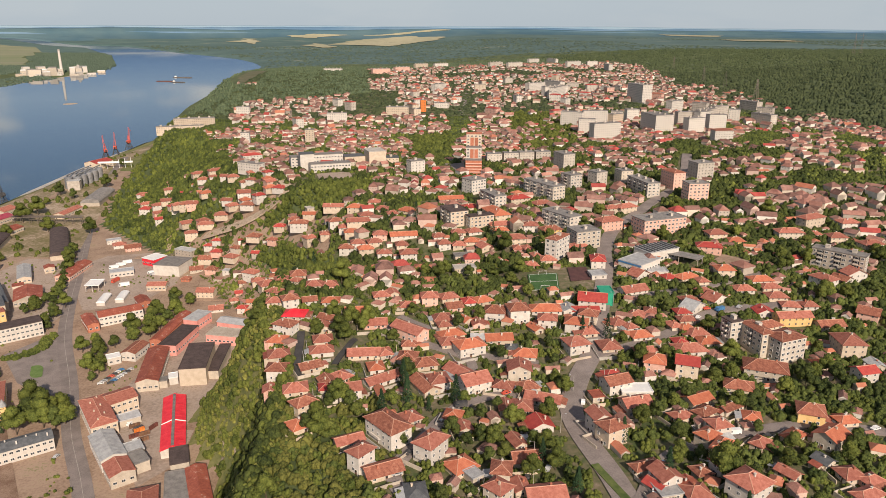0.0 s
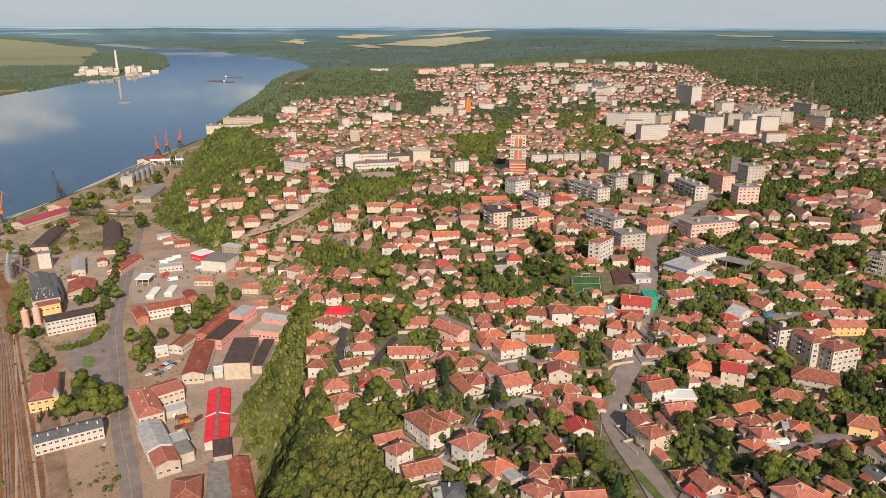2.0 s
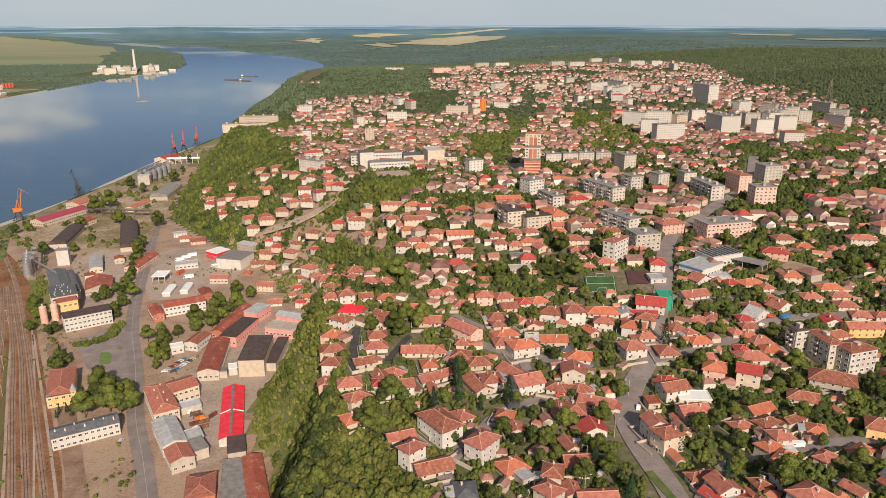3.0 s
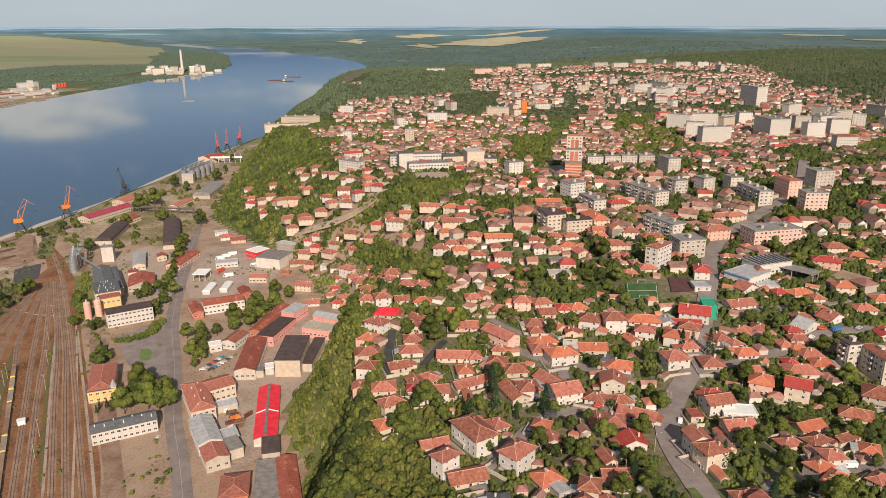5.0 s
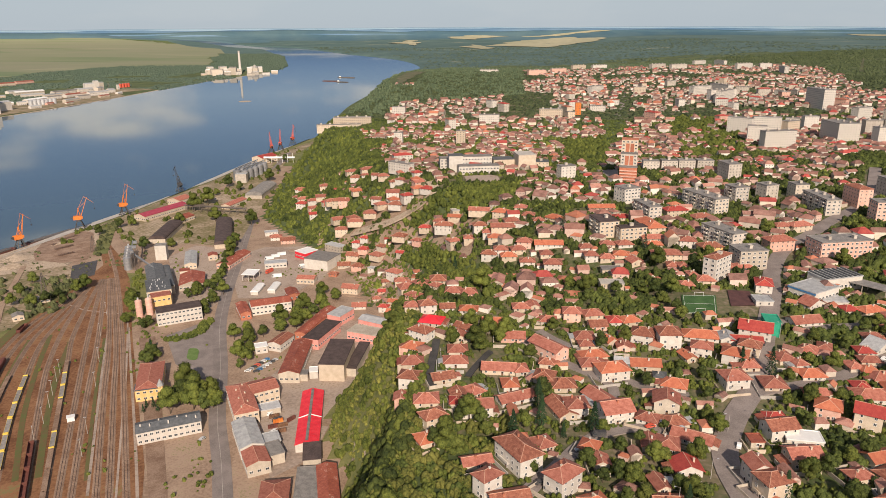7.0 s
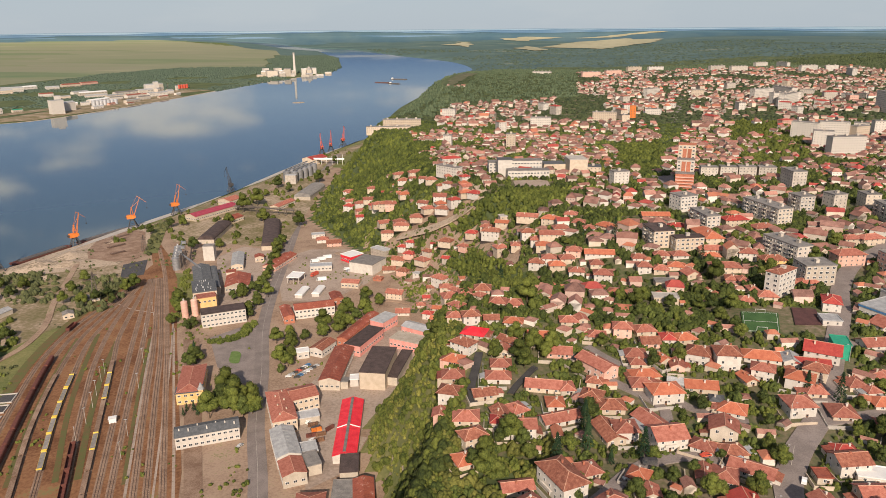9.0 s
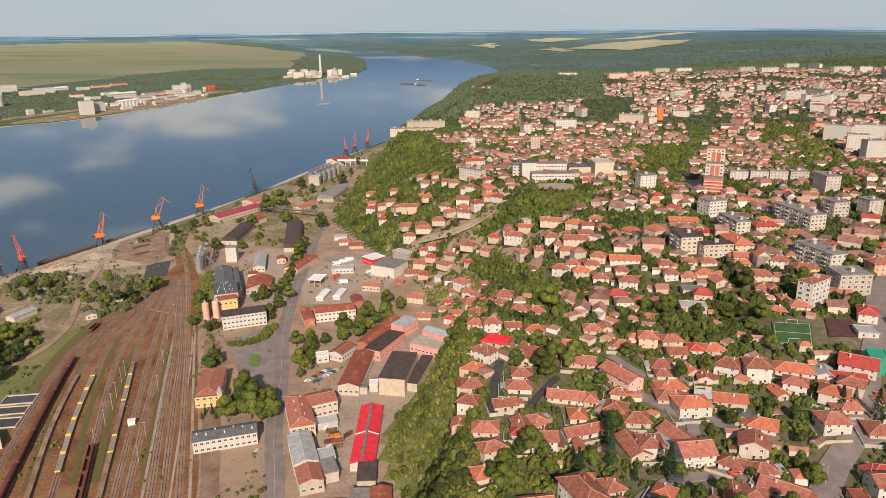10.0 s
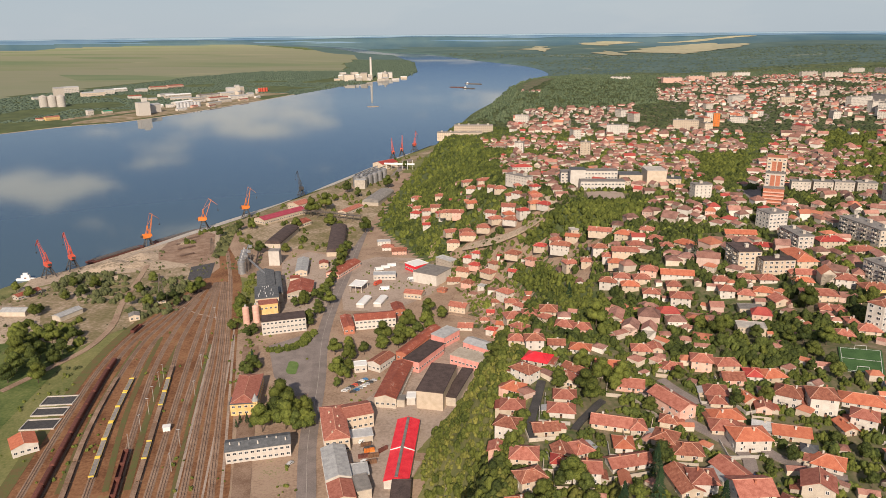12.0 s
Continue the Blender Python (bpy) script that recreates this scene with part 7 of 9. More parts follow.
# steel lift frames and the conveyor from the silos to the mill
for x, y in ((-314, 648), (-319, 662), (-326, 677)):
    root = new("conveyor_tower")
    root.matrix_basis = pose(x, y, 10.2, 0, 0, 26)
    tagged(root, "rusty steel conveyor tower between the mill silos", "conveyor tower", "conveyor towers")
    for u in (-1.2, 1.2):
        for v in (-1.2, 1.2):
            bm = bmesh.new()
            beam(bm, (u, v, -0.3), (u, v, 18), 0.16)
            part("post", bm, STEEL, root)
    for z in (4, 8, 12, 16):
        bm = bmesh.new()
        for a, b in (((-1.2, -1.2), (1.2, -1.2)), ((1.2, -1.2), (1.2, 1.2)), ((1.2, 1.2), (-1.2, 1.2)), ((-1.2, 1.2), (-1.2, -1.2))):
            beam(bm, (*a, z), (*b, z), 0.1), beam(bm, (*a, z), (*b, z - 4), 0.07)
        tagged(part("brace", bm, STEEL, root), kind="stuff")
    bm = bmesh.new()
    box(bm, -1.6, -1.6, 18, 1.6, 1.6, 20.2)
    part("lift_head", bm, DULLZINC, root)
bm = bmesh.new()
beam(bm, (-318, 657, 24), (-279, 622, 22), 0.9)
beam(bm, (-314, 646, 27.5), (-334, 687, 27.5), 0.7)
tagged(part("conveyor", bm, DULLZINC), "grey covered conveyor from the silos to the mill", "conveyor")
for x, y, paint, word in ((-252, 540, WALLS["pink"], "dull pink"), (-246, 545, WALLS["pink"], "pale pink")):
    s = silo(2.6, 14, paint)
    s.matrix_basis = pose(x, y, 10.2)
    tagged(s, f"{word} cement silo beside the yellow mill wing", "silo", "mill tanks")
bm = bmesh.new()
for k in range(9):
    for s in (-2, 2):
        beam(bm, (-40 + 10 * k, s, 0), (-40 + 10 * k, s, 8), 0.3)
for zz in (8.0, 9.6):
    for s in (-2, 2):
        beam(bm, (-42, s, zz), (42, s, zz), 0.35)
box(bm, -42, -2.2, 7.8, 42, 2.2, 8.0)
tagged(part("conveyor_gantry", bm, STEEL), "grey steel conveyor gantry across the port yard", "gantry").matrix_basis = pose(-322, 862, 10.2, 0, 0, -8)
bm = bmesh.new()
for k in range(6):
    beam(bm, (-20 + 9 * k, 0, 0), (-20 + 9 * k, 0, 10 + 1.5 * k), 0.35)
box(bm, -24, -1.4, 9, 28, 1.4, 11.5)
tagged(part("conveyor_gantry", bm, WHITEPAINT), "white covered conveyor leading from silos to the quay", "gantry").matrix_basis = pose(-350, 1195, 9.5, 0, 0, 5)

# moored barges, boats and sand heaps
def barge(length, width, paint, label, x, y, turn, house_at=None):
    root = new("barge")
    tagged(root, label, "barge", "river craft")
    root.matrix_basis = pose(*far(x, y, 0), 0, 0, turn)
    bm = bmesh.new()
    L, W = length / 2, width / 2
    plan = [(-L, -W * 0.8), (-L + 3, -W), (L - 5, -W), (L, -W * 0.35), (L, W * 0.35), (L - 5, W), (-L + 3, W), (-L, W * 0.8)]
    a, b = [bm.verts.new((p[0] * 0.97, p[1] * 0.94, -0.8)) for p in plan], [bm.verts.new((*p, 1.9)) for p in plan]
    n = len(plan)
    for i in range(n):
        bm.faces.new((a[i], a[(i + 1) % n], b[(i + 1) % n], b[i]))
    bm.faces.new(b)
    part("hull", bm, paint, root)
    bm = bmesh.new()
    box(bm, -L + 8, -W * 0.75, 1.9, L - 8, W * 0.75, 2.9)
    part("hatch_cover", bm, STEEL if paint is not WHITEPAINT else WAGONRED, root)
    if house_at is not None:
        bm = bmesh.new()
        box(bm, house_at - 4, -W * 0.6, 1.9, house_at + 4, W * 0.6, 5.2)
        box(bm, house_at - 2, -W * 0.4, 5.2, house_at + 2.5, W * 0.4, 7.4)
        part("deckhouse", bm, WHITEPAINT, root, "white deckhouse")


barge(72, 10, WAGONRED, "long rust-red cargo barge moored along the quay", -506, 700, 76)
barge(72, 10, WAGONRED, "rust-red cargo barge moored end to end", -484, 778, 72)
barge(70, 11, WAGONRED, "rust-red barge lying at anchor in midstream", -730, 3064, -8)
barge(60, 10, STEEL, "dark pusher tug with barges in midstream", -669, 3012, -20, -18)
barge(80, 11, STEEL, "grey cargo barge lying in midstream", -707, 3260, -12, -30)
barge(18, 4, WHITEPAINT, "small white and red passenger boat by the bank", -537, 607, 20, 0)


def heap(x, y, r, h, material, label):
    bm = bmesh.new()
    rings = []
    for k in range(6):
        q = k / 5
        rings.append([bm.verts.new((r * (1 - q) * math.cos(a) * (1 + 0.25 * noise.noise((math.cos(a) * 2 + x, math.sin(a) * 2, q))), r * (1 - q) * 0.7 * math.sin(a), h * q ** 0.85 + 0.3 * noise.noise((a, q * 3, x)))) for a in [2 * math.pi * i / 22 for i in range(22)]])
    for a, b in zip(rings, rings[1:]):
        for i in range(22):
            bm.faces.new((a[i], a[(i + 1) % 22], b[(i + 1) % 22], b[i])).smooth = True
    ob = part("sand_heap", bm, material)
    ob.matrix_basis = pose(x, y, ground_z(x, y) - 0.6, 0, 0, rnd.uniform(50, 90))
    tagged(ob, label, "sand heap", "heaps on the quay")


bm = patch([(-524, 600), (-503, 645), (-492, 690), (-480, 735), (-462, 800), (-440, 800), (-398, 735), (-386, 655), (-425, 628), (-470, 600), (-500, 560)], 0.2, 14)
tagged(part("quay_yard", bm, SAND), "sandy storage yard on the river quay", "quay yard", kind="structure")
tagged(part("stock_yard", patch([(-470, 742), (-458, 792), (-428, 772), (-388, 706), (-378, 676), (-394, 662), (-428, 668), (-452, 700)], 0.3, 8), GRAVEL), "dark stained gravel of the port stock yard", "stock yard", kind="structure")
for x, y, turn, w in ((-440, 735, 62, 26), (-424, 712, 60, 20), (-448, 756, 64, 22), (-408, 690, 58, 16)):
    root = new("girder_stack")
    root.matrix_basis = pose(x, y, ground_z(x, y) + 0.3, 0, 0, turn)
    tagged(root, "rusty stack of steel girders in the stock yard", "girders", "girder stacks")
    for k in range(int(w / 2)):
        for z in range(2):
            bm = bmesh.new()
            beam(bm, (-w / 2 + 2 * k + 0.2 * z, -2.4, 0.35 + 0.62 * z), (-w / 2 + 2 * k + 0.2 * z, 2.4, 0.35 + 0.62 * z), 0.3)
            part("girder", bm, RAILS, root)
for x, y, r, h in ((-466, 640, 30, 7), (-455, 676, 26, 6), (-438, 650, 18, 4), (-486, 650, 16, 4), (-430, 610, 14, 3), (-470, 505, 22, 6), (-455, 490, 16, 4), (-440, 735, 15, 3)):
    heap(x, y, r, h, SAND, "heap of pale dredged sand on the quay")
tagged(part("coal_yard", patch([(-381, 655), (-366, 674), (-344, 631), (-360, 618)], 0.25, 6), DARKMETAL), "blackened ground of the coal yard beside the railway", "coal yard", kind="structure")
for x, y, r in ((-369, 656, 8), (-358, 638, 7), (-361, 650, 5)):
    heap(x, y, r, 2.2, DARKMETAL, "low heap of black coal beside the railway")
bm = patch([(-498, 560), (-425, 632), (-386, 655), (-340, 640), (-320, 565), (-342, 505), (-350, 470), (-400, 440), (-470, 470)], 0.05, 10)
tagged(part("quay_ground", bm, PORTGROUND), "bare sandy ground with dry grass behind the quay", "bare ground", kind="structure")
bm = patch([(-480, 500), (-462, 530), (-432, 518), (-412, 496), (-396, 470), (-419, 455), (-452, 468)], 0.12, 8)
tagged(part("quay_yard", bm, SAND), "trampled sand among sheds behind the quay", "quay yard", kind="structure")

# ---- surfaces in the lower town ----
for name, poly, mat, label, up in (
        ("plaza", [(-192, 540), (-214, 506), (-186, 462), (-160, 440), (-148, 452), (-178, 520)], ASPHALT, "worn asphalt square before the station", 0.10),
        ("factory_yard", [(-120, 420), (-112, 462), (-108, 500), (-104, 545), (-62, 548), (-46, 520), (-58, 440), (-62, 360), (-78, 340), (-92, 372)], YARD, "dusty concrete yard between the factory sheds", 0.12),
        ("gravel_yard", [(-205, 620), (-188, 585), (-150, 590), (-128, 640), (-130, 700), (-150, 740), (-214, 730), (-232, 700)], YARD, "pale gravel yard with parked trucks", 0.12),
        ("mill_yard", [(-232, 560), (-205, 545), (-200, 580), (-240, 720), (-290, 730), (-300, 690)], YARD, "concrete yard beside the grain mill", 0.10),
        ("station_platform", [(-132, 318), (-147, 345), (-196, 435), (-232, 500), (-222, 505), (-186, 440), (-138, 348), (-122, 318)], GRAVEL, "dusty station platform along the tracks", 0.20),
        ("waste_ground", [(-118, 300), (-131, 330), (-138, 351), (-127, 362), (-113, 371), (-110, 352), (-99, 326), (-93, 300)], DIRT, "bare waste ground with dry weeds", 0.08),
        ("turf_oval", [(-180.2 + 3.6 * math.copysign(abs(math.cos(a)) ** 0.5, math.cos(a)) + 4.4 * math.sin(a), 477.3 + 1.3 * math.cos(a) - 9.2 * math.copysign(abs(math.sin(a)) ** 0.7, math.sin(a))) for a in [k * math.pi / 14 for k in range(28)]], LAWN, "trimmed green oval in the square", 0.4),
        ("meadow", [(-300, 330), (-332, 420), (-350, 470), (-420, 470), (-420, 330)], MEADOW, "green meadow beside the railway", 0.1),
        ("playing_field", [(136, 402.5), (153.5, 402), (158, 425), (139.5, 426)], TURF, "green artificial-turf playing field with white lines", 0.7),
        ("ball_court", [(163, 412), (177, 413), (178.5, 432.5), (166.5, 433)], MAROON, "dark maroon ball court beside the playing field", 0.7),
        ("bare_scar", [(-51, 373), (-40, 362), (-33, 357), (-27, 345), (-35, 348), (-44, 356)], SAND, "bare sandy scar on the grassy bluff", 0.35),
        ("bare_scar", [(-38, 338), (-28, 336), (-25, 316), (-31, 314), (-35, 326)], SAND, "bare sandy scar low on the bluff", 0.35),
        ("tower_square", [(128, 722), (143, 722), (150, 780), (128, 780)], ASPHALT, "asphalt square beside the tall tower", 0.5),
        ("market_lot", [(264, 436), (277, 447), (290, 431), (272, 417)], DIRT, "bare brown parking lot beside the market", 0.5),
        ("school_yard", [(-4.5, 719), (27, 726), (32, 695), (0, 694)], YARD, "pale sports yard below the school", 0.6)):
    tagged(part(name, patch(poly, up, 6), mat), label, name.replace("_", " "), kind="structure")

LANES = []
for points, width, label in (([(-349, 398), (-345, 431), (-342, 466), (-348, 494), (-358, 517), (-378, 550), (-404, 603), (-427, 649)], 5, "dirt track between the bushes by the river"),
                             ([(-185, 722), (-160, 715), (-128, 722), (-118, 700)], 6, "dusty lane to the hillside houses"),
                             ([(60, 215), (48, 245), (62, 270), (78, 292), (100, 300), (120, 290)], 6, "narrow lane between gardens"),
                             ([(78, 292), (90, 330), (66, 352), (48, 372)], 5, "narrow lane between garden walls"),
                             ([(150, 330), (190, 345), (235, 370), (290, 375)], 6, "side street between houses"),
                             ([(130, 216), (160, 250), (215, 262), (260, 250)], 6, "side street between houses"),
                             ([(-109, 632), (-111, 661), (-104, 678), (-95, 683)], 4, "dusty lane through the hillside houses"),
                             ([(-105, 575), (-103, 600), (-60, 593), (-63, 612), (-71, 637), (-79, 653)], 4, "dusty lane through the valley houses"),
                             ([(-157, 734), (-157, 746), (-162, 762), (-152, 760), (-142, 751)], 5, "dusty track up the grassy slope"),
                             ([(-210, 833), (-225, 868), (-242, 915), (-244, 937)], 5, "dusty lane beside the hillside houses"),
                             ([(58, 380), (65, 372), (75, 363), (85, 354), (94, 340), (108, 330), (123, 327)], 4.5, "pale lane between garden walls and houses"),
                             ([(176, 400), (200, 392), (250, 402), (310, 420)], 6, "paved street by the market")):
    LANES.append(points)
    tagged(part("road", strip(points, width, 0.5), DIRT if "dirt" in label or "dusty" in label else ASPHALT), label, "road", kind="structure")
LANES.append([(6, 367), (6, 359), (6, 349), (6, 337), (9, 323)])
tagged(part("road", strip([(6, 367), (6, 359), (6, 349), (6, 337), (9, 323)], 3.8, 0.9), NEWASPHALT), "freshly laid black asphalt lane between houses", "road", kind="structure")
LANES.append([(34, 358), (32, 355), (26, 341), (24, 334)])
tagged(part("road", strip(LANES[-1], 3.0, 0.9), NEWASPHALT), "short black asphalt lane between garden walls", "road", kind="structure")
for points, width in (([(-198, 330), (-231, 388), (-258, 440), (-280, 490)], 3.6), ([(-208, 326), (-246, 388), (-276, 445), (-302, 500)], 3.2), ([(-230, 318), (-264, 380), (-292, 440), (-312, 490)], 3.0), ([(-252, 300), (-288, 375), (-320, 450), (-338, 520), (-346, 600)], 7.0), ([(-172, 330), (-215, 412), (-258, 498)], 2.0)):
    tagged(part("weed_strip", strip(points, width, 0.22), WEED), "strip of weeds and grass between railway tracks", "weeds", kind="structure")

for points, width in (([(-128, 300), (-162, 362), (-206, 440), (-250, 518)], 1.6), ([(-140, 300), (-176, 372), (-216, 452), (-256, 528)], 1.2), ([(-164, 318), (-198, 384), (-236, 458), (-272, 530)], 1.5), ([(-238, 560), (-262, 545), (-300, 548), (-326, 560)], 1.2)):
    tagged(part("ballast_strip", strip(points, width, 0.24), YARD), "strip of pale fresh gravel between railway tracks", "gravel", kind="structure")

tagged(part("verge", strip([(124.5, 244.3), (125.9, 238.0), (127.6, 230.6), (129.6, 221.8)], 3.2, 0.75), MEADOW), "narrow green verge beside the hill street", "verge", kind="structure")

# ---- trees ----
def tree(seed, height, spread, leaf, lobes=9, sprays=1000, size=0.34):
    """A tapered trunk with limbs and a crown of leafy lobes with loose sprays round them."""
    r = random.Random(seed)
    root = new("tree")
    bm = bmesh.new()
    beam(bm, (0, 0, -0.8), (0.1, 0, height * 0.5), 0.28, 0, 0.15, 7)
    tips = []
    for k in range(lobes):
        a = k * 2.4 + r.uniform(-0.4, 0.4)
        out, up = spread * (r.uniform(0.35, 0.66) if k < lobes - 2 else r.uniform(0.0, 0.25)), height * (r.uniform(0.38, 0.72) if k < lobes - 2 else r.uniform(0.74, 0.84))
        tips.append(Vector((math.cos(a) * out, math.sin(a) * out, up)))
        if k < 6:
            beam(bm, (0.05, 0, height * r.uniform(0.24, 0.40)), tips[-1], 0.12, 0, 0.05, 5)
    part("trunk", bm, BARK, root)
    pts, faces, spots = [], [], []
    for c in tips:
        cr = spread * r.uniform(0.34, 0.48)
        bm = bmesh.new()
        bmesh.ops.create_icosphere(bm, subdivisions=2, radius=1.0)
        k = len(pts)
        for v in bm.verts:
            q = v.co.normalized()
            w = cr * (1 + 0.30 * noise.noise(q * 1.7 + c) + 0.16 * noise.noise(q * 4.0 + c))
            pts.append((c.x + q.x * w, c.y + q.y * w, c.z + q.z * w * 0.86))
        faces += [tuple(k + v.index for v in f.verts) for f in bm.faces]
        bm.free()
        spots.append((c, cr))
    for i in range(sprays):
        c, cr = spots[i % len(spots)]
        u, v = r.uniform(-0.6, 1), r.uniform(0, 6.283)
        w = math.sqrt(1 - u * u)
        nrm = Vector((w * math.cos(v), w * math.sin(v), u))
        spray(pts, faces, r, c + Vector((nrm.x, nrm.y, nrm.z * 0.86)) * cr * r.uniform(0.98, 1.28), nrm, size * r.uniform(0.6, 1.3))
    me = bpy.data.meshes.new("crown")
    me.from_pydata(pts, [], faces)
    me.polygons.foreach_set("use_smooth", np.full(len(faces), True))
    me.materials.append(leaf)
    part("crown", me, None, root)
    return root


def conifer(seed, height, spread):
    r = random.Random(seed)
    root = new("conifer")
    bm = bmesh.new()
    beam(bm, (0, 0, -0.8), (0, 0, height * 0.96), 0.24, 0, 0.04, 7)
    part("trunk", bm, BARK, root)
    bm = bmesh.new()
    for k in range(420):
        q = r.random() ** 0.75
        z = height * (0.1 + 0.9 * q)
        rad = spread * (1 - q) * r.uniform(0.55, 1.0) + 0.1
        a = r.uniform(0, 6.283)
        p = Vector((math.cos(a) * rad, math.sin(a) * rad, z - rad * 0.25))
        out = Vector((math.cos(a), math.sin(a), -0.45)).normalized()
        side = Vector((-math.sin(a), math.cos(a), r.uniform(-0.3, 0.3)))
        s = 0.55 * r.uniform(0.7, 1.3)
        quad(bm, [p - out * s, p + side * s * 0.5, p + out * s, p - side * s * 0.5])
    part("crown", bm, NEEDLES, root)
    return root


TREES = []
for k, (hh, sp, lf, word) in enumerate(((9, 4.2, 0, "broad green"), (11, 4.6, 1, "dark green"), (7, 3.2, 2, "light green"), (12, 5.0, 0, "tall broad"), (6, 2.8, 1, "small dark"), (8, 3.8, 2, "pale green"))):
    t = tree(40 + k, hh, sp, LEAVES[lf])
    tagged(t, f"{word} leafy tree growing between houses and gardens", "tree", "garden trees")
    TREES.append((t, sp))
for k in range(2):
    t = conifer(60 + k, 11 + 3 * k, 2.8 + 0.5 * k)
    tagged(t, "dark green conifer standing in a garden", "tree", "garden conifers")
    TREES.append((t, 2.4))
USED = set()


def put_tree(k, x, y, s=1.0, lift=0.0):
    m = pose(x, y, ground_z(x, y) + lift, 0, 0, rnd.uniform(0, 360)) @ Matrix.Diagonal((s, s, s * rnd.uniform(0.9, 1.12), 1))
    if k in USED:
        copy_thing(TREES[k][0], m)
    else:
        USED.add(k)
        TREES[k][0].matrix_basis = m
    take(x, y, TREES[k][1] * s * 0.75)


def line_distance(points, x, y):
    best = 1e9
    for (ax, ay), (bx, by) in zip(points, points[1:]):
        u = max(0, min(1, ((x - ax) * (bx - ax) + (y - ay) * (by - ay)) / ((bx - ax) ** 2 + (by - ay) ** 2)))
        best = min(best, math.hypot(x - ax - u * (bx - ax), y - ay - u * (by - ay)))
    return best


def seen(x, y, margin=0.0):
    """Inside the wedge of land that the walk looks over."""
    a = math.atan2(x - 42, y - 20)
    return -0.90 - margin < a < 0.72 + margin


# trees that stand out: the station garden, the road row, the bank of the ravine
for k, x, y, s in ((1, -205, 470, 0.9), (6, -211, 478, 0.9), (1, -202, 458, 0.9), (0, -138, 470, 1.07), (5, -141, 484, 1.15), (0, -146, 497, 1.15), (1, -140, 510, 1.07), (0, -130, 520, 1.23), (3, -120, 527, 1.15), (0, -124, 545, 1.31), (1, -113, 552, 1.15), (3, -124, 562, 1.23), (0, -112, 572, 1.23), (0, -104, 588, 1.07), (1, -116, 586, 1.15), (3, -134, 534, 1.15), (0, -116, 540, 1.23), (1, -128, 574, 1.07), (0, -106, 562, 1.07), (3, -118, 598, 0.98),
                   (0, -205, 556, 1.0), (1, -200, 548, 0.8), (0, -226, 590, 1.2), (1, -222, 602, 1.0), (0, -262, 548, 1.1), (2, -272, 560, 1.2), (5, -278, 575, 1.1), (0, -256, 525, 0.9)):
    put_tree(k, x, y, s)
for u in range(13):
    y = 570 + 14 * u
    put_tree(rnd.choice((0, 1, 3)), table([(b, a) for a, b in MAIN_ROAD], y) - 11 + rnd.uniform(-2, 2), y, rnd.uniform(0.75, 1.05))
for k, x, y, s in ((7, 78, 296, 1.0), (7, 148, 232, 1.0), (6, 150, 236, 0.9), (3, 170, 232, 1.1), (6, 57, 300, 1.2), (7, 163, 345, 1.0), (6, 152, 352, 1.0), (7, 56, 312, 1.0), (7, 141, 259, 0.9)):
    put_tree(k, x, y, s)
# large trees by the street, in the gardens and the station park
for x, y, s in ((77, 431, 1.2), (85, 427, 1.1), (125, 430, 1.2), (127, 415, 1.3), (135, 429, 1.2), (132, 404, 1.0), (123, 399, 0.9), (88, 363, 1.1), (131, 341, 1.1), (123, 348, 0.9), (105, 333, 0.9), (65, 380, 0.9), (76, 378, 0.8), (53, 355, 1.1), (130, 324, 1.0), (118, 427, 0.9), (223, 390, 1.1), (232, 396, 1.2), (232, 387, 1.0), (193, 377, 1.0), (206, 371, 1.0), (194, 354, 1.1), (310, 436, 1.3), (306, 420, 1.1), (323, 425, 1.2), (293, 387, 1.0), (170, 342, 0.9), (220, 350, 1.0), (188, 329, 0.9), (219, 323, 1.1), (223, 344, 0.8), (82, 297, 1.0)):
    put_tree(rnd.choice((0, 1, 1, 3, 3, 5)), x, y, s * rnd.uniform(0.62, 0.8))
for x, y, s in ((73, 270, 1.2), (78, 262, 1.1), (84, 264, 1.2), (89, 261, 1.3), (92, 254, 1.2), (85, 251, 1.0), (87, 282, 1.0), (99, 276, 1.0), (115, 278, 0.9), (108, 254, 1.0), (109, 243, 1.0), (52, 265, 1.0), (64, 227, 0.9), (95, 288, 0.9), (126, 306, 1.1), (128, 299, 1.0), (181, 287, 1.2), (173, 284, 1.0), (162, 276, 1.1), (164, 258, 1.2), (160, 248, 1.1), (156, 242, 0.9), (200, 279, 1.0), (203, 277, 0.9), (192, 278, 0.9), (228, 289, 1.2), (241, 294, 1.3), (166, 307, 0.9), (201, 302, 1.1), (210, 305, 1.1), (198, 259, 0.8)):
    put_tree(rnd.choice((0, 1, 1, 3, 3, 5)), x, y, s * rnd.uniform(0.62, 0.8))
for x, y in ((249, 300), (257, 303), (255, 293), (206, 246), (222, 236), (228, 241), (18, 289), (23, 297), (27, 299), (32, 296), (35, 289), (19, 276), (23, 275), (14, 281), (38, 367), (41, 373), (32, 373), (26, 363), (23, 380), (14, 364), (104, 258), (99, 240)):
    put_tree(rnd.choice((0, 1, 1, 3, 3, 5)), x, y, rnd.uniform(0.7, 0.95))
for x, y in ((-160, 424), (-149, 413), (-140, 403), (-136, 407), (-157, 411), (-147, 404), (-143, 421), (-159, 398)):
    put_tree(rnd.choice((0, 1, 3, 3)), x, y, rnd.uniform(1.2, 1.6))
for x, y in ((-172, 410), (-173, 405), (-177, 404), (-176, 398), (-168, 400)):
    put_tree(6, x, y, rnd.uniform(0.5, 0.7))
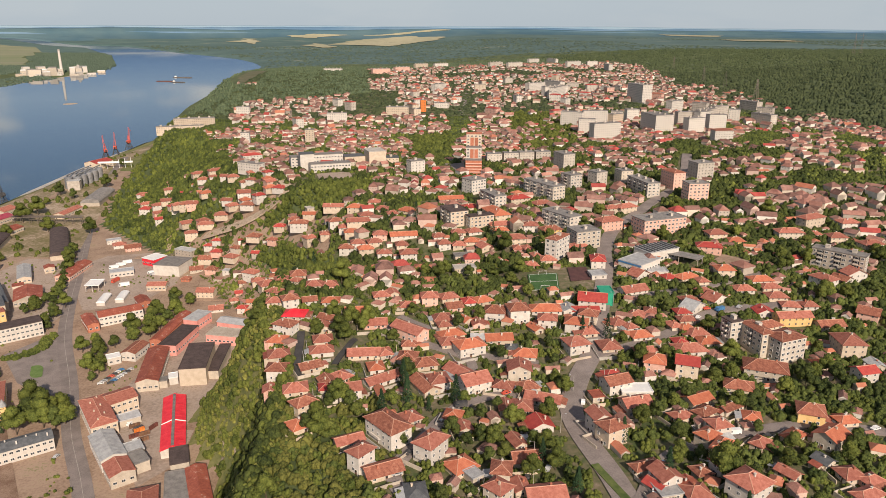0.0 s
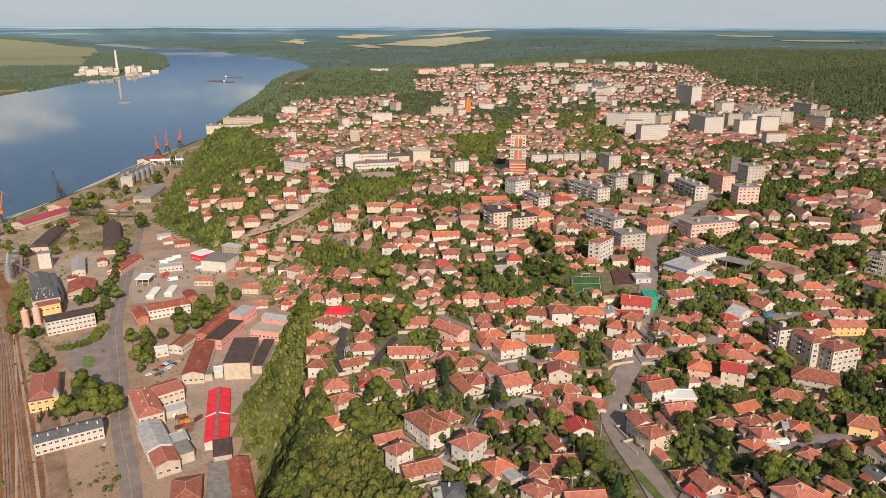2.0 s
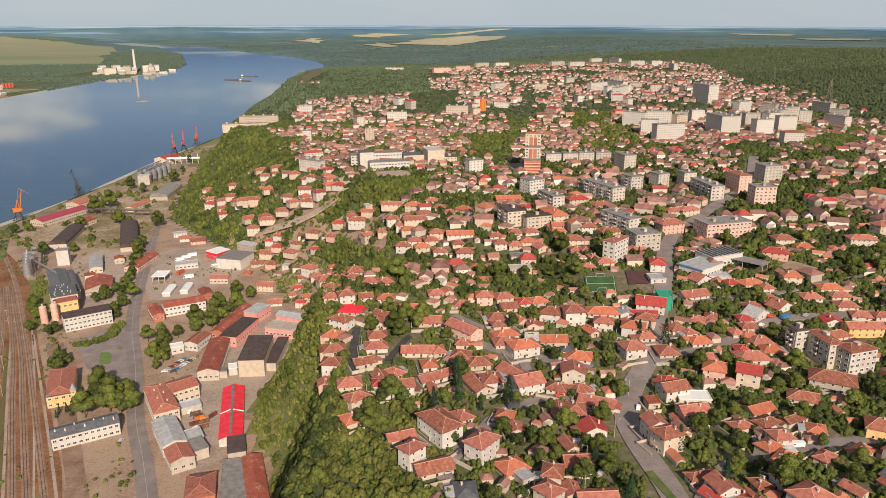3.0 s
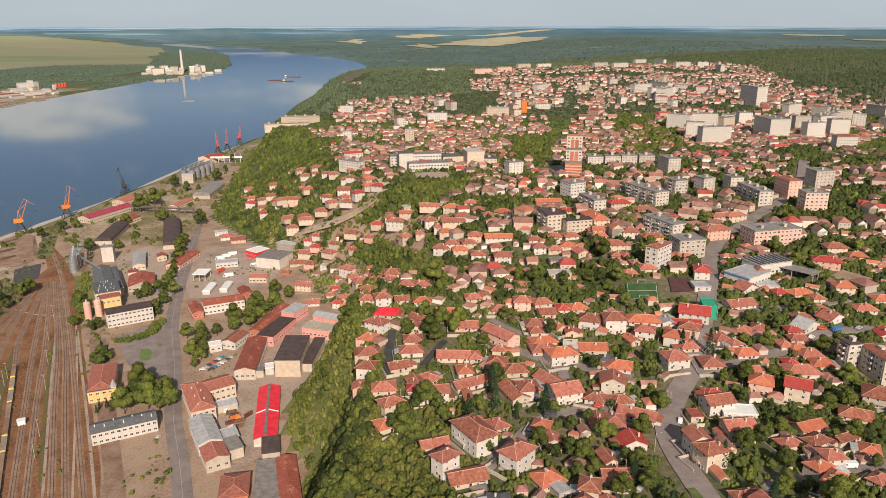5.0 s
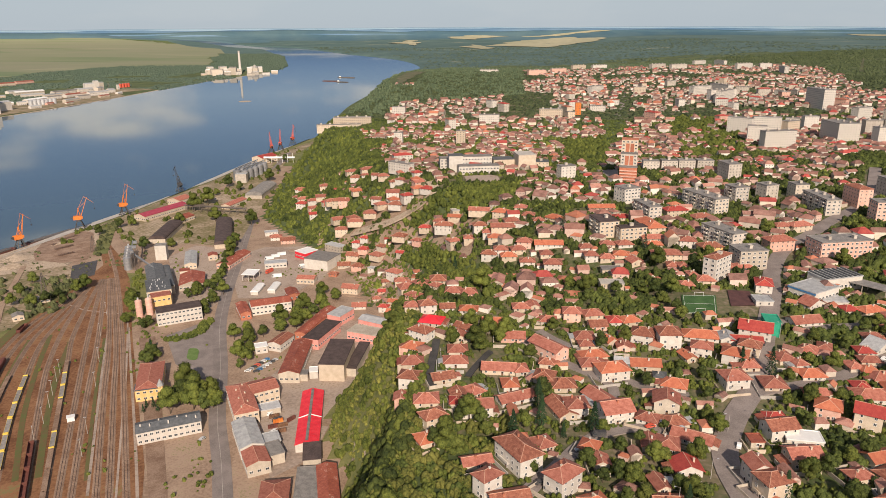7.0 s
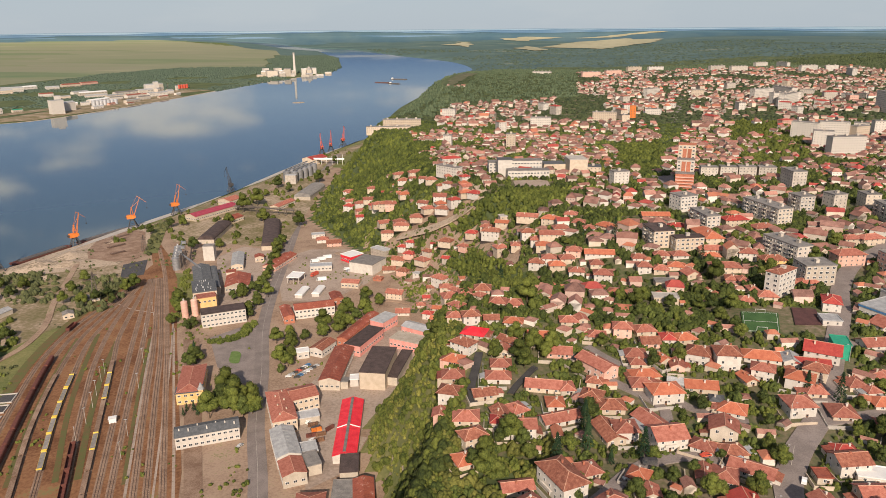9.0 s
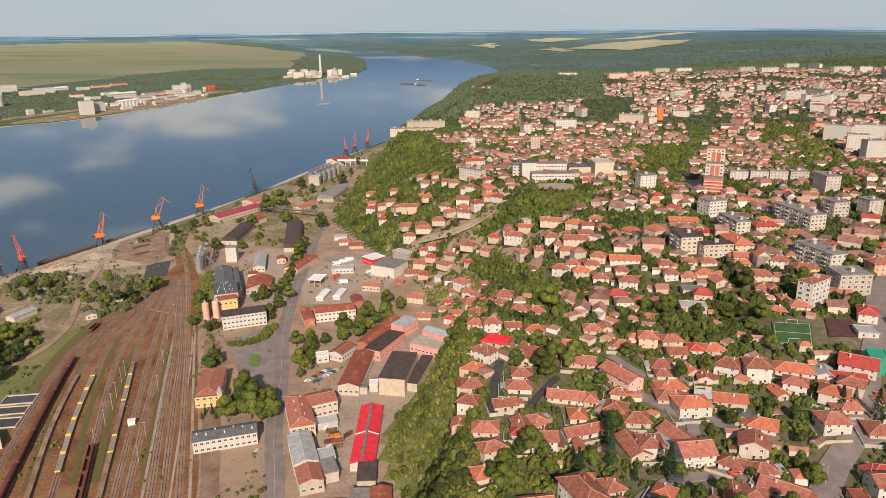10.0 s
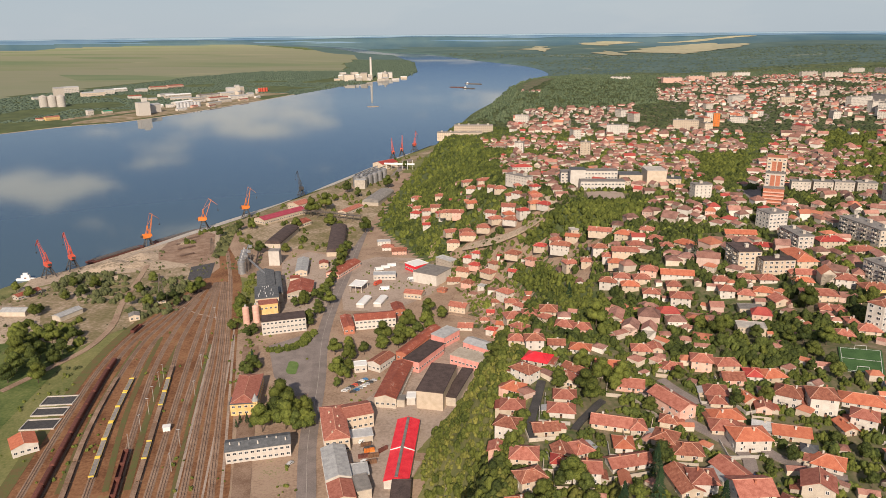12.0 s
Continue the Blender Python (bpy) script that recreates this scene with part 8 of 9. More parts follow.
for x, y, s in ((-383, 452, 1.3), (-364, 447, 1.2), (-352, 455, 1.3), (-363, 425, 1.4), (-355, 410, 1.4), (-374, 469, 1.1), (-362, 477, 1.1), (-359, 435, 1.3), (-372, 438, 1.4), (-345, 440, 1.2), (-346, 425, 1.3), (-335, 415, 1.1)):
    put_tree(rnd.choice((1, 1, 3)), x, y, s)
for x, y in ((-279, 577), (-266, 555), (-235, 522), (-238, 516), (-231, 582), (-225, 587), (-243, 711), (-239, 698), (-235, 686), (-230, 662), (-223, 633), (-216, 613), (-204, 593), (-204, 573), (-208, 469), (-203, 470), (-208, 461), (-160, 504), (-148, 485), (-157, 522), (-145, 473), (-152, 512), (-138, 458)):
    put_tree(rnd.choice((0, 1, 1, 3, 5)), x, y, rnd.uniform(0.75, 1.1))
for x, y in ((-345, 560), (-328, 558), (-332, 584), (-331, 595), (-369, 551), (-379, 576), (-388, 607), (-428, 578), (-425, 557), (-434, 548), (-435, 521), (-430, 510), (-450, 576), (-470, 546), (-501, 561), (-340, 570), (-352, 552)):
    put_tree(rnd.choice((0, 1, 3, 5)), x, y, rnd.uniform(0.8, 1.25))
for x, y in ((-362, 1007), (-359, 955), (-348, 901), (-258, 812), (-296, 828), (-246, 723), (-413, 758), (-405, 789), (-394, 796), (-345, 812), (-336, 711), (-313, 723), (-307, 825), (-352, 870), (-336, 982), (-316, 1050), (-326, 1120), (-339, 1198)):
    put_tree(rnd.choice((0, 1, 3, 5)), x, y, rnd.uniform(1.0, 1.6))
count = 0
for _ in range(9000):
    y = rnd.uniform(150, 560)
    x = rnd.uniform(-60, 380)
    if not seen(x, y, 0.06) or slope_of(x, y) < 0.75 or count > 120:
        continue
    k = rnd.choices(range(8), (5, 5, 4, 3, 5, 4, 1, 1))[0]
    s = rnd.uniform(0.6, 1.05)
    r = TREES[k][1] * s * (0.45 if y < 330 else 0.5)
    if not free(x, y, r) or line_distance(HILL_ROAD, x, y) < 8 + r or line_distance(MAIN_ROAD, x, y) < 8 or inside(FIELDS, x, y):
        continue
    put_tree(k, x, y, s)
    count += 1

# bushes on the bluff and scattered shrubs
CLUMP = [clump(4, 6, 36, 0.16, 5, 0.9), clump(4, 6, 32, 0.16, 6, 0.95), clump(4, 5, 8, 0.22, 7, 0.9), clump(2, 5, 0, 0.3, 8, 1.0), clump(1, 5, 0, 0.4, 9, 0.9)]


def grow(name, region, tries, sizes, base, material, label, keep=None, taken=True, tall=1.0, crowd=0.5):
    spots = []
    (x0, x1), (y0, y1) = region
    for _ in range(tries):
        x, y = rnd.uniform(x0, x1), rnd.uniform(y0, y1)
        if not seen(x, y, 0.05) or keep and not keep(x, y):
            continue
        s = rnd.uniform(*sizes)
        if taken and not free(x, y, s * crowd):
            continue
        X, Y, Z = far(x, y, ground_z(x, y) - 0.2 * s)
        s *= math.hypot(X - EYE_X, Y - EYE_Y) / math.hypot(x - EYE_X, y - EYE_Y)
        spots.append((X, Y, Z, s, rnd.uniform(0, 6.28), tall * rnd.uniform(0.8, 1.25)))
    if spots:
        scatter(name, base, spots, material, label, "bushes", True)
    return len(spots)


bluff = lambda x, y: 0.06 < slope_of(x, y) < 1.02 and y < 480
grow("bluff_bushes", ((-80, 10), (160, 480)), 1300, (1.2, 3.4), CLUMP[0], LEAVES[0], "dense green bushes on the steep bluff", bluff, taken=False)
grow("bluff_bushes", ((-80, 10), (160, 480)), 1100, (1.0, 2.8), CLUMP[1], LEAVES[2], "light green bushes on the steep bluff", bluff, taken=False)
grow("bluff_bushes", ((-80, 10), (160, 480)), 5000, (0.7, 2.2), CLUMP[2], SCRUB, "light green shrubs on the steep bluff", bluff, taken=False)
grow("bluff_trees", ((-60, 10), (160, 380)), 380, (2.2, 4.2), CLUMP[0], LEAVES[1], "young trees on the steep bluff", lambda x, y: 0.35 < slope_of(x, y) < 1.05 and y < 330)
ravine = lambda x, y: inside(RAVINE, x, y) or inside(SCHOOL_SLOPE, x, y)
grow("ravine_bushes", ((-90, 140), (390, 740)), 5200, (1.5, 3.8), CLUMP[0], LEAVES[0], "green bushes and trees in the ravine", ravine)
grow("ravine_bushes", ((-90, 140), (390, 740)), 2400, (1.2, 3.0), CLUMP[1], LEAVES[2], "light shrubs in the ravine", ravine)
low = lambda x, y: slope_of(x, y) < 0 and x > table(NEAR_BANK, y) + 25
QUAY_WOODS = ([(-430, 492), (-384, 512), (-356, 480), (-334, 448), (-362, 418), (-408, 458)], [(-487, 612), (-425, 618), (-378, 556), (-418, 540), (-470, 570)], [(-388, 619), (-347, 629), (-322, 553), (-337, 528), (-364, 536)])
grow("quay_bushes", ((-500, -320), (400, 640)), 1000, (1.8, 4.2), CLUMP[0], LEAVES[3], "dusty grey-green bushes and willows behind the quay", lambda x, y: low(x, y) and any(inside(q, x, y) for q in QUAY_WOODS[1:]) and line_distance(LANES[0], x, y) > 4)
grow("quay_bushes", ((-500, -320), (400, 640)), 900, (2.2, 5.2), CLUMP[0], LEAVES[0], "dense dark trees and bushes beside the dirt track", lambda x, y: low(x, y) and inside(QUAY_WOODS[0], x, y) and line_distance(LANES[0], x, y) > 4)
grow("quay_bushes", ((-500, -320), (400, 700)), 700, (0.6, 2.0), CLUMP[2], LEAVES[3], "low dusty shrubs on the bare ground behind the quay", lambda x, y: low(x, y) and line_distance(TRACKS["outer"], x, y) > 9 and noise.noise((x * 0.02, y * 0.02, 5)) > 0.0 and line_distance(LANES[0], x, y) > 3)
rails_side = [(-374, 692), (-386, 718), (-412, 775), (-434, 825)]
tagged(part("verge", strip(rails_side, 14, 0.45), GRASS), "grassy verge between the port rails and the quay", "verge", kind="structure")
grow("quay_bushes", ((-460, -330), (620, 850)), 420, (1.2, 3.4), CLUMP[0], LEAVES[3], "dusty bushes along the port rails", lambda x, y: line_distance(rails_side, x, y) < 9)
grow("quay_bushes", ((-330, -230), (540, 650)), 500, (1.4, 3.2), CLUMP[0], LEAVES[2], "green bushes between the tracks and the mill", lambda x, y: line_distance([(-232, 512), (-252, 532), (-272, 566), (-290, 606), (-306, 642)], x, y) < 4.5)
grow("weeds", ((-138, -92), (300, 372)), 170, (0.5, 1.8), CLUMP[0], LEAVES[0], "weeds and young bushes on the waste ground", lambda x, y: inside([(-116, 304), (-129, 330), (-134, 348), (-116, 364), (-112, 350), (-100, 322), (-95, 304)], x, y) and noise.noise((x * 0.12, y * 0.12, 3)) > 0.02)
grow("weeds", ((-330, -110), (290, 720)), 1500, (0.5, 1.6), CLUMP[2], LEAVES[2], "weeds and low shrubs by the yards", lambda x, y: low(x, y) and noise.noise((x * 0.03, y * 0.03, 9)) > 0.1 and all(line_distance(t, x, y) > 2.6 for t in TRACKS.values()) and line_distance(MAIN_ROAD, x, y) > 9)
grow("river_hill_trees", ((-370, -60), (700, 1650)), 6500, (1.8, 4.6), CLUMP[2], LEAVES[0], "woodland on the river slope below the town", lambda x, y: slope_of(x, y) > 0.02 and (inside(RIVER_HILL, x, y) or slope_of(x, y) < 0.55 and y > 740))

grow("hedge", ((-212, -186), (494, 540)), 500, (1.2, 2.2), CLUMP[0], LEAVES[0], "tall green hedge before the white office", lambda x, y: line_distance([(-208, 499), (-199, 503), (-191, 513), (-193, 536)], x, y) < 3.5, taken=False)
grow("hedge", ((-300, -225), (490, 610)), 420, (1.0, 2.2), CLUMP[0], LEAVES[2], "bushes between the tracks and the grain mill", lambda x, y: line_distance([(-226, 503), (-240, 522), (-256, 545), (-270, 562), (-284, 590)], x, y) < 3, taken=False)
grow("hillside_shrubs", ((-140, 0), (545, 740)), 1500, (0.8, 2.2), CLUMP[2], LEAVES[0], "shrubs and vines between the hillside houses", lambda x, y: 0 < slope_of(x, y) < 0.8)

gardens = lambda x, y: slope_of(x, y) > 0.8 and line_distance(HILL_ROAD, x, y) > 8.5 and not inside(FIELDS, x, y) and all(line_distance(q, x, y) > 4 for q in LANES)
# outbuildings and annexes crowded between the houses
sheds_at = {}
for _ in range(9000):
    x, y = rnd.uniform(-50, 380), rnd.uniform(160, 520)
    if not seen(x, y, 0.04) or slope_of(x, y) < 1.0 or not gardens(x, y) or y < 290 and slope_of(x, y) < 2.0 or ravine(x, y):
        continue
    s = rnd.uniform(0.38, 0.62)
    if not free(x, y, 3.4 * s):
        continue
    key = (rnd.choice(("terracotta", "terracotta", "brown", "orange")), rnd.choice(("cream", "stone", "white", "pink")))
    sheds_at.setdefault(key, []).append((x, y, ground_z(x, y), s, radians(rnd.choice((5, 95, -30, 50)) + rnd.uniform(-8, 8)), rnd.uniform(1.1, 1.5)))
    take(x, y, 3.6 * s)
    if sum(len(v) for v in sheds_at.values()) > 330:
        break

# low walls of rubble and render round the yards
def garden_wall(x, y, rz, w, d):
    root = new("garden_wall")
    root.matrix_basis = pose(x, y, 0, 0, 0, 0)
    bm = bmesh.new()
    c, s = math.cos(radians(rz)), math.sin(radians(rz))
    line = [(-w, d * 0.2), (-w, -d), (w * 0.4, -d)]
    for (ax, ay), (bx, by) in zip(line, line[1:]):
        n = max(1, int(math.hypot(bx - ax, by - ay) / 3))
        for k in range(n):
            q = [(ax + (bx - ax) * j / n, ay + (by - ay) * j / n) for j in (k, k + 1)]
            p = [(c * u - s * v, s * u + c * v) for u, v in q]
            low = min(ground_z(x + u, y + v) for u, v in p)
            t = Vector((p[1][0] - p[0][0], p[1][1] - p[0][1], 0)).normalized().cross(Vector((0, 0, 0.14)))
            pts = [(p[0][0] + t.x, p[0][1] + t.y), (p[1][0] + t.x, p[1][1] + t.y), (p[1][0] - t.x, p[1][1] - t.y), (p[0][0] - t.x, p[0][1] - t.y)]
            a, b = [bm.verts.new((*v, low - 0.6)) for v in pts], [bm.verts.new((*v, low + 1.7)) for v in pts]
            bm.faces.new(b)
            for i in range(4):
                bm.faces.new((a[i], a[(i + 1) % 4], b[(i + 1) % 4], b[i]))
    bmesh.ops.recalc_face_normals(bm, faces=bm.faces[:])
    word, mat = rnd.choice((("pale rendered", WALLS["stone"]), ("grey concrete", CONCRETE), ("cream rendered", WALLS["cream"])))
    part("wall", bm, mat, root)
    tagged(root, f"low {word} wall round a house yard", "garden wall", "yard walls")


for x, y, rz, w, d in [v for v in YARDS if seen(v[0], v[1], 0.03)][:170]:
    if rnd.random() < 0.75:
        garden_wall(x, y, rz, w / 2 + rnd.uniform(2, 4), d / 2 + rnd.uniform(2.5, 5))

near_bank = lambda x, y: 0.95 < slope_of(x, y) < 2.1 and y < 300
grow("bluff_trees", ((-40, 90), (140, 300)), 900, (1.6, 3.4), CLUMP[0], SCRUB, "olive scrub along the top of the bluff", near_bank)
grow("bluff_trees", ((-40, 90), (140, 300)), 500, (1.6, 3.0), CLUMP[1], LEAVES[0], "green bushes along the top of the bluff", near_bank)
grow("garden_trees", ((-60, 400), (150, 480)), 2400, (1.4, 3.0), CLUMP[0], LEAVES[1], "dark green trees in the gardens between houses", gardens, crowd=0.38)
grow("garden_trees", ((-60, 400), (150, 480)), 2600, (1.3, 2.8), CLUMP[1], LEAVES[0], "green fruit trees in the gardens between houses", gardens, crowd=0.38)
grow("garden_trees", ((170, 600), (280, 900)), 13000, (1.6, 4.4), CLUMP[3], LEAVES[1], "garden trees in the eastern streets", lambda x, y: gardens(x, y) and x < table(WOOD_EDGE, y), crowd=0.36)
grow("garden_trees", ((165, 430), (230, 560)), 3200, (1.5, 3.4), CLUMP[2], LEAVES[1], "dark green trees in the gardens of the eastern streets", gardens, crowd=0.3)
grow("garden_shrubs", ((-60, 400), (150, 480)), 9000, (0.8, 2.1), CLUMP[2], LEAVES[0], "green shrubs and vines in the gardens", gardens)
grow("garden_shrubs", ((-60, 400), (150, 480)), 4500, (0.6, 1.6), CLUMP[2], LEAVES[2], "light shrubs and vegetable beds in the gardens", gardens)

# ---- the rest of the town: houses, then trees between them ----
kinds = ["terracotta"] * 6 + ["brown"] * 6 + ["orange"] + ["red"]
tints = ["cream"] * 5 + ["white"] * 4 + ["pink"] * 3 + ["stone"] * 3
MID_PANES, MID_FACES = [], []
for side, length in ((0, 10), (1, 8), (3, 8)):
    for z in (0.5, 2.1):
        for i in range(3):
            u = -length / 2 + length * (i + 0.5) / 3
            k = len(MID_PANES)
            for du, dz in ((-0.38, 0), (0.38, 0), (0.38, 0.66), (-0.38, 0.66)):
                MID_PANES.append({0: (u + du, -4.04, z + dz), 1: (5.04, u + du, z + dz), 3: (-5.04, -u - du, z + dz)}[side])
            MID_FACES.append((k, k + 1, k + 2, k + 3))
mids = dict(sheds_at)
for row in range(55):
    y = 420 + row * 12.2
    for col in range(87):
        x = -290 + col * 12.2 + rnd.uniform(-4, 4)
        v = y + rnd.uniform(-4, 4)
        if v > 1060 or not seen(x, v) or x > table(WOOD_EDGE, v) + 40 or green(x, v) or inside(ESTATE_WOOD, x, v) and rnd.random() < 0.7 or line_distance(HILL_ROAD, x, v) < 10:
            continue
        sl = slope_of(x, v)
        if sl < (0.06 if 480 < v < 720 else 0.45) or line_distance(SLOPE_ROAD, x, v) < 9 or inside(FIELDS, x, v) or line_distance(AVENUE, x, v) < 10 or not free(x, v, 4.0) or rnd.random() < 0.12 + 0.12 * smooth(150, 350, x) or noise.noise((x * 0.014, v * 0.014, 8)) > 0.28 - 0.14 * smooth(150, 350, x):
            continue
        s = rnd.uniform(0.72, 1.08) - 0.16 * smooth(560, 760, v)
        mids.setdefault((rnd.choice(kinds), rnd.choice(tints)), []).append((x, v, min(ground_z(x + a, v + b) for a in (-3, 3) for b in (-3, 3)) + 0.6, s, radians(rnd.choice((0, 90, 20, -25, -60)) + rnd.uniform(-10, 10)), rnd.choice((0.95, 1.1, 1.3, 1.6, 1.75)) if sl > 0.9 else rnd.choice((0.8, 0.95))))
        take(x, v, 4.6 * s)


def plain_house(a, b, ridge, rise, deep):
    """Walls and roof of a simple house: half length, half width, half ridge, roof rise, depth of its footing."""
    h, o = 3.5, 0.45
    base = [(-a, -b), (a, -b), (a, b), (-a, b)]
    walls = [(*p, -deep) for p in base] + [(*p, h) for p in base] + [(-a, 0, h + rise - 0.15), (a, 0, h + rise - 0.15)]
    faces = [(0, 1, 5, 4), (1, 2, 6, 5), (2, 3, 7, 6), (3, 0, 4, 7)]
    z = h - 0.15
    eave = [(-a - o, -b - o, z), (a + o, -b - o, z), (a + o, b + o, z), (-a - o, b + o, z)]
    if ridge >= a:
        faces += [(4, 7, 8, 8), (6, 5, 9, 9)]
        roof = eave + [(-a - o, 0, h + rise), (a + o, 0, h + rise)]
        return (walls[:10], [f for f in faces if len(set(f)) == 4] + [(4, 8, 7, 3), (6, 9, 5, 1)]), (roof, [(0, 1, 5, 4), (2, 3, 4, 5)])
    roof = eave + [(-ridge, 0, h + rise), (ridge, 0, h + rise), (a + o, 0, z), (-a - o, 0, z)]
    return (walls[:8], faces), (roof, [(0, 1, 5, 4), (2, 3, 4, 5), (1, 6, 2, 5), (3, 7, 0, 4)])


SHAPES = [plain_house(5, 4, 2.2, 1.9, 2.5), plain_house(4.6, 3.8, 5, 1.8, 2.5), plain_house(7.2, 3.6, 7.5, 1.7, 2.5), plain_house(5.6, 5.2, 1.2, 2.0, 2.5)]
for (r, w), places in mids.items():
    for k, (walls, roof) in enumerate(SHAPES):
        spots = places[k::4]
        if spots:
            scatter("house_walls", walls, spots, FAR_WALLS[w], f"{WALL_WORDS[w]} walls of closely built houses in the town", "houses")
            scatter("house_roofs", roof, spots, FAR_ROOFS[r], f"{ROOF_WORDS[r]} roofs of closely built houses in the town", "houses")
scatter("house_windows", (MID_PANES, MID_FACES), [s for g in mids.values() for s in g[0::4] if s[3] > 0.7], HAZEGLASS, "haze-pale window panes of closely built houses", "windows")
groups = {}
for row in range(150):
    y = 900 + row * (14.0 + row * 0.05)
    for col in range(122):
        x = -330 + col * 14.8 + rnd.uniform(-5, 5)
        v = y + rnd.uniform(-5, 5)
        if v < 1000 and not free(x, v, 5) or v > 2650 or v > 1900 and x < 60 or not seen(x, v) or x > table(WOOD_EDGE, v) + 30 * rnd.random() or slope_of(x, v) < 1.0 or green(x, v) or inside(ESTATE_WOOD, x, v) and rnd.random() < 0.7 or line_distance(AVENUE, x, v) < 11 or not free(x, v, 4.0) or rnd.random() < 0.42 + 0.22 * smooth(1900, 2600, v):
            continue
        if noise.noise((x * 0.007, v * 0.005, 3)) > 0.16 + 0.08 * (1 - smooth(1300, 2200, v)):
            continue
        key = (rnd.choice(kinds), rnd.choice(tints))
        X, Y, Z = far(x, v, ground_z(x, v))
        groups.setdefault(key, []).append((X, Y, Z, rnd.uniform(0.62, 1.05), rnd.uniform(0, 6.28), rnd.choice((1.0, 1.3, 1.6, 2.0))))
        take(x, v, 4)
for (r, w), places in groups.items():
    for k, (walls, roof) in enumerate(SHAPES):
        spots = places[k::4]
        if spots:
            scatter("far_house_walls", walls, spots, FAR_WALLS[w], f"{WALL_WORDS[w]} walls of far houses in the town", "houses")
            scatter("far_house_roofs", roof, spots, FAR_ROOFS[r], f"{ROOF_WORDS[r]} roofs of far houses in the town", "houses")

town = lambda x, y: slope_of(x, y) > (0.04 if 470 < y < 760 else 0.5) and x < table(WOOD_EDGE, y) + 20
grow("town_trees", ((-300, 480), (400, 860)), 12000, (1.8, 4.4), CLUMP[2], LEAVES[1], "green trees between the houses of the town", lambda x, y: town(x, y) and not ravine(x, y) and not (slope_of(x, y) < 0.6 and noise.noise((x * 0.03, y * 0.03, 7)) < 0.12) and line_distance(HILL_ROAD, x, y) > 8 and not inside(FIELDS, x, y), crowd=0.36)
grow("town_trees", ((-300, 650), (760, 1200)), 26000, (2.0, 4.8), CLUMP[3], LEAVES[1], "green trees among houses in the middle of town", town, crowd=0.36)
grow("town_trees", ((-300, 650), (560, 1100)), 10000, (2.2, 5.0), CLUMP[3], LEAVES[0], "broad trees in gardens in the middle of town", lambda x, y: town(x, y) and line_distance(HILL_ROAD, x, y) > 8, crowd=0.36)

grow("hillside_trees", ((-260, -30), (680, 1000)), 4200, (1.3, 3.4), CLUMP[2], LEAVES[1], "dark trees between the houses on the hillside", lambda x, y: slope_of(x, y) > 0.1 and line_distance(SLOPE_ROAD, x, y) > 6)
grow("hillside_trees", ((-260, -30), (680, 1000)), 2600, (1.2, 2.8), CLUMP[2], LEAVES[2], "light green shrubs between the houses on the hillside", lambda x, y: slope_of(x, y) > 0.1 and line_distance(SLOPE_ROAD, x, y) > 6)

# ---- port ground ----
for name, poly, mat, label in (
        ("port_yard", [(-372, 735), (-420, 800), (-440, 860), (-430, 960), (-415, 1060), (-400, 1200), (-385, 1330), (-360, 1450), (-345, 1450), (-345, 1250), (-320, 1060), (-285, 950), (-262, 820), (-250, 760), (-262, 730), (-300, 735)], PORTGROUND, "bare earth, dry grass and concrete of the river port"),
        ("quay_edge", [(-497, 690), (-470, 800), (-452, 880), (-440, 990), (-424, 1080), (-408, 1300), (-388, 1500), (-380, 1500), (-398, 1300), (-414, 1080), (-430, 990), (-440, 880), (-456, 800), (-480, 690)], CONCRETE, "worn concrete edge of the quay")):
    tagged(part(name, patch(poly, 0.15 if name == "port_yard" else 0.5, 20), mat), label, name.replace("_", " "), kind="structure")
grow("port_bushes", ((-460, -230), (720, 1350)), 900, (1.6, 4.6), CLUMP[2], LEAVES[0], "green bushes and trees between the port sheds", lambda x, y: low(x, y) and noise.noise((x * 0.025, y * 0.025, 2)) > 0.05 and line_distance(MAIN_ROAD, x, y) > 8)

# ---- far woods ----
woodland = lambda x, y: x > table(WOOD_EDGE, y)
grow("hill_wood", ((420, 2400), (250, 2000)), 20000, (4.5, 7.5), CLUMP[3], HILLWOOD, "dense woodland over the hill behind the town", woodland, taken=False)
grow("hill_wood", ((420, 2900), (1600, 3600)), 17000, (6.0, 10.0), CLUMP[3], HILLWOOD, "far woodland on the hill behind the town", woodland, taken=False, tall=0.7)
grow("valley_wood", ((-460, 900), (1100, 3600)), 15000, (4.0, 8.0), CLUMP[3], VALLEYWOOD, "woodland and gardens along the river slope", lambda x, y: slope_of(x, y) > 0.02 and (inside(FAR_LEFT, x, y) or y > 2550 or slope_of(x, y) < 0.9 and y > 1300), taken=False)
grow("park_trees", ((90, 370), (770, 1200)), 5200, (2.2, 5.2), CLUMP[2], LEAVES[0], "mixed broad trees of the town park", lambda x, y: inside(ESTATE_WOOD, x, y) or inside(PARK, x, y))
grow("park_trees", ((90, 370), (770, 1200)), 1500, (1.8, 3.6), CLUMP[2], LEAVES[2], "light green trees of the town park", lambda x, y: inside(ESTATE_WOOD, x, y) or inside(PARK, x, y))
grow("far_town_trees", ((-250, 900), (1000, 2600)), 30000, (2.8, 6.2), CLUMP[4], HILLWOOD, "trees among the far houses of the town", lambda x, y: slope_of(x, y) > 0.9 and x < table(WOOD_EDGE, y) + 40)
plain_wood = lambda x, y: x > table(NEAR_BANK, y) + 30 and wooded(x, y) and y > 3300
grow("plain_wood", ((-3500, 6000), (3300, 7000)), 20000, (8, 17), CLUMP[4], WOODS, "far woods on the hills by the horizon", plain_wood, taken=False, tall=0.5)


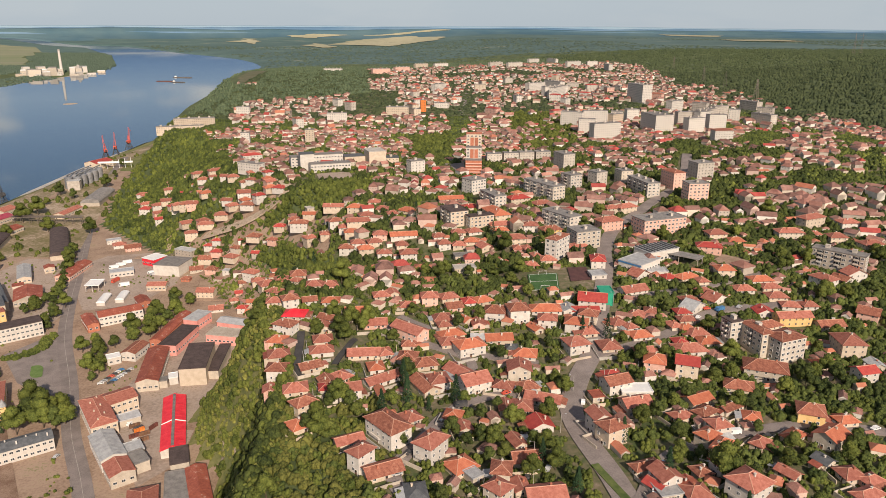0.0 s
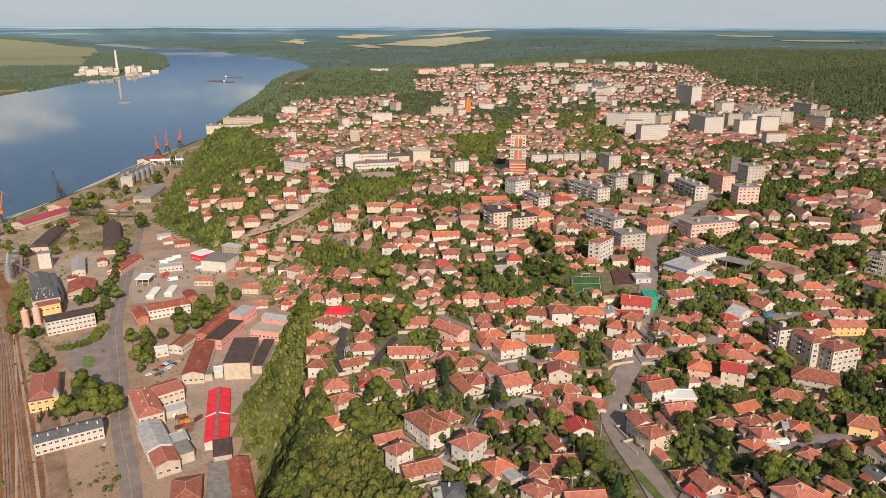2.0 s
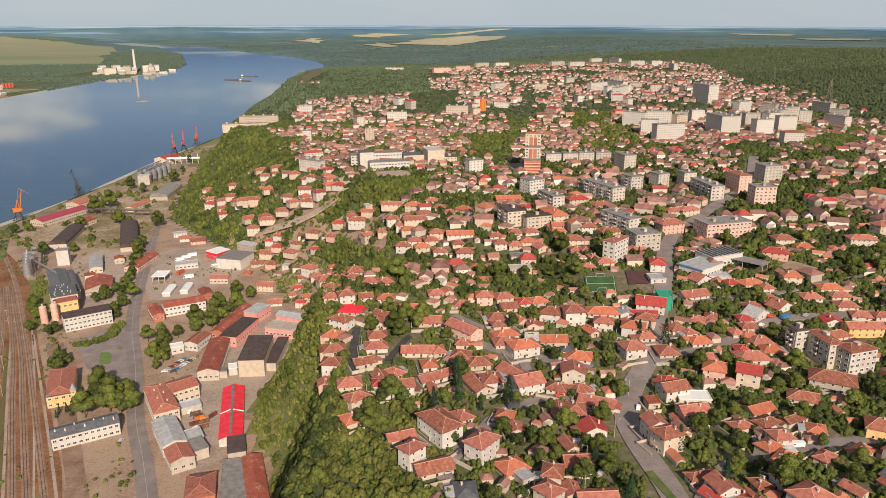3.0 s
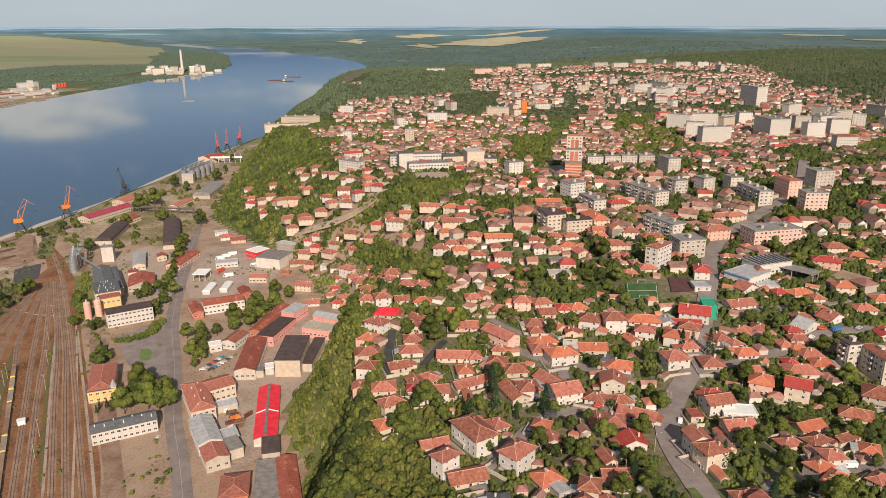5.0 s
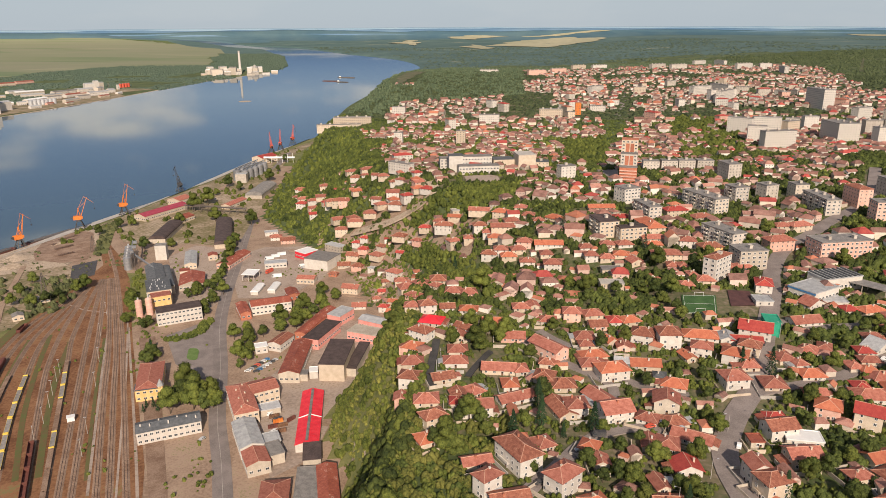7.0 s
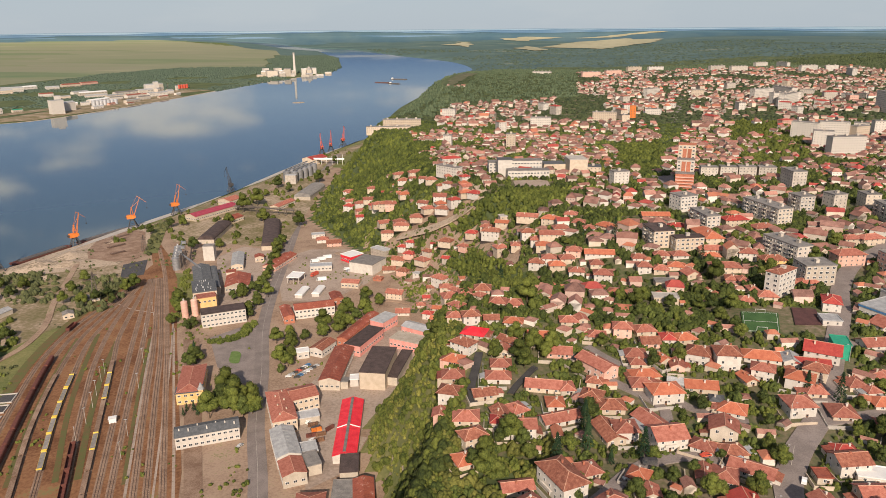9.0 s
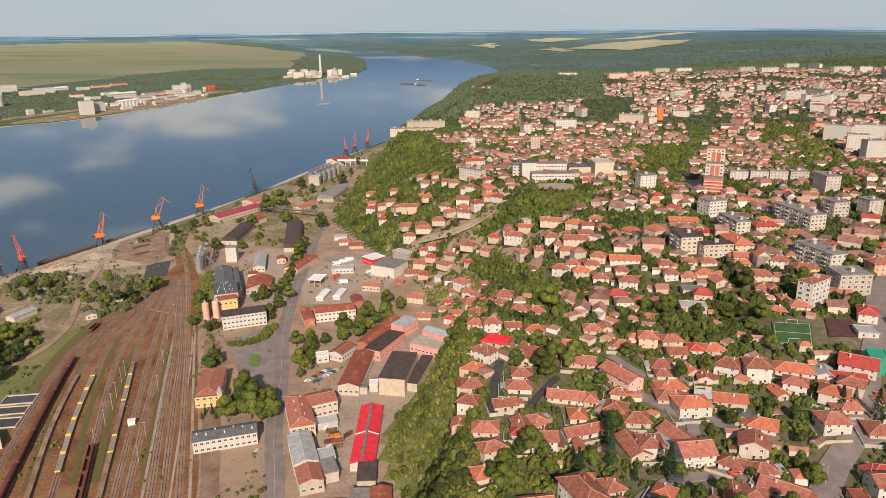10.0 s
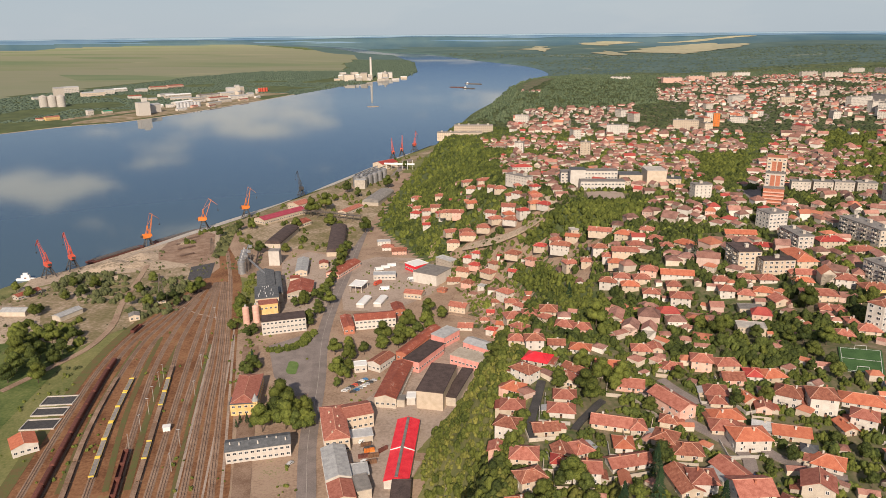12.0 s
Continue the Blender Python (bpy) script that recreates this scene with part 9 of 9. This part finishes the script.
def belt(x, y):
    """Woods on the far bank: a fringe on the shore, broken scrub, and a dense strip before the fields."""
    depth, back = table(FAR_BANK, y) - x, x - table(FIELD_EDGE, y)
    if depth < 12 or back < 70 * noise.noise((x * 0.004, y * 0.004, 3)) or 3270 < y < 3640 and depth < 320:
        return False
    n = noise.noise((x * 0.006, y * 0.006, 6))
    if y < 2640 and depth < 420:
        return n > 0.0 and depth > 215
    if y > 3300 or back < 330 + 120 * n or depth < 70:
        return True
    return n > -0.12


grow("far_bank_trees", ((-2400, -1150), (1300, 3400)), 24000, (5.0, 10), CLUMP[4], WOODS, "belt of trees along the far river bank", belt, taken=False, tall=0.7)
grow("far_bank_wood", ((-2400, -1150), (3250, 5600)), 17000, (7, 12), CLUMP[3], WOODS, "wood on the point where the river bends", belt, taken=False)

for poly in ([(-1425, 1650), (-1346, 1740), (-1300, 2000), (-1274, 2400), (-1330, 2450), (-1400, 2440), (-1420, 2000), (-1445, 1690)], [(-1500, 1700), (-1395, 2150), (-1372, 2480), (-1430, 2520), (-1440, 2200), (-1540, 1760)], [(-1390, 2180), (-1330, 2500), (-1290, 2640), (-1420, 2640), (-1450, 2300)]):
    tagged(part("works_yard", patch(poly, 0.6, 30), PORTGROUND), "bare dusty loading ground of the far works", "yard", kind="structure")

# ---- far fields ----
wheat = 0
for poly, mat, label in (
        ([(-137, 7115), (119, 9071), (674, 9770), (1046, 8523), (718, 7125), (311, 6425)], WHEAT, "ripe wheat field on the far hills"), ([(-452, 6751), (-369, 7514), (-121, 6425), (-227, 6128)], WHEAT, "small ripe wheat field in the woods"),
        ([(-1267, 7941), (-1344, 9317), (-1105, 9015), (-916, 7106)], WHEAT, "ripe field above the river bend"), ([(-981, 10431), (-661, 13009), (-76, 11906), (-485, 9703)], WHEAT, "pale field near the horizon"),
        ([(98, 11411), (1887, 15648), (1607, 13274), (588, 10979)], WHEAT, "pale field near the horizon"), ([(3369, 6595), (4124, 6604), (3609, 5767), (3152, 5917)], WHEAT, "ripe field beyond the wooded hill"),
        ([(4593, 10903), (5142, 10039), (4388, 8553), (3955, 9192)], WHEAT, "ripe field far beyond the hill")):
    edge = []
    for (ax, ay), (bx, by) in zip(poly, poly[1:] + poly[:1]):
        for k in range(6):
            x, y = ax + (bx - ax) * k / 6, ay + (by - ay) * k / 6
            sway = 0.11 * math.hypot(bx - ax, by - ay)
            edge.append((x + sway * noise.noise((x * 0.004, y * 0.004, 1)), y + sway * noise.noise((x * 0.004, y * 0.004, 9))))
    tagged(part("field", patch(edge, 5, 300), mat), label, "field", kind="structure")
# ---- hills on the horizon, haze put into their blue ----
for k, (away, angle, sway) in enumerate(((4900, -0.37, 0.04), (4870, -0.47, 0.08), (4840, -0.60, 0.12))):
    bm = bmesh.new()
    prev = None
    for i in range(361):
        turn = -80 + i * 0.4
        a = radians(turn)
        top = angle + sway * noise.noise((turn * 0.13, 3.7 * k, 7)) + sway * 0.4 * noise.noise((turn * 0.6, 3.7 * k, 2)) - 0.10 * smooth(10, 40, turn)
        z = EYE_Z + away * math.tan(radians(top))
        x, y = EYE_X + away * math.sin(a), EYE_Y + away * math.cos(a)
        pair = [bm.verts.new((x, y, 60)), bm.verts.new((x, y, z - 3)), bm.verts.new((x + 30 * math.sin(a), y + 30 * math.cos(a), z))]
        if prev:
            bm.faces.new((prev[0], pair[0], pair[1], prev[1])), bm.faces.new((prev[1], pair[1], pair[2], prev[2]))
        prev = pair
    tagged(part("backdrop", bm, BLUEHILLS[k]), ("hills along the horizon in pale haze blue", "hills before the horizon in blue-grey haze colour", "wooded ridge far away in blue-green haze colour")[k], "hills", kind="structure")

# ---- works on the far bank ----
pylon_at = []
def far_works(name, x, y, turn, w, d, h, wall, roof, label, kind="g"):
    root = new(name)
    root.matrix_basis = pose(*far(x, y, max(0.5, ground_z(x, y)) - 0.3), 0, 0, turn)
    tagged(root, label, "building", "works on the far bank")
    bm = bmesh.new()
    add_walls(bm, w, d, h, kind, 1.0, 0.3)
    for u, v, k, a in (window_spots(w, d, max(1, int(h / 6)), 1.5, 6.0, 5.0, "fr") if h < 24 else ()):
        c, s = math.cos(radians(a)), math.sin(radians(a))
        quad(bm, [(u + c * i + s * 0.06, v + s * i - c * 0.06, k + j) for i, j in ((-1.2, 0), (1.2, 0), (1.2, 2.0), (-1.2, 2.0))], 1)
    part("wall", bm, [wall_of(wall), HAZEGLASS], root)
    bm = bmesh.new()
    add_roof(bm, w, d, h, kind, 0.4, 0.3)
    part("roof", bm, [roof_of(roof), roof_of(roof)], root)


far_works("grain_elevator", -1362, 1868, 60, 34, 22, 38, "white", "grey", "tall white grain elevator on the far river bank", "f")
for x, y, w, d, h, wall, roof, label in ((-1386, 1945, 40, 22, 24, "white", "grey", "tall white grain store on the far quay"), (-1335, 2010, 34, 12, 7, "white", "grey", "low white shed on the far quay"), (-1330, 2180, 60, 14, 9, "stone", "grey", "long grey quay shed on the far bank"), (-1345, 2270, 44, 16, 11, "panel", "gravel", "grey quay hall on the far bank"),
                                         (-1310, 2330, 38, 12, 7, "cream", "rust", "rust-roofed quay shed on the far bank"), (-1365, 2390, 70, 18, 12, "white", "grey", "long white loading hall on the far bank"), (-1400, 2460, 30, 16, 20, "stone", "grey", "grey mill building on the far bank"), (-1318, 2440, 26, 10, 6, "white", "white", "small white office on the far quay"), (-1350, 2100, 26, 10, 6, "pink", "terracotta", "small tiled store on the far quay"),
                                         (-1420, 2330, 60, 20, 10, "white", "rust", "rust-roofed store behind the far quay"), (-1450, 2180, 80, 20, 9, "white", "white", "long white-roofed hall behind the far quay"), (-1312, 2140, 30, 9, 5, "panel", "rust", "low loading shed on the far quay")):
    far_works("works_hall", x, y, 72 + 10 * math.sin(x), w, d, h, wall, roof, label)
far_works("elevator_head", -1372, 1890, 60, 14, 12, 48, "white", "grey", "white lift head above the grain elevator", "f")
for x, y, w, d, h, wall, roof in ((-2118, 2365, 34, 24, 30, "panel", "grey"), (-2191, 2504, 60, 24, 22, "white", "grey"), (-1985, 2390, 80, 26, 14, "cream", "grey"), (-2004, 2474, 70, 26, 16, "white", "grey"), (-2025, 2590, 52, 22, 12, "white", "white"), (-1946, 2618, 46, 20, 9, "white", "grey"), (-1950, 2732, 70, 22, 10, "cream", "rust"),
                                  (-1944, 2840, 70, 22, 9, "pink", "terracotta"), (-2085, 2222, 28, 16, 9, "white", "grey"), (-1548, 1721, 38, 14, 9, "ochre", "terracotta"), (-1570, 1700, 20, 12, 6, "cream", "rust"), (-1520, 1835, 18, 12, 15, "white", "grey"), (-1512, 1897, 28, 12, 7, "stone", "teal"), (-1463, 2071, 30, 14, 8, "white", "white"),
                                  (-1616, 2393, 96, 20, 12, "stone", "white"), (-1560, 2330, 70, 18, 8, "panel", "grey"), (-1488, 2326, 60, 18, 9, "stone", "grey"), (-1492, 2402, 90, 22, 13, "panel", "gravel"), (-1481, 2497, 60, 22, 12, "white", "grey"), (-1487, 2546, 36, 20, 26, "white", "grey"), (-1470, 2560, 16, 14, 34, "white", "grey"), (-1490, 2622, 18, 16, 24, "stone", "grey"), (-1414, 2608, 8, 8, 17, "white", "grey"), (-1375, 2478, 40, 14, 10, "white", "grey"),
                                  (-1425, 2080, 24, 12, 10, "white", "grey"), (-1440, 2260, 46, 14, 9, "white", "gravel"), (-1418, 2390, 40, 12, 7, "stone", "rust"), (-1450, 2440, 30, 14, 16, "panel", "grey"), (-1405, 2540, 26, 12, 9, "cream", "grey"), (-1700, 2440, 60, 20, 9, "white", "grey"), (-1760, 2340, 44, 20, 10, "white", "rust"), (-1640, 2280, 30, 14, 8, "cream", "grey")):
    far_works("works_hall", x, y, 62 + rnd.uniform(-12, 12), w, d, h, wall, roof, f"{WALL_WORDS[wall]} works hall with {ROOF_WORDS[roof]} roof on the far bank")
for k in range(7):
    s = silo(6.5, 15, SILVER)
    s.matrix_basis = pose(*far(-1390 + 6.5 * k, 2072 + 9 * k, 3))
    tagged(s, "grey grain silo on the far river bank", "silo", "far bank silos")
for k in range(4):
    s = silo(5, 14, CRANERED)
    s.matrix_basis = pose(*far(-1446 + 5 * k, 2682 + 11 * k, 3))
    tagged(s, "red storage silo on the far river bank", "silo", "far bank red silos")
for k in range(3):
    s = silo(13, 34, CONCRETE)
    s.matrix_basis = pose(-1850 + 24 * k, 2010 + 12 * k, 4)
    tagged(s, "large concrete silo behind the far trees", "silo", "far concrete silos")
for x, y, w, d, h, wall in ((-1467, 3573, 26, 20, 24, "white"), (-1435, 3480, 30, 18, 14, "panel"), (-1395, 3400, 34, 20, 20, "stone"), (-1360, 3360, 26, 16, 26, "panel"), (-1321, 3317, 44, 22, 28, "stone"), (-1340, 3420, 30, 22, 34, "panel"), (-1326, 3417, 24, 18, 22, "white"), (-1290, 3350, 26, 14, 16, "panel"), (-1275, 3382, 30, 20, 32, "stone"), (-1263, 3424, 22, 16, 24, "panel"), (-1250, 3380, 18, 12, 14, "white"),
                            (-1236, 3490, 20, 16, 26, "white"), (-1228, 3537, 30, 18, 28, "panel"), (-1205, 3480, 22, 14, 26, "stone"), (-1222, 3595, 22, 18, 24, "white"), (-1190, 3440, 30, 12, 12, "panel"), (-1142, 3452, 34, 12, 9, "white"), (-1196, 3400, 36, 10, 8, "stone"), (-1147, 3598, 30, 12, 8, "cream"), (-1400, 3340, 24, 10, 9, "cream"), (-1300, 3290, 20, 10, 10, "white")):
    far_works("power_plant", x, y, 20 + rnd.uniform(-25, 25), w, d, h, wall, rnd.choice(("grey", "gravel", "white")), f"{WALL_WORDS[wall]} works building around the tall chimney", rnd.choice("ffg"))
for x, y, r, h in ((-1300, 3400, 7, 26), (-1288, 3412, 7, 26), (-1345, 3385, 9, 18), (-1215, 3510, 6, 34), (-1420, 3440, 8, 16)):
    s = silo(r, h, CONCRETE)
    s.matrix_basis = pose(*far(x, y, 3))
    tagged(s, "pale concrete tank among the far works", "tank", "far works tanks")
for x, y in ((-1478, 2330), (-1462, 2376), (-1500, 2600), (-1440, 2590), (-1380, 2440)):
    pylon_at.append((x, y))
root = new("power_chimney")
tagged(root, "tall pale power plant chimney on the far bank", "chimney")
root.matrix_basis = pose(*far(-1262, 3440, 3))
bm = bmesh.new()
drum(bm, 0, 0, 0, 100, 6.0, 20, r2=4.2)
part("stack", bm, WALLS["white"], root)
bm = bmesh.new()
drum(bm, 0, 0, 94, 101, 4.7, 20)
part("rim", bm, CONCRETE, root)
for x, y, r in ((-801, 2255, 1.0),):
    bm = bmesh.new()
    ring = [bm.verts.new((26 * r * math.cos(a), 30 * r * math.sin(a), -0.5)) for a in [2 * math.pi * i / 24 for i in range(24)]]
    mid = [bm.verts.new((v.co.x * 0.4, v.co.y * 0.55, 0.6)) for v in ring]
    for i in range(24):
        bm.faces.new((ring[i], ring[(i + 1) % 24], mid[(i + 1) % 24], mid[i]))
    bm.faces.new(mid)
    ob = part("sandbank", bm, SAND)
    ob.location = (x, y, 0)
    tagged(ob, "low sandbank showing in the river", "sandbank", "sandbanks", kind="structure")


# ---- masts and pylons ----
def pylon(x, y, h, label, wide=2.6):
    root = new("pylon")
    root.matrix_basis = pose(*far(x, y, ground_z(x, y) - 0.5), 0, 0, rnd.uniform(0, 90))
    tagged(root, label, "pylon", "pylons")
    bm = bmesh.new()
    for sx in (-1, 1):
        for sy in (-1, 1):
            beam(bm, (sx * wide, sy * wide, 0), (sx * 0.4, sy * 0.4, h), 0.22)
    for k in range(6):
        q, p = k / 6, (k + 1) / 6
        a, b = wide * (1 - q) + 0.4 * q, wide * (1 - p) + 0.4 * p
        for s in (-1, 1):
            beam(bm, (-a, s * a, h * q), (b, s * b, h * p), 0.12), beam(bm, (s * a, -a, h * q), (s * b, b, h * p), 0.12)
    part("lattice", bm, STEEL, root)
    for z in (0.72, 0.86):
        bm = bmesh.new()
        beam(bm, (-h * 0.17, 0, h * z), (h * 0.17, 0, h * z), 0.22)
        part("crossarm", bm, STEEL, root)


for x, y in ((855, 1690), (829, 1533), (777, 1311), (990, 2171)):
    pylon(x, y, 38, "grey lattice power pylon above the wooded hill", 4)
for x, y in ((1760, 2440), (1830, 2500)):
    pylon(x, y, 75, "tall radio mast on the wooded hilltop", 4)
for x, y in pylon_at:
    pylon(x, y, 26, "slender lattice mast among the far works", 2)
pylon(-353, 571, 24, "grey lattice power pylon among quay bushes")
pylon(-385, 700, 18, "lattice lamp tower in the port")


# ---- vehicles ----
def car(paint, kind="car"):
    root = new("van" if kind == "van" else "truck" if kind == "truck" else "car")
    L, W, H = {"car": (4.3, 1.75, 1.45), "van": (5.6, 2.0, 2.4), "truck": (9.0, 2.5, 3.3)}[kind]
    bm = bmesh.new()
    if kind == "car":
        prof = [(-L / 2, 0.35), (-L / 2, 0.85), (-L / 2 + 0.9, 0.95), (-L / 2 + 1.5, H), (L / 2 - 1.0, H), (L / 2 - 0.3, 0.98), (L / 2, 0.9), (L / 2, 0.35)]
    else:
        prof = [(-L / 2, 0.4), (-L / 2, 1.3), (-L / 2 + 0.5, H * 0.8), (-L / 2 + 1.0, H), (L / 2, H), (L / 2, 0.4)]
    a, b = [bm.verts.new((x, -W / 2, z)) for x, z in prof], [bm.verts.new((x, W / 2, z)) for x, z in prof]
    n = len(prof)
    for i in range(n):
        bm.faces.new((a[i], a[(i + 1) % n], b[(i + 1) % n], b[i]))
    bm.faces.new(a[::-1]), bm.faces.new(b)
    bmesh.ops.recalc_face_normals(bm, faces=bm.faces[:])
    part("body", bm, paint, root)
    bm = bmesh.new()
    if kind == "car":
        box(bm, -L / 2 + 1.35, -W / 2 - 0.01, 0.98, L / 2 - 0.75, W / 2 + 0.01, H - 0.12)
    else:
        box(bm, -L / 2 + 0.35, -W / 2 - 0.01, 1.35, -L / 2 + 1.6, W / 2 + 0.01, H * 0.78)
    part("window", bm, GLASS, root)
    for sx in (-1, 1):
        for sy in (-1, 1):
            bm = bmesh.new()
            r = 0.32 if kind == "car" else 0.42
            beam(bm, (sx * (L / 2 - 0.85), sy * (W / 2 - 0.1) - 0.1, r), (sx * (L / 2 - 0.85), sy * (W / 2 - 0.1) + 0.1, r), r, n=12)
            part("wheel", bm, DARKMETAL, root)
    return root


PAINTS = [("white", WHITEPAINT), ("silver", SILVER), ("red", CRANERED), ("dark", DARKMETAL), ("blue", BLUE)]
MADE = {}


def park(k, kind, x, y, turn, lift=0.5):
    word, paint = PAINTS[k]
    m = pose(x, y, ground_z(x, y) + lift, 0, 0, turn)
    if (k, kind) in MADE:
        copy_thing(MADE[k, kind], m)
        return
    c = MADE[k, kind] = car(paint, kind)
    c.matrix_basis = m
    tagged(c, f"parked {word} {kind} beside the road", kind, "parked vehicles")


for k, kind, x, y, turn in ((2, "car", 92, 203, -5), (1, "car", 106, 243, 60), (0, "car", 133, 216, 70), (4, "car", 151, 222, 65), (1, "van", 141, 226, 65), (3, "car", 97, 238, 80), (3, "car", 110, 252, 60), (0, "car", 134, 290, 70), (1, "car", 150, 340, 70), (3, "car", 168, 372, 65), (0, "van", 176, 392, 60), (1, "car", 182, 352, 20), (0, "car", 214, 366, 10), (2, "car", 230, 372, 10), (3, "car", 200, 255, 10), (0, "car", 236, 262, 0)):
    park(k, kind, x, y, turn)
for k in range(14):
    park(rnd.choice((0, 0, 1, 1, 3, 3, 2, 4)), "car", -132 + 1.2 * (k % 7) + 6 * (k // 7), 455 + 3.0 * (k % 7), 20 + rnd.uniform(-8, 8), 0.15)
for k, kind, x, y, turn in ((0, "truck", -196, 690, 25), (0, "truck", -192, 697, 25), (0, "truck", -188, 704, 25), (0, "van", -158, 672, 30), (1, "van", -154, 667, 30), (0, "truck", -150, 680, 30), (0, "van", -98, 402, 70), (3, "van", -92, 395, 40), (0, "car", -90, 384, 20), (1, "car", -128, 372, 66), (0, "truck", -172, 640, 20), (2, "truck", -183, 652, 70)):
    park(k, kind, x, y, turn, 0.2)

for points in LANES[2:6]:
    for q in path_points(points, 13.0)[1:-1]:
        if rnd.random() < 0.55:
            park(rnd.choice((0, 0, 1, 1, 3, 3, 2, 4)), rnd.choice(("car", "car", "car", "van")), q[0] + rnd.uniform(1.2, 2.0), q[1] + rnd.uniform(-0.5, 0.5), rnd.uniform(0, 40), 0.7)


def crate_stack(x, y, turn, mat, word):
    root = new("crate_stack")
    root.matrix_basis = pose(x, y, 10.5, 0, 0, turn)
    tagged(root, f"stack of {word} crates in the depot yard", "crates", "crate stacks")
    for k in range(4):
        for z in range(2):
            bm = bmesh.new()
            box(bm, -3 + 1.5 * k, -0.6, 0.1 + 1.15 * z, -1.65 + 1.5 * k, 0.6, 1.2 + 1.15 * z)
            for s in (-0.5, 0.38):
                box(bm, -3 + 1.5 * k, s, 1.15 * z, -1.65 + 1.5 * k, s + 0.12, 0.1 + 1.15 * z)
            part("crate", bm, mat, root)


for x, y, turn, mat, word in ((-91, 394, 30, CRANEPAINT, "orange"), (-87, 390, 30, WOODDOOR, "brown wooden"), (-92, 388, 30, WAGONRED, "rust-red"), (-86, 384, 28, WOODDOOR, "brown wooden"), (-84, 397, 60, WAGONRED, "rust-red"), (-95, 399, 30, WOODDOOR, "brown wooden")):
    crate_stack(x, y, turn, mat, word)

# street lamps along the hill street
for k, (x, y) in enumerate(((103, 190), (90, 215), (104, 232), (96, 250), (124, 268), (126, 300), (146, 330), (142, 305), (158, 352), (172, 380))):
    root = new("street_lamp")
    root.matrix_basis = pose(x + (7 if k % 2 else -7) * 0.9, y, ground_z(x, y), 0, 0, 180 * (k % 2))
    tagged(root, "pale concrete street lamp beside the street", "street lamp", "street lamps")
    bm = bmesh.new()
    beam(bm, (0, 0, -0.5), (0, 0, 8.5), 0.13, 0, 0.08, 6)
    part("pole", bm, CONCRETE, root)
    bm = bmesh.new()
    beam(bm, (0, 0, 8.4), (1.6, 0, 8.8), 0.06)
    arm = part("arm", bm, STEEL, root)
    bm = bmesh.new()
    box(bm, 1.4, -0.15, 8.7, 2.1, 0.15, 8.86)
    part("lamp_head", bm, SILVER, arm)
# goals and line markings of the playing field
for x, y in ((145, 403.5), (148.6, 424)):
    bm = bmesh.new()
    z = ground_z(x, y) + 0.7
    beam(bm, (-2.5, 0, 0), (-2.5, 0, 2.2), 0.08), beam(bm, (2.5, 0, 0), (2.5, 0, 2.2), 0.08), beam(bm, (-2.5, 0, 2.2), (2.5, 0, 2.2), 0.08)
    ob = part("goal", bm, WHITEPAINT)
    ob.matrix_basis = pose(x, y, z, 0, 0, 0)
    tagged(ob, "white goal frame at the playing field's end", "goal", "goals")
for points in ([(137, 403.4), (152.8, 402.9)], [(140.3, 425.2), (157, 424.3)], [(137, 403.4), (140.3, 425.2)], [(152.8, 402.9), (157, 424.3)], [(138.6, 414.3), (155, 413.6)]):
    tagged(part("field_line", strip(points, 0.13, 0.74, cols=2, step=3.0), WHITEPAINT), "white painted line of the playing field", "line", "field lines", kind="structure")

# settling basins beside the pump house
for x, y, w, d in ((-302, 398, 20, 12), (-297, 385, 20, 10), (-291, 371, 20, 12)):
    root = new("settling_basin")
    root.matrix_basis = pose(x, y, 10.4, 0, 0, 20)
    tagged(root, "concrete settling basin with dark water", "basin", "settling basins")
    bm = bmesh.new()
    for a in ((-w / 2, -d / 2, w / 2, -d / 2 + 0.6), (-w / 2, d / 2 - 0.6, w / 2, d / 2), (-w / 2, -d / 2 + 0.6, -w / 2 + 0.6, d / 2 - 0.6), (w / 2 - 0.6, -d / 2 + 0.6, w / 2, d / 2 - 0.6)):
        box(bm, a[0], a[1], -1, a[2], a[3], 0.9)
    part("rim", bm, CONCRETE, root)
    bm = bmesh.new()
    box(bm, -w / 2 + 0.6, -d / 2 + 0.6, -0.9, w / 2 - 0.6, d / 2 - 0.6, 0.25)
    part("water", bm, DARKMETAL, root, "dark settled water")
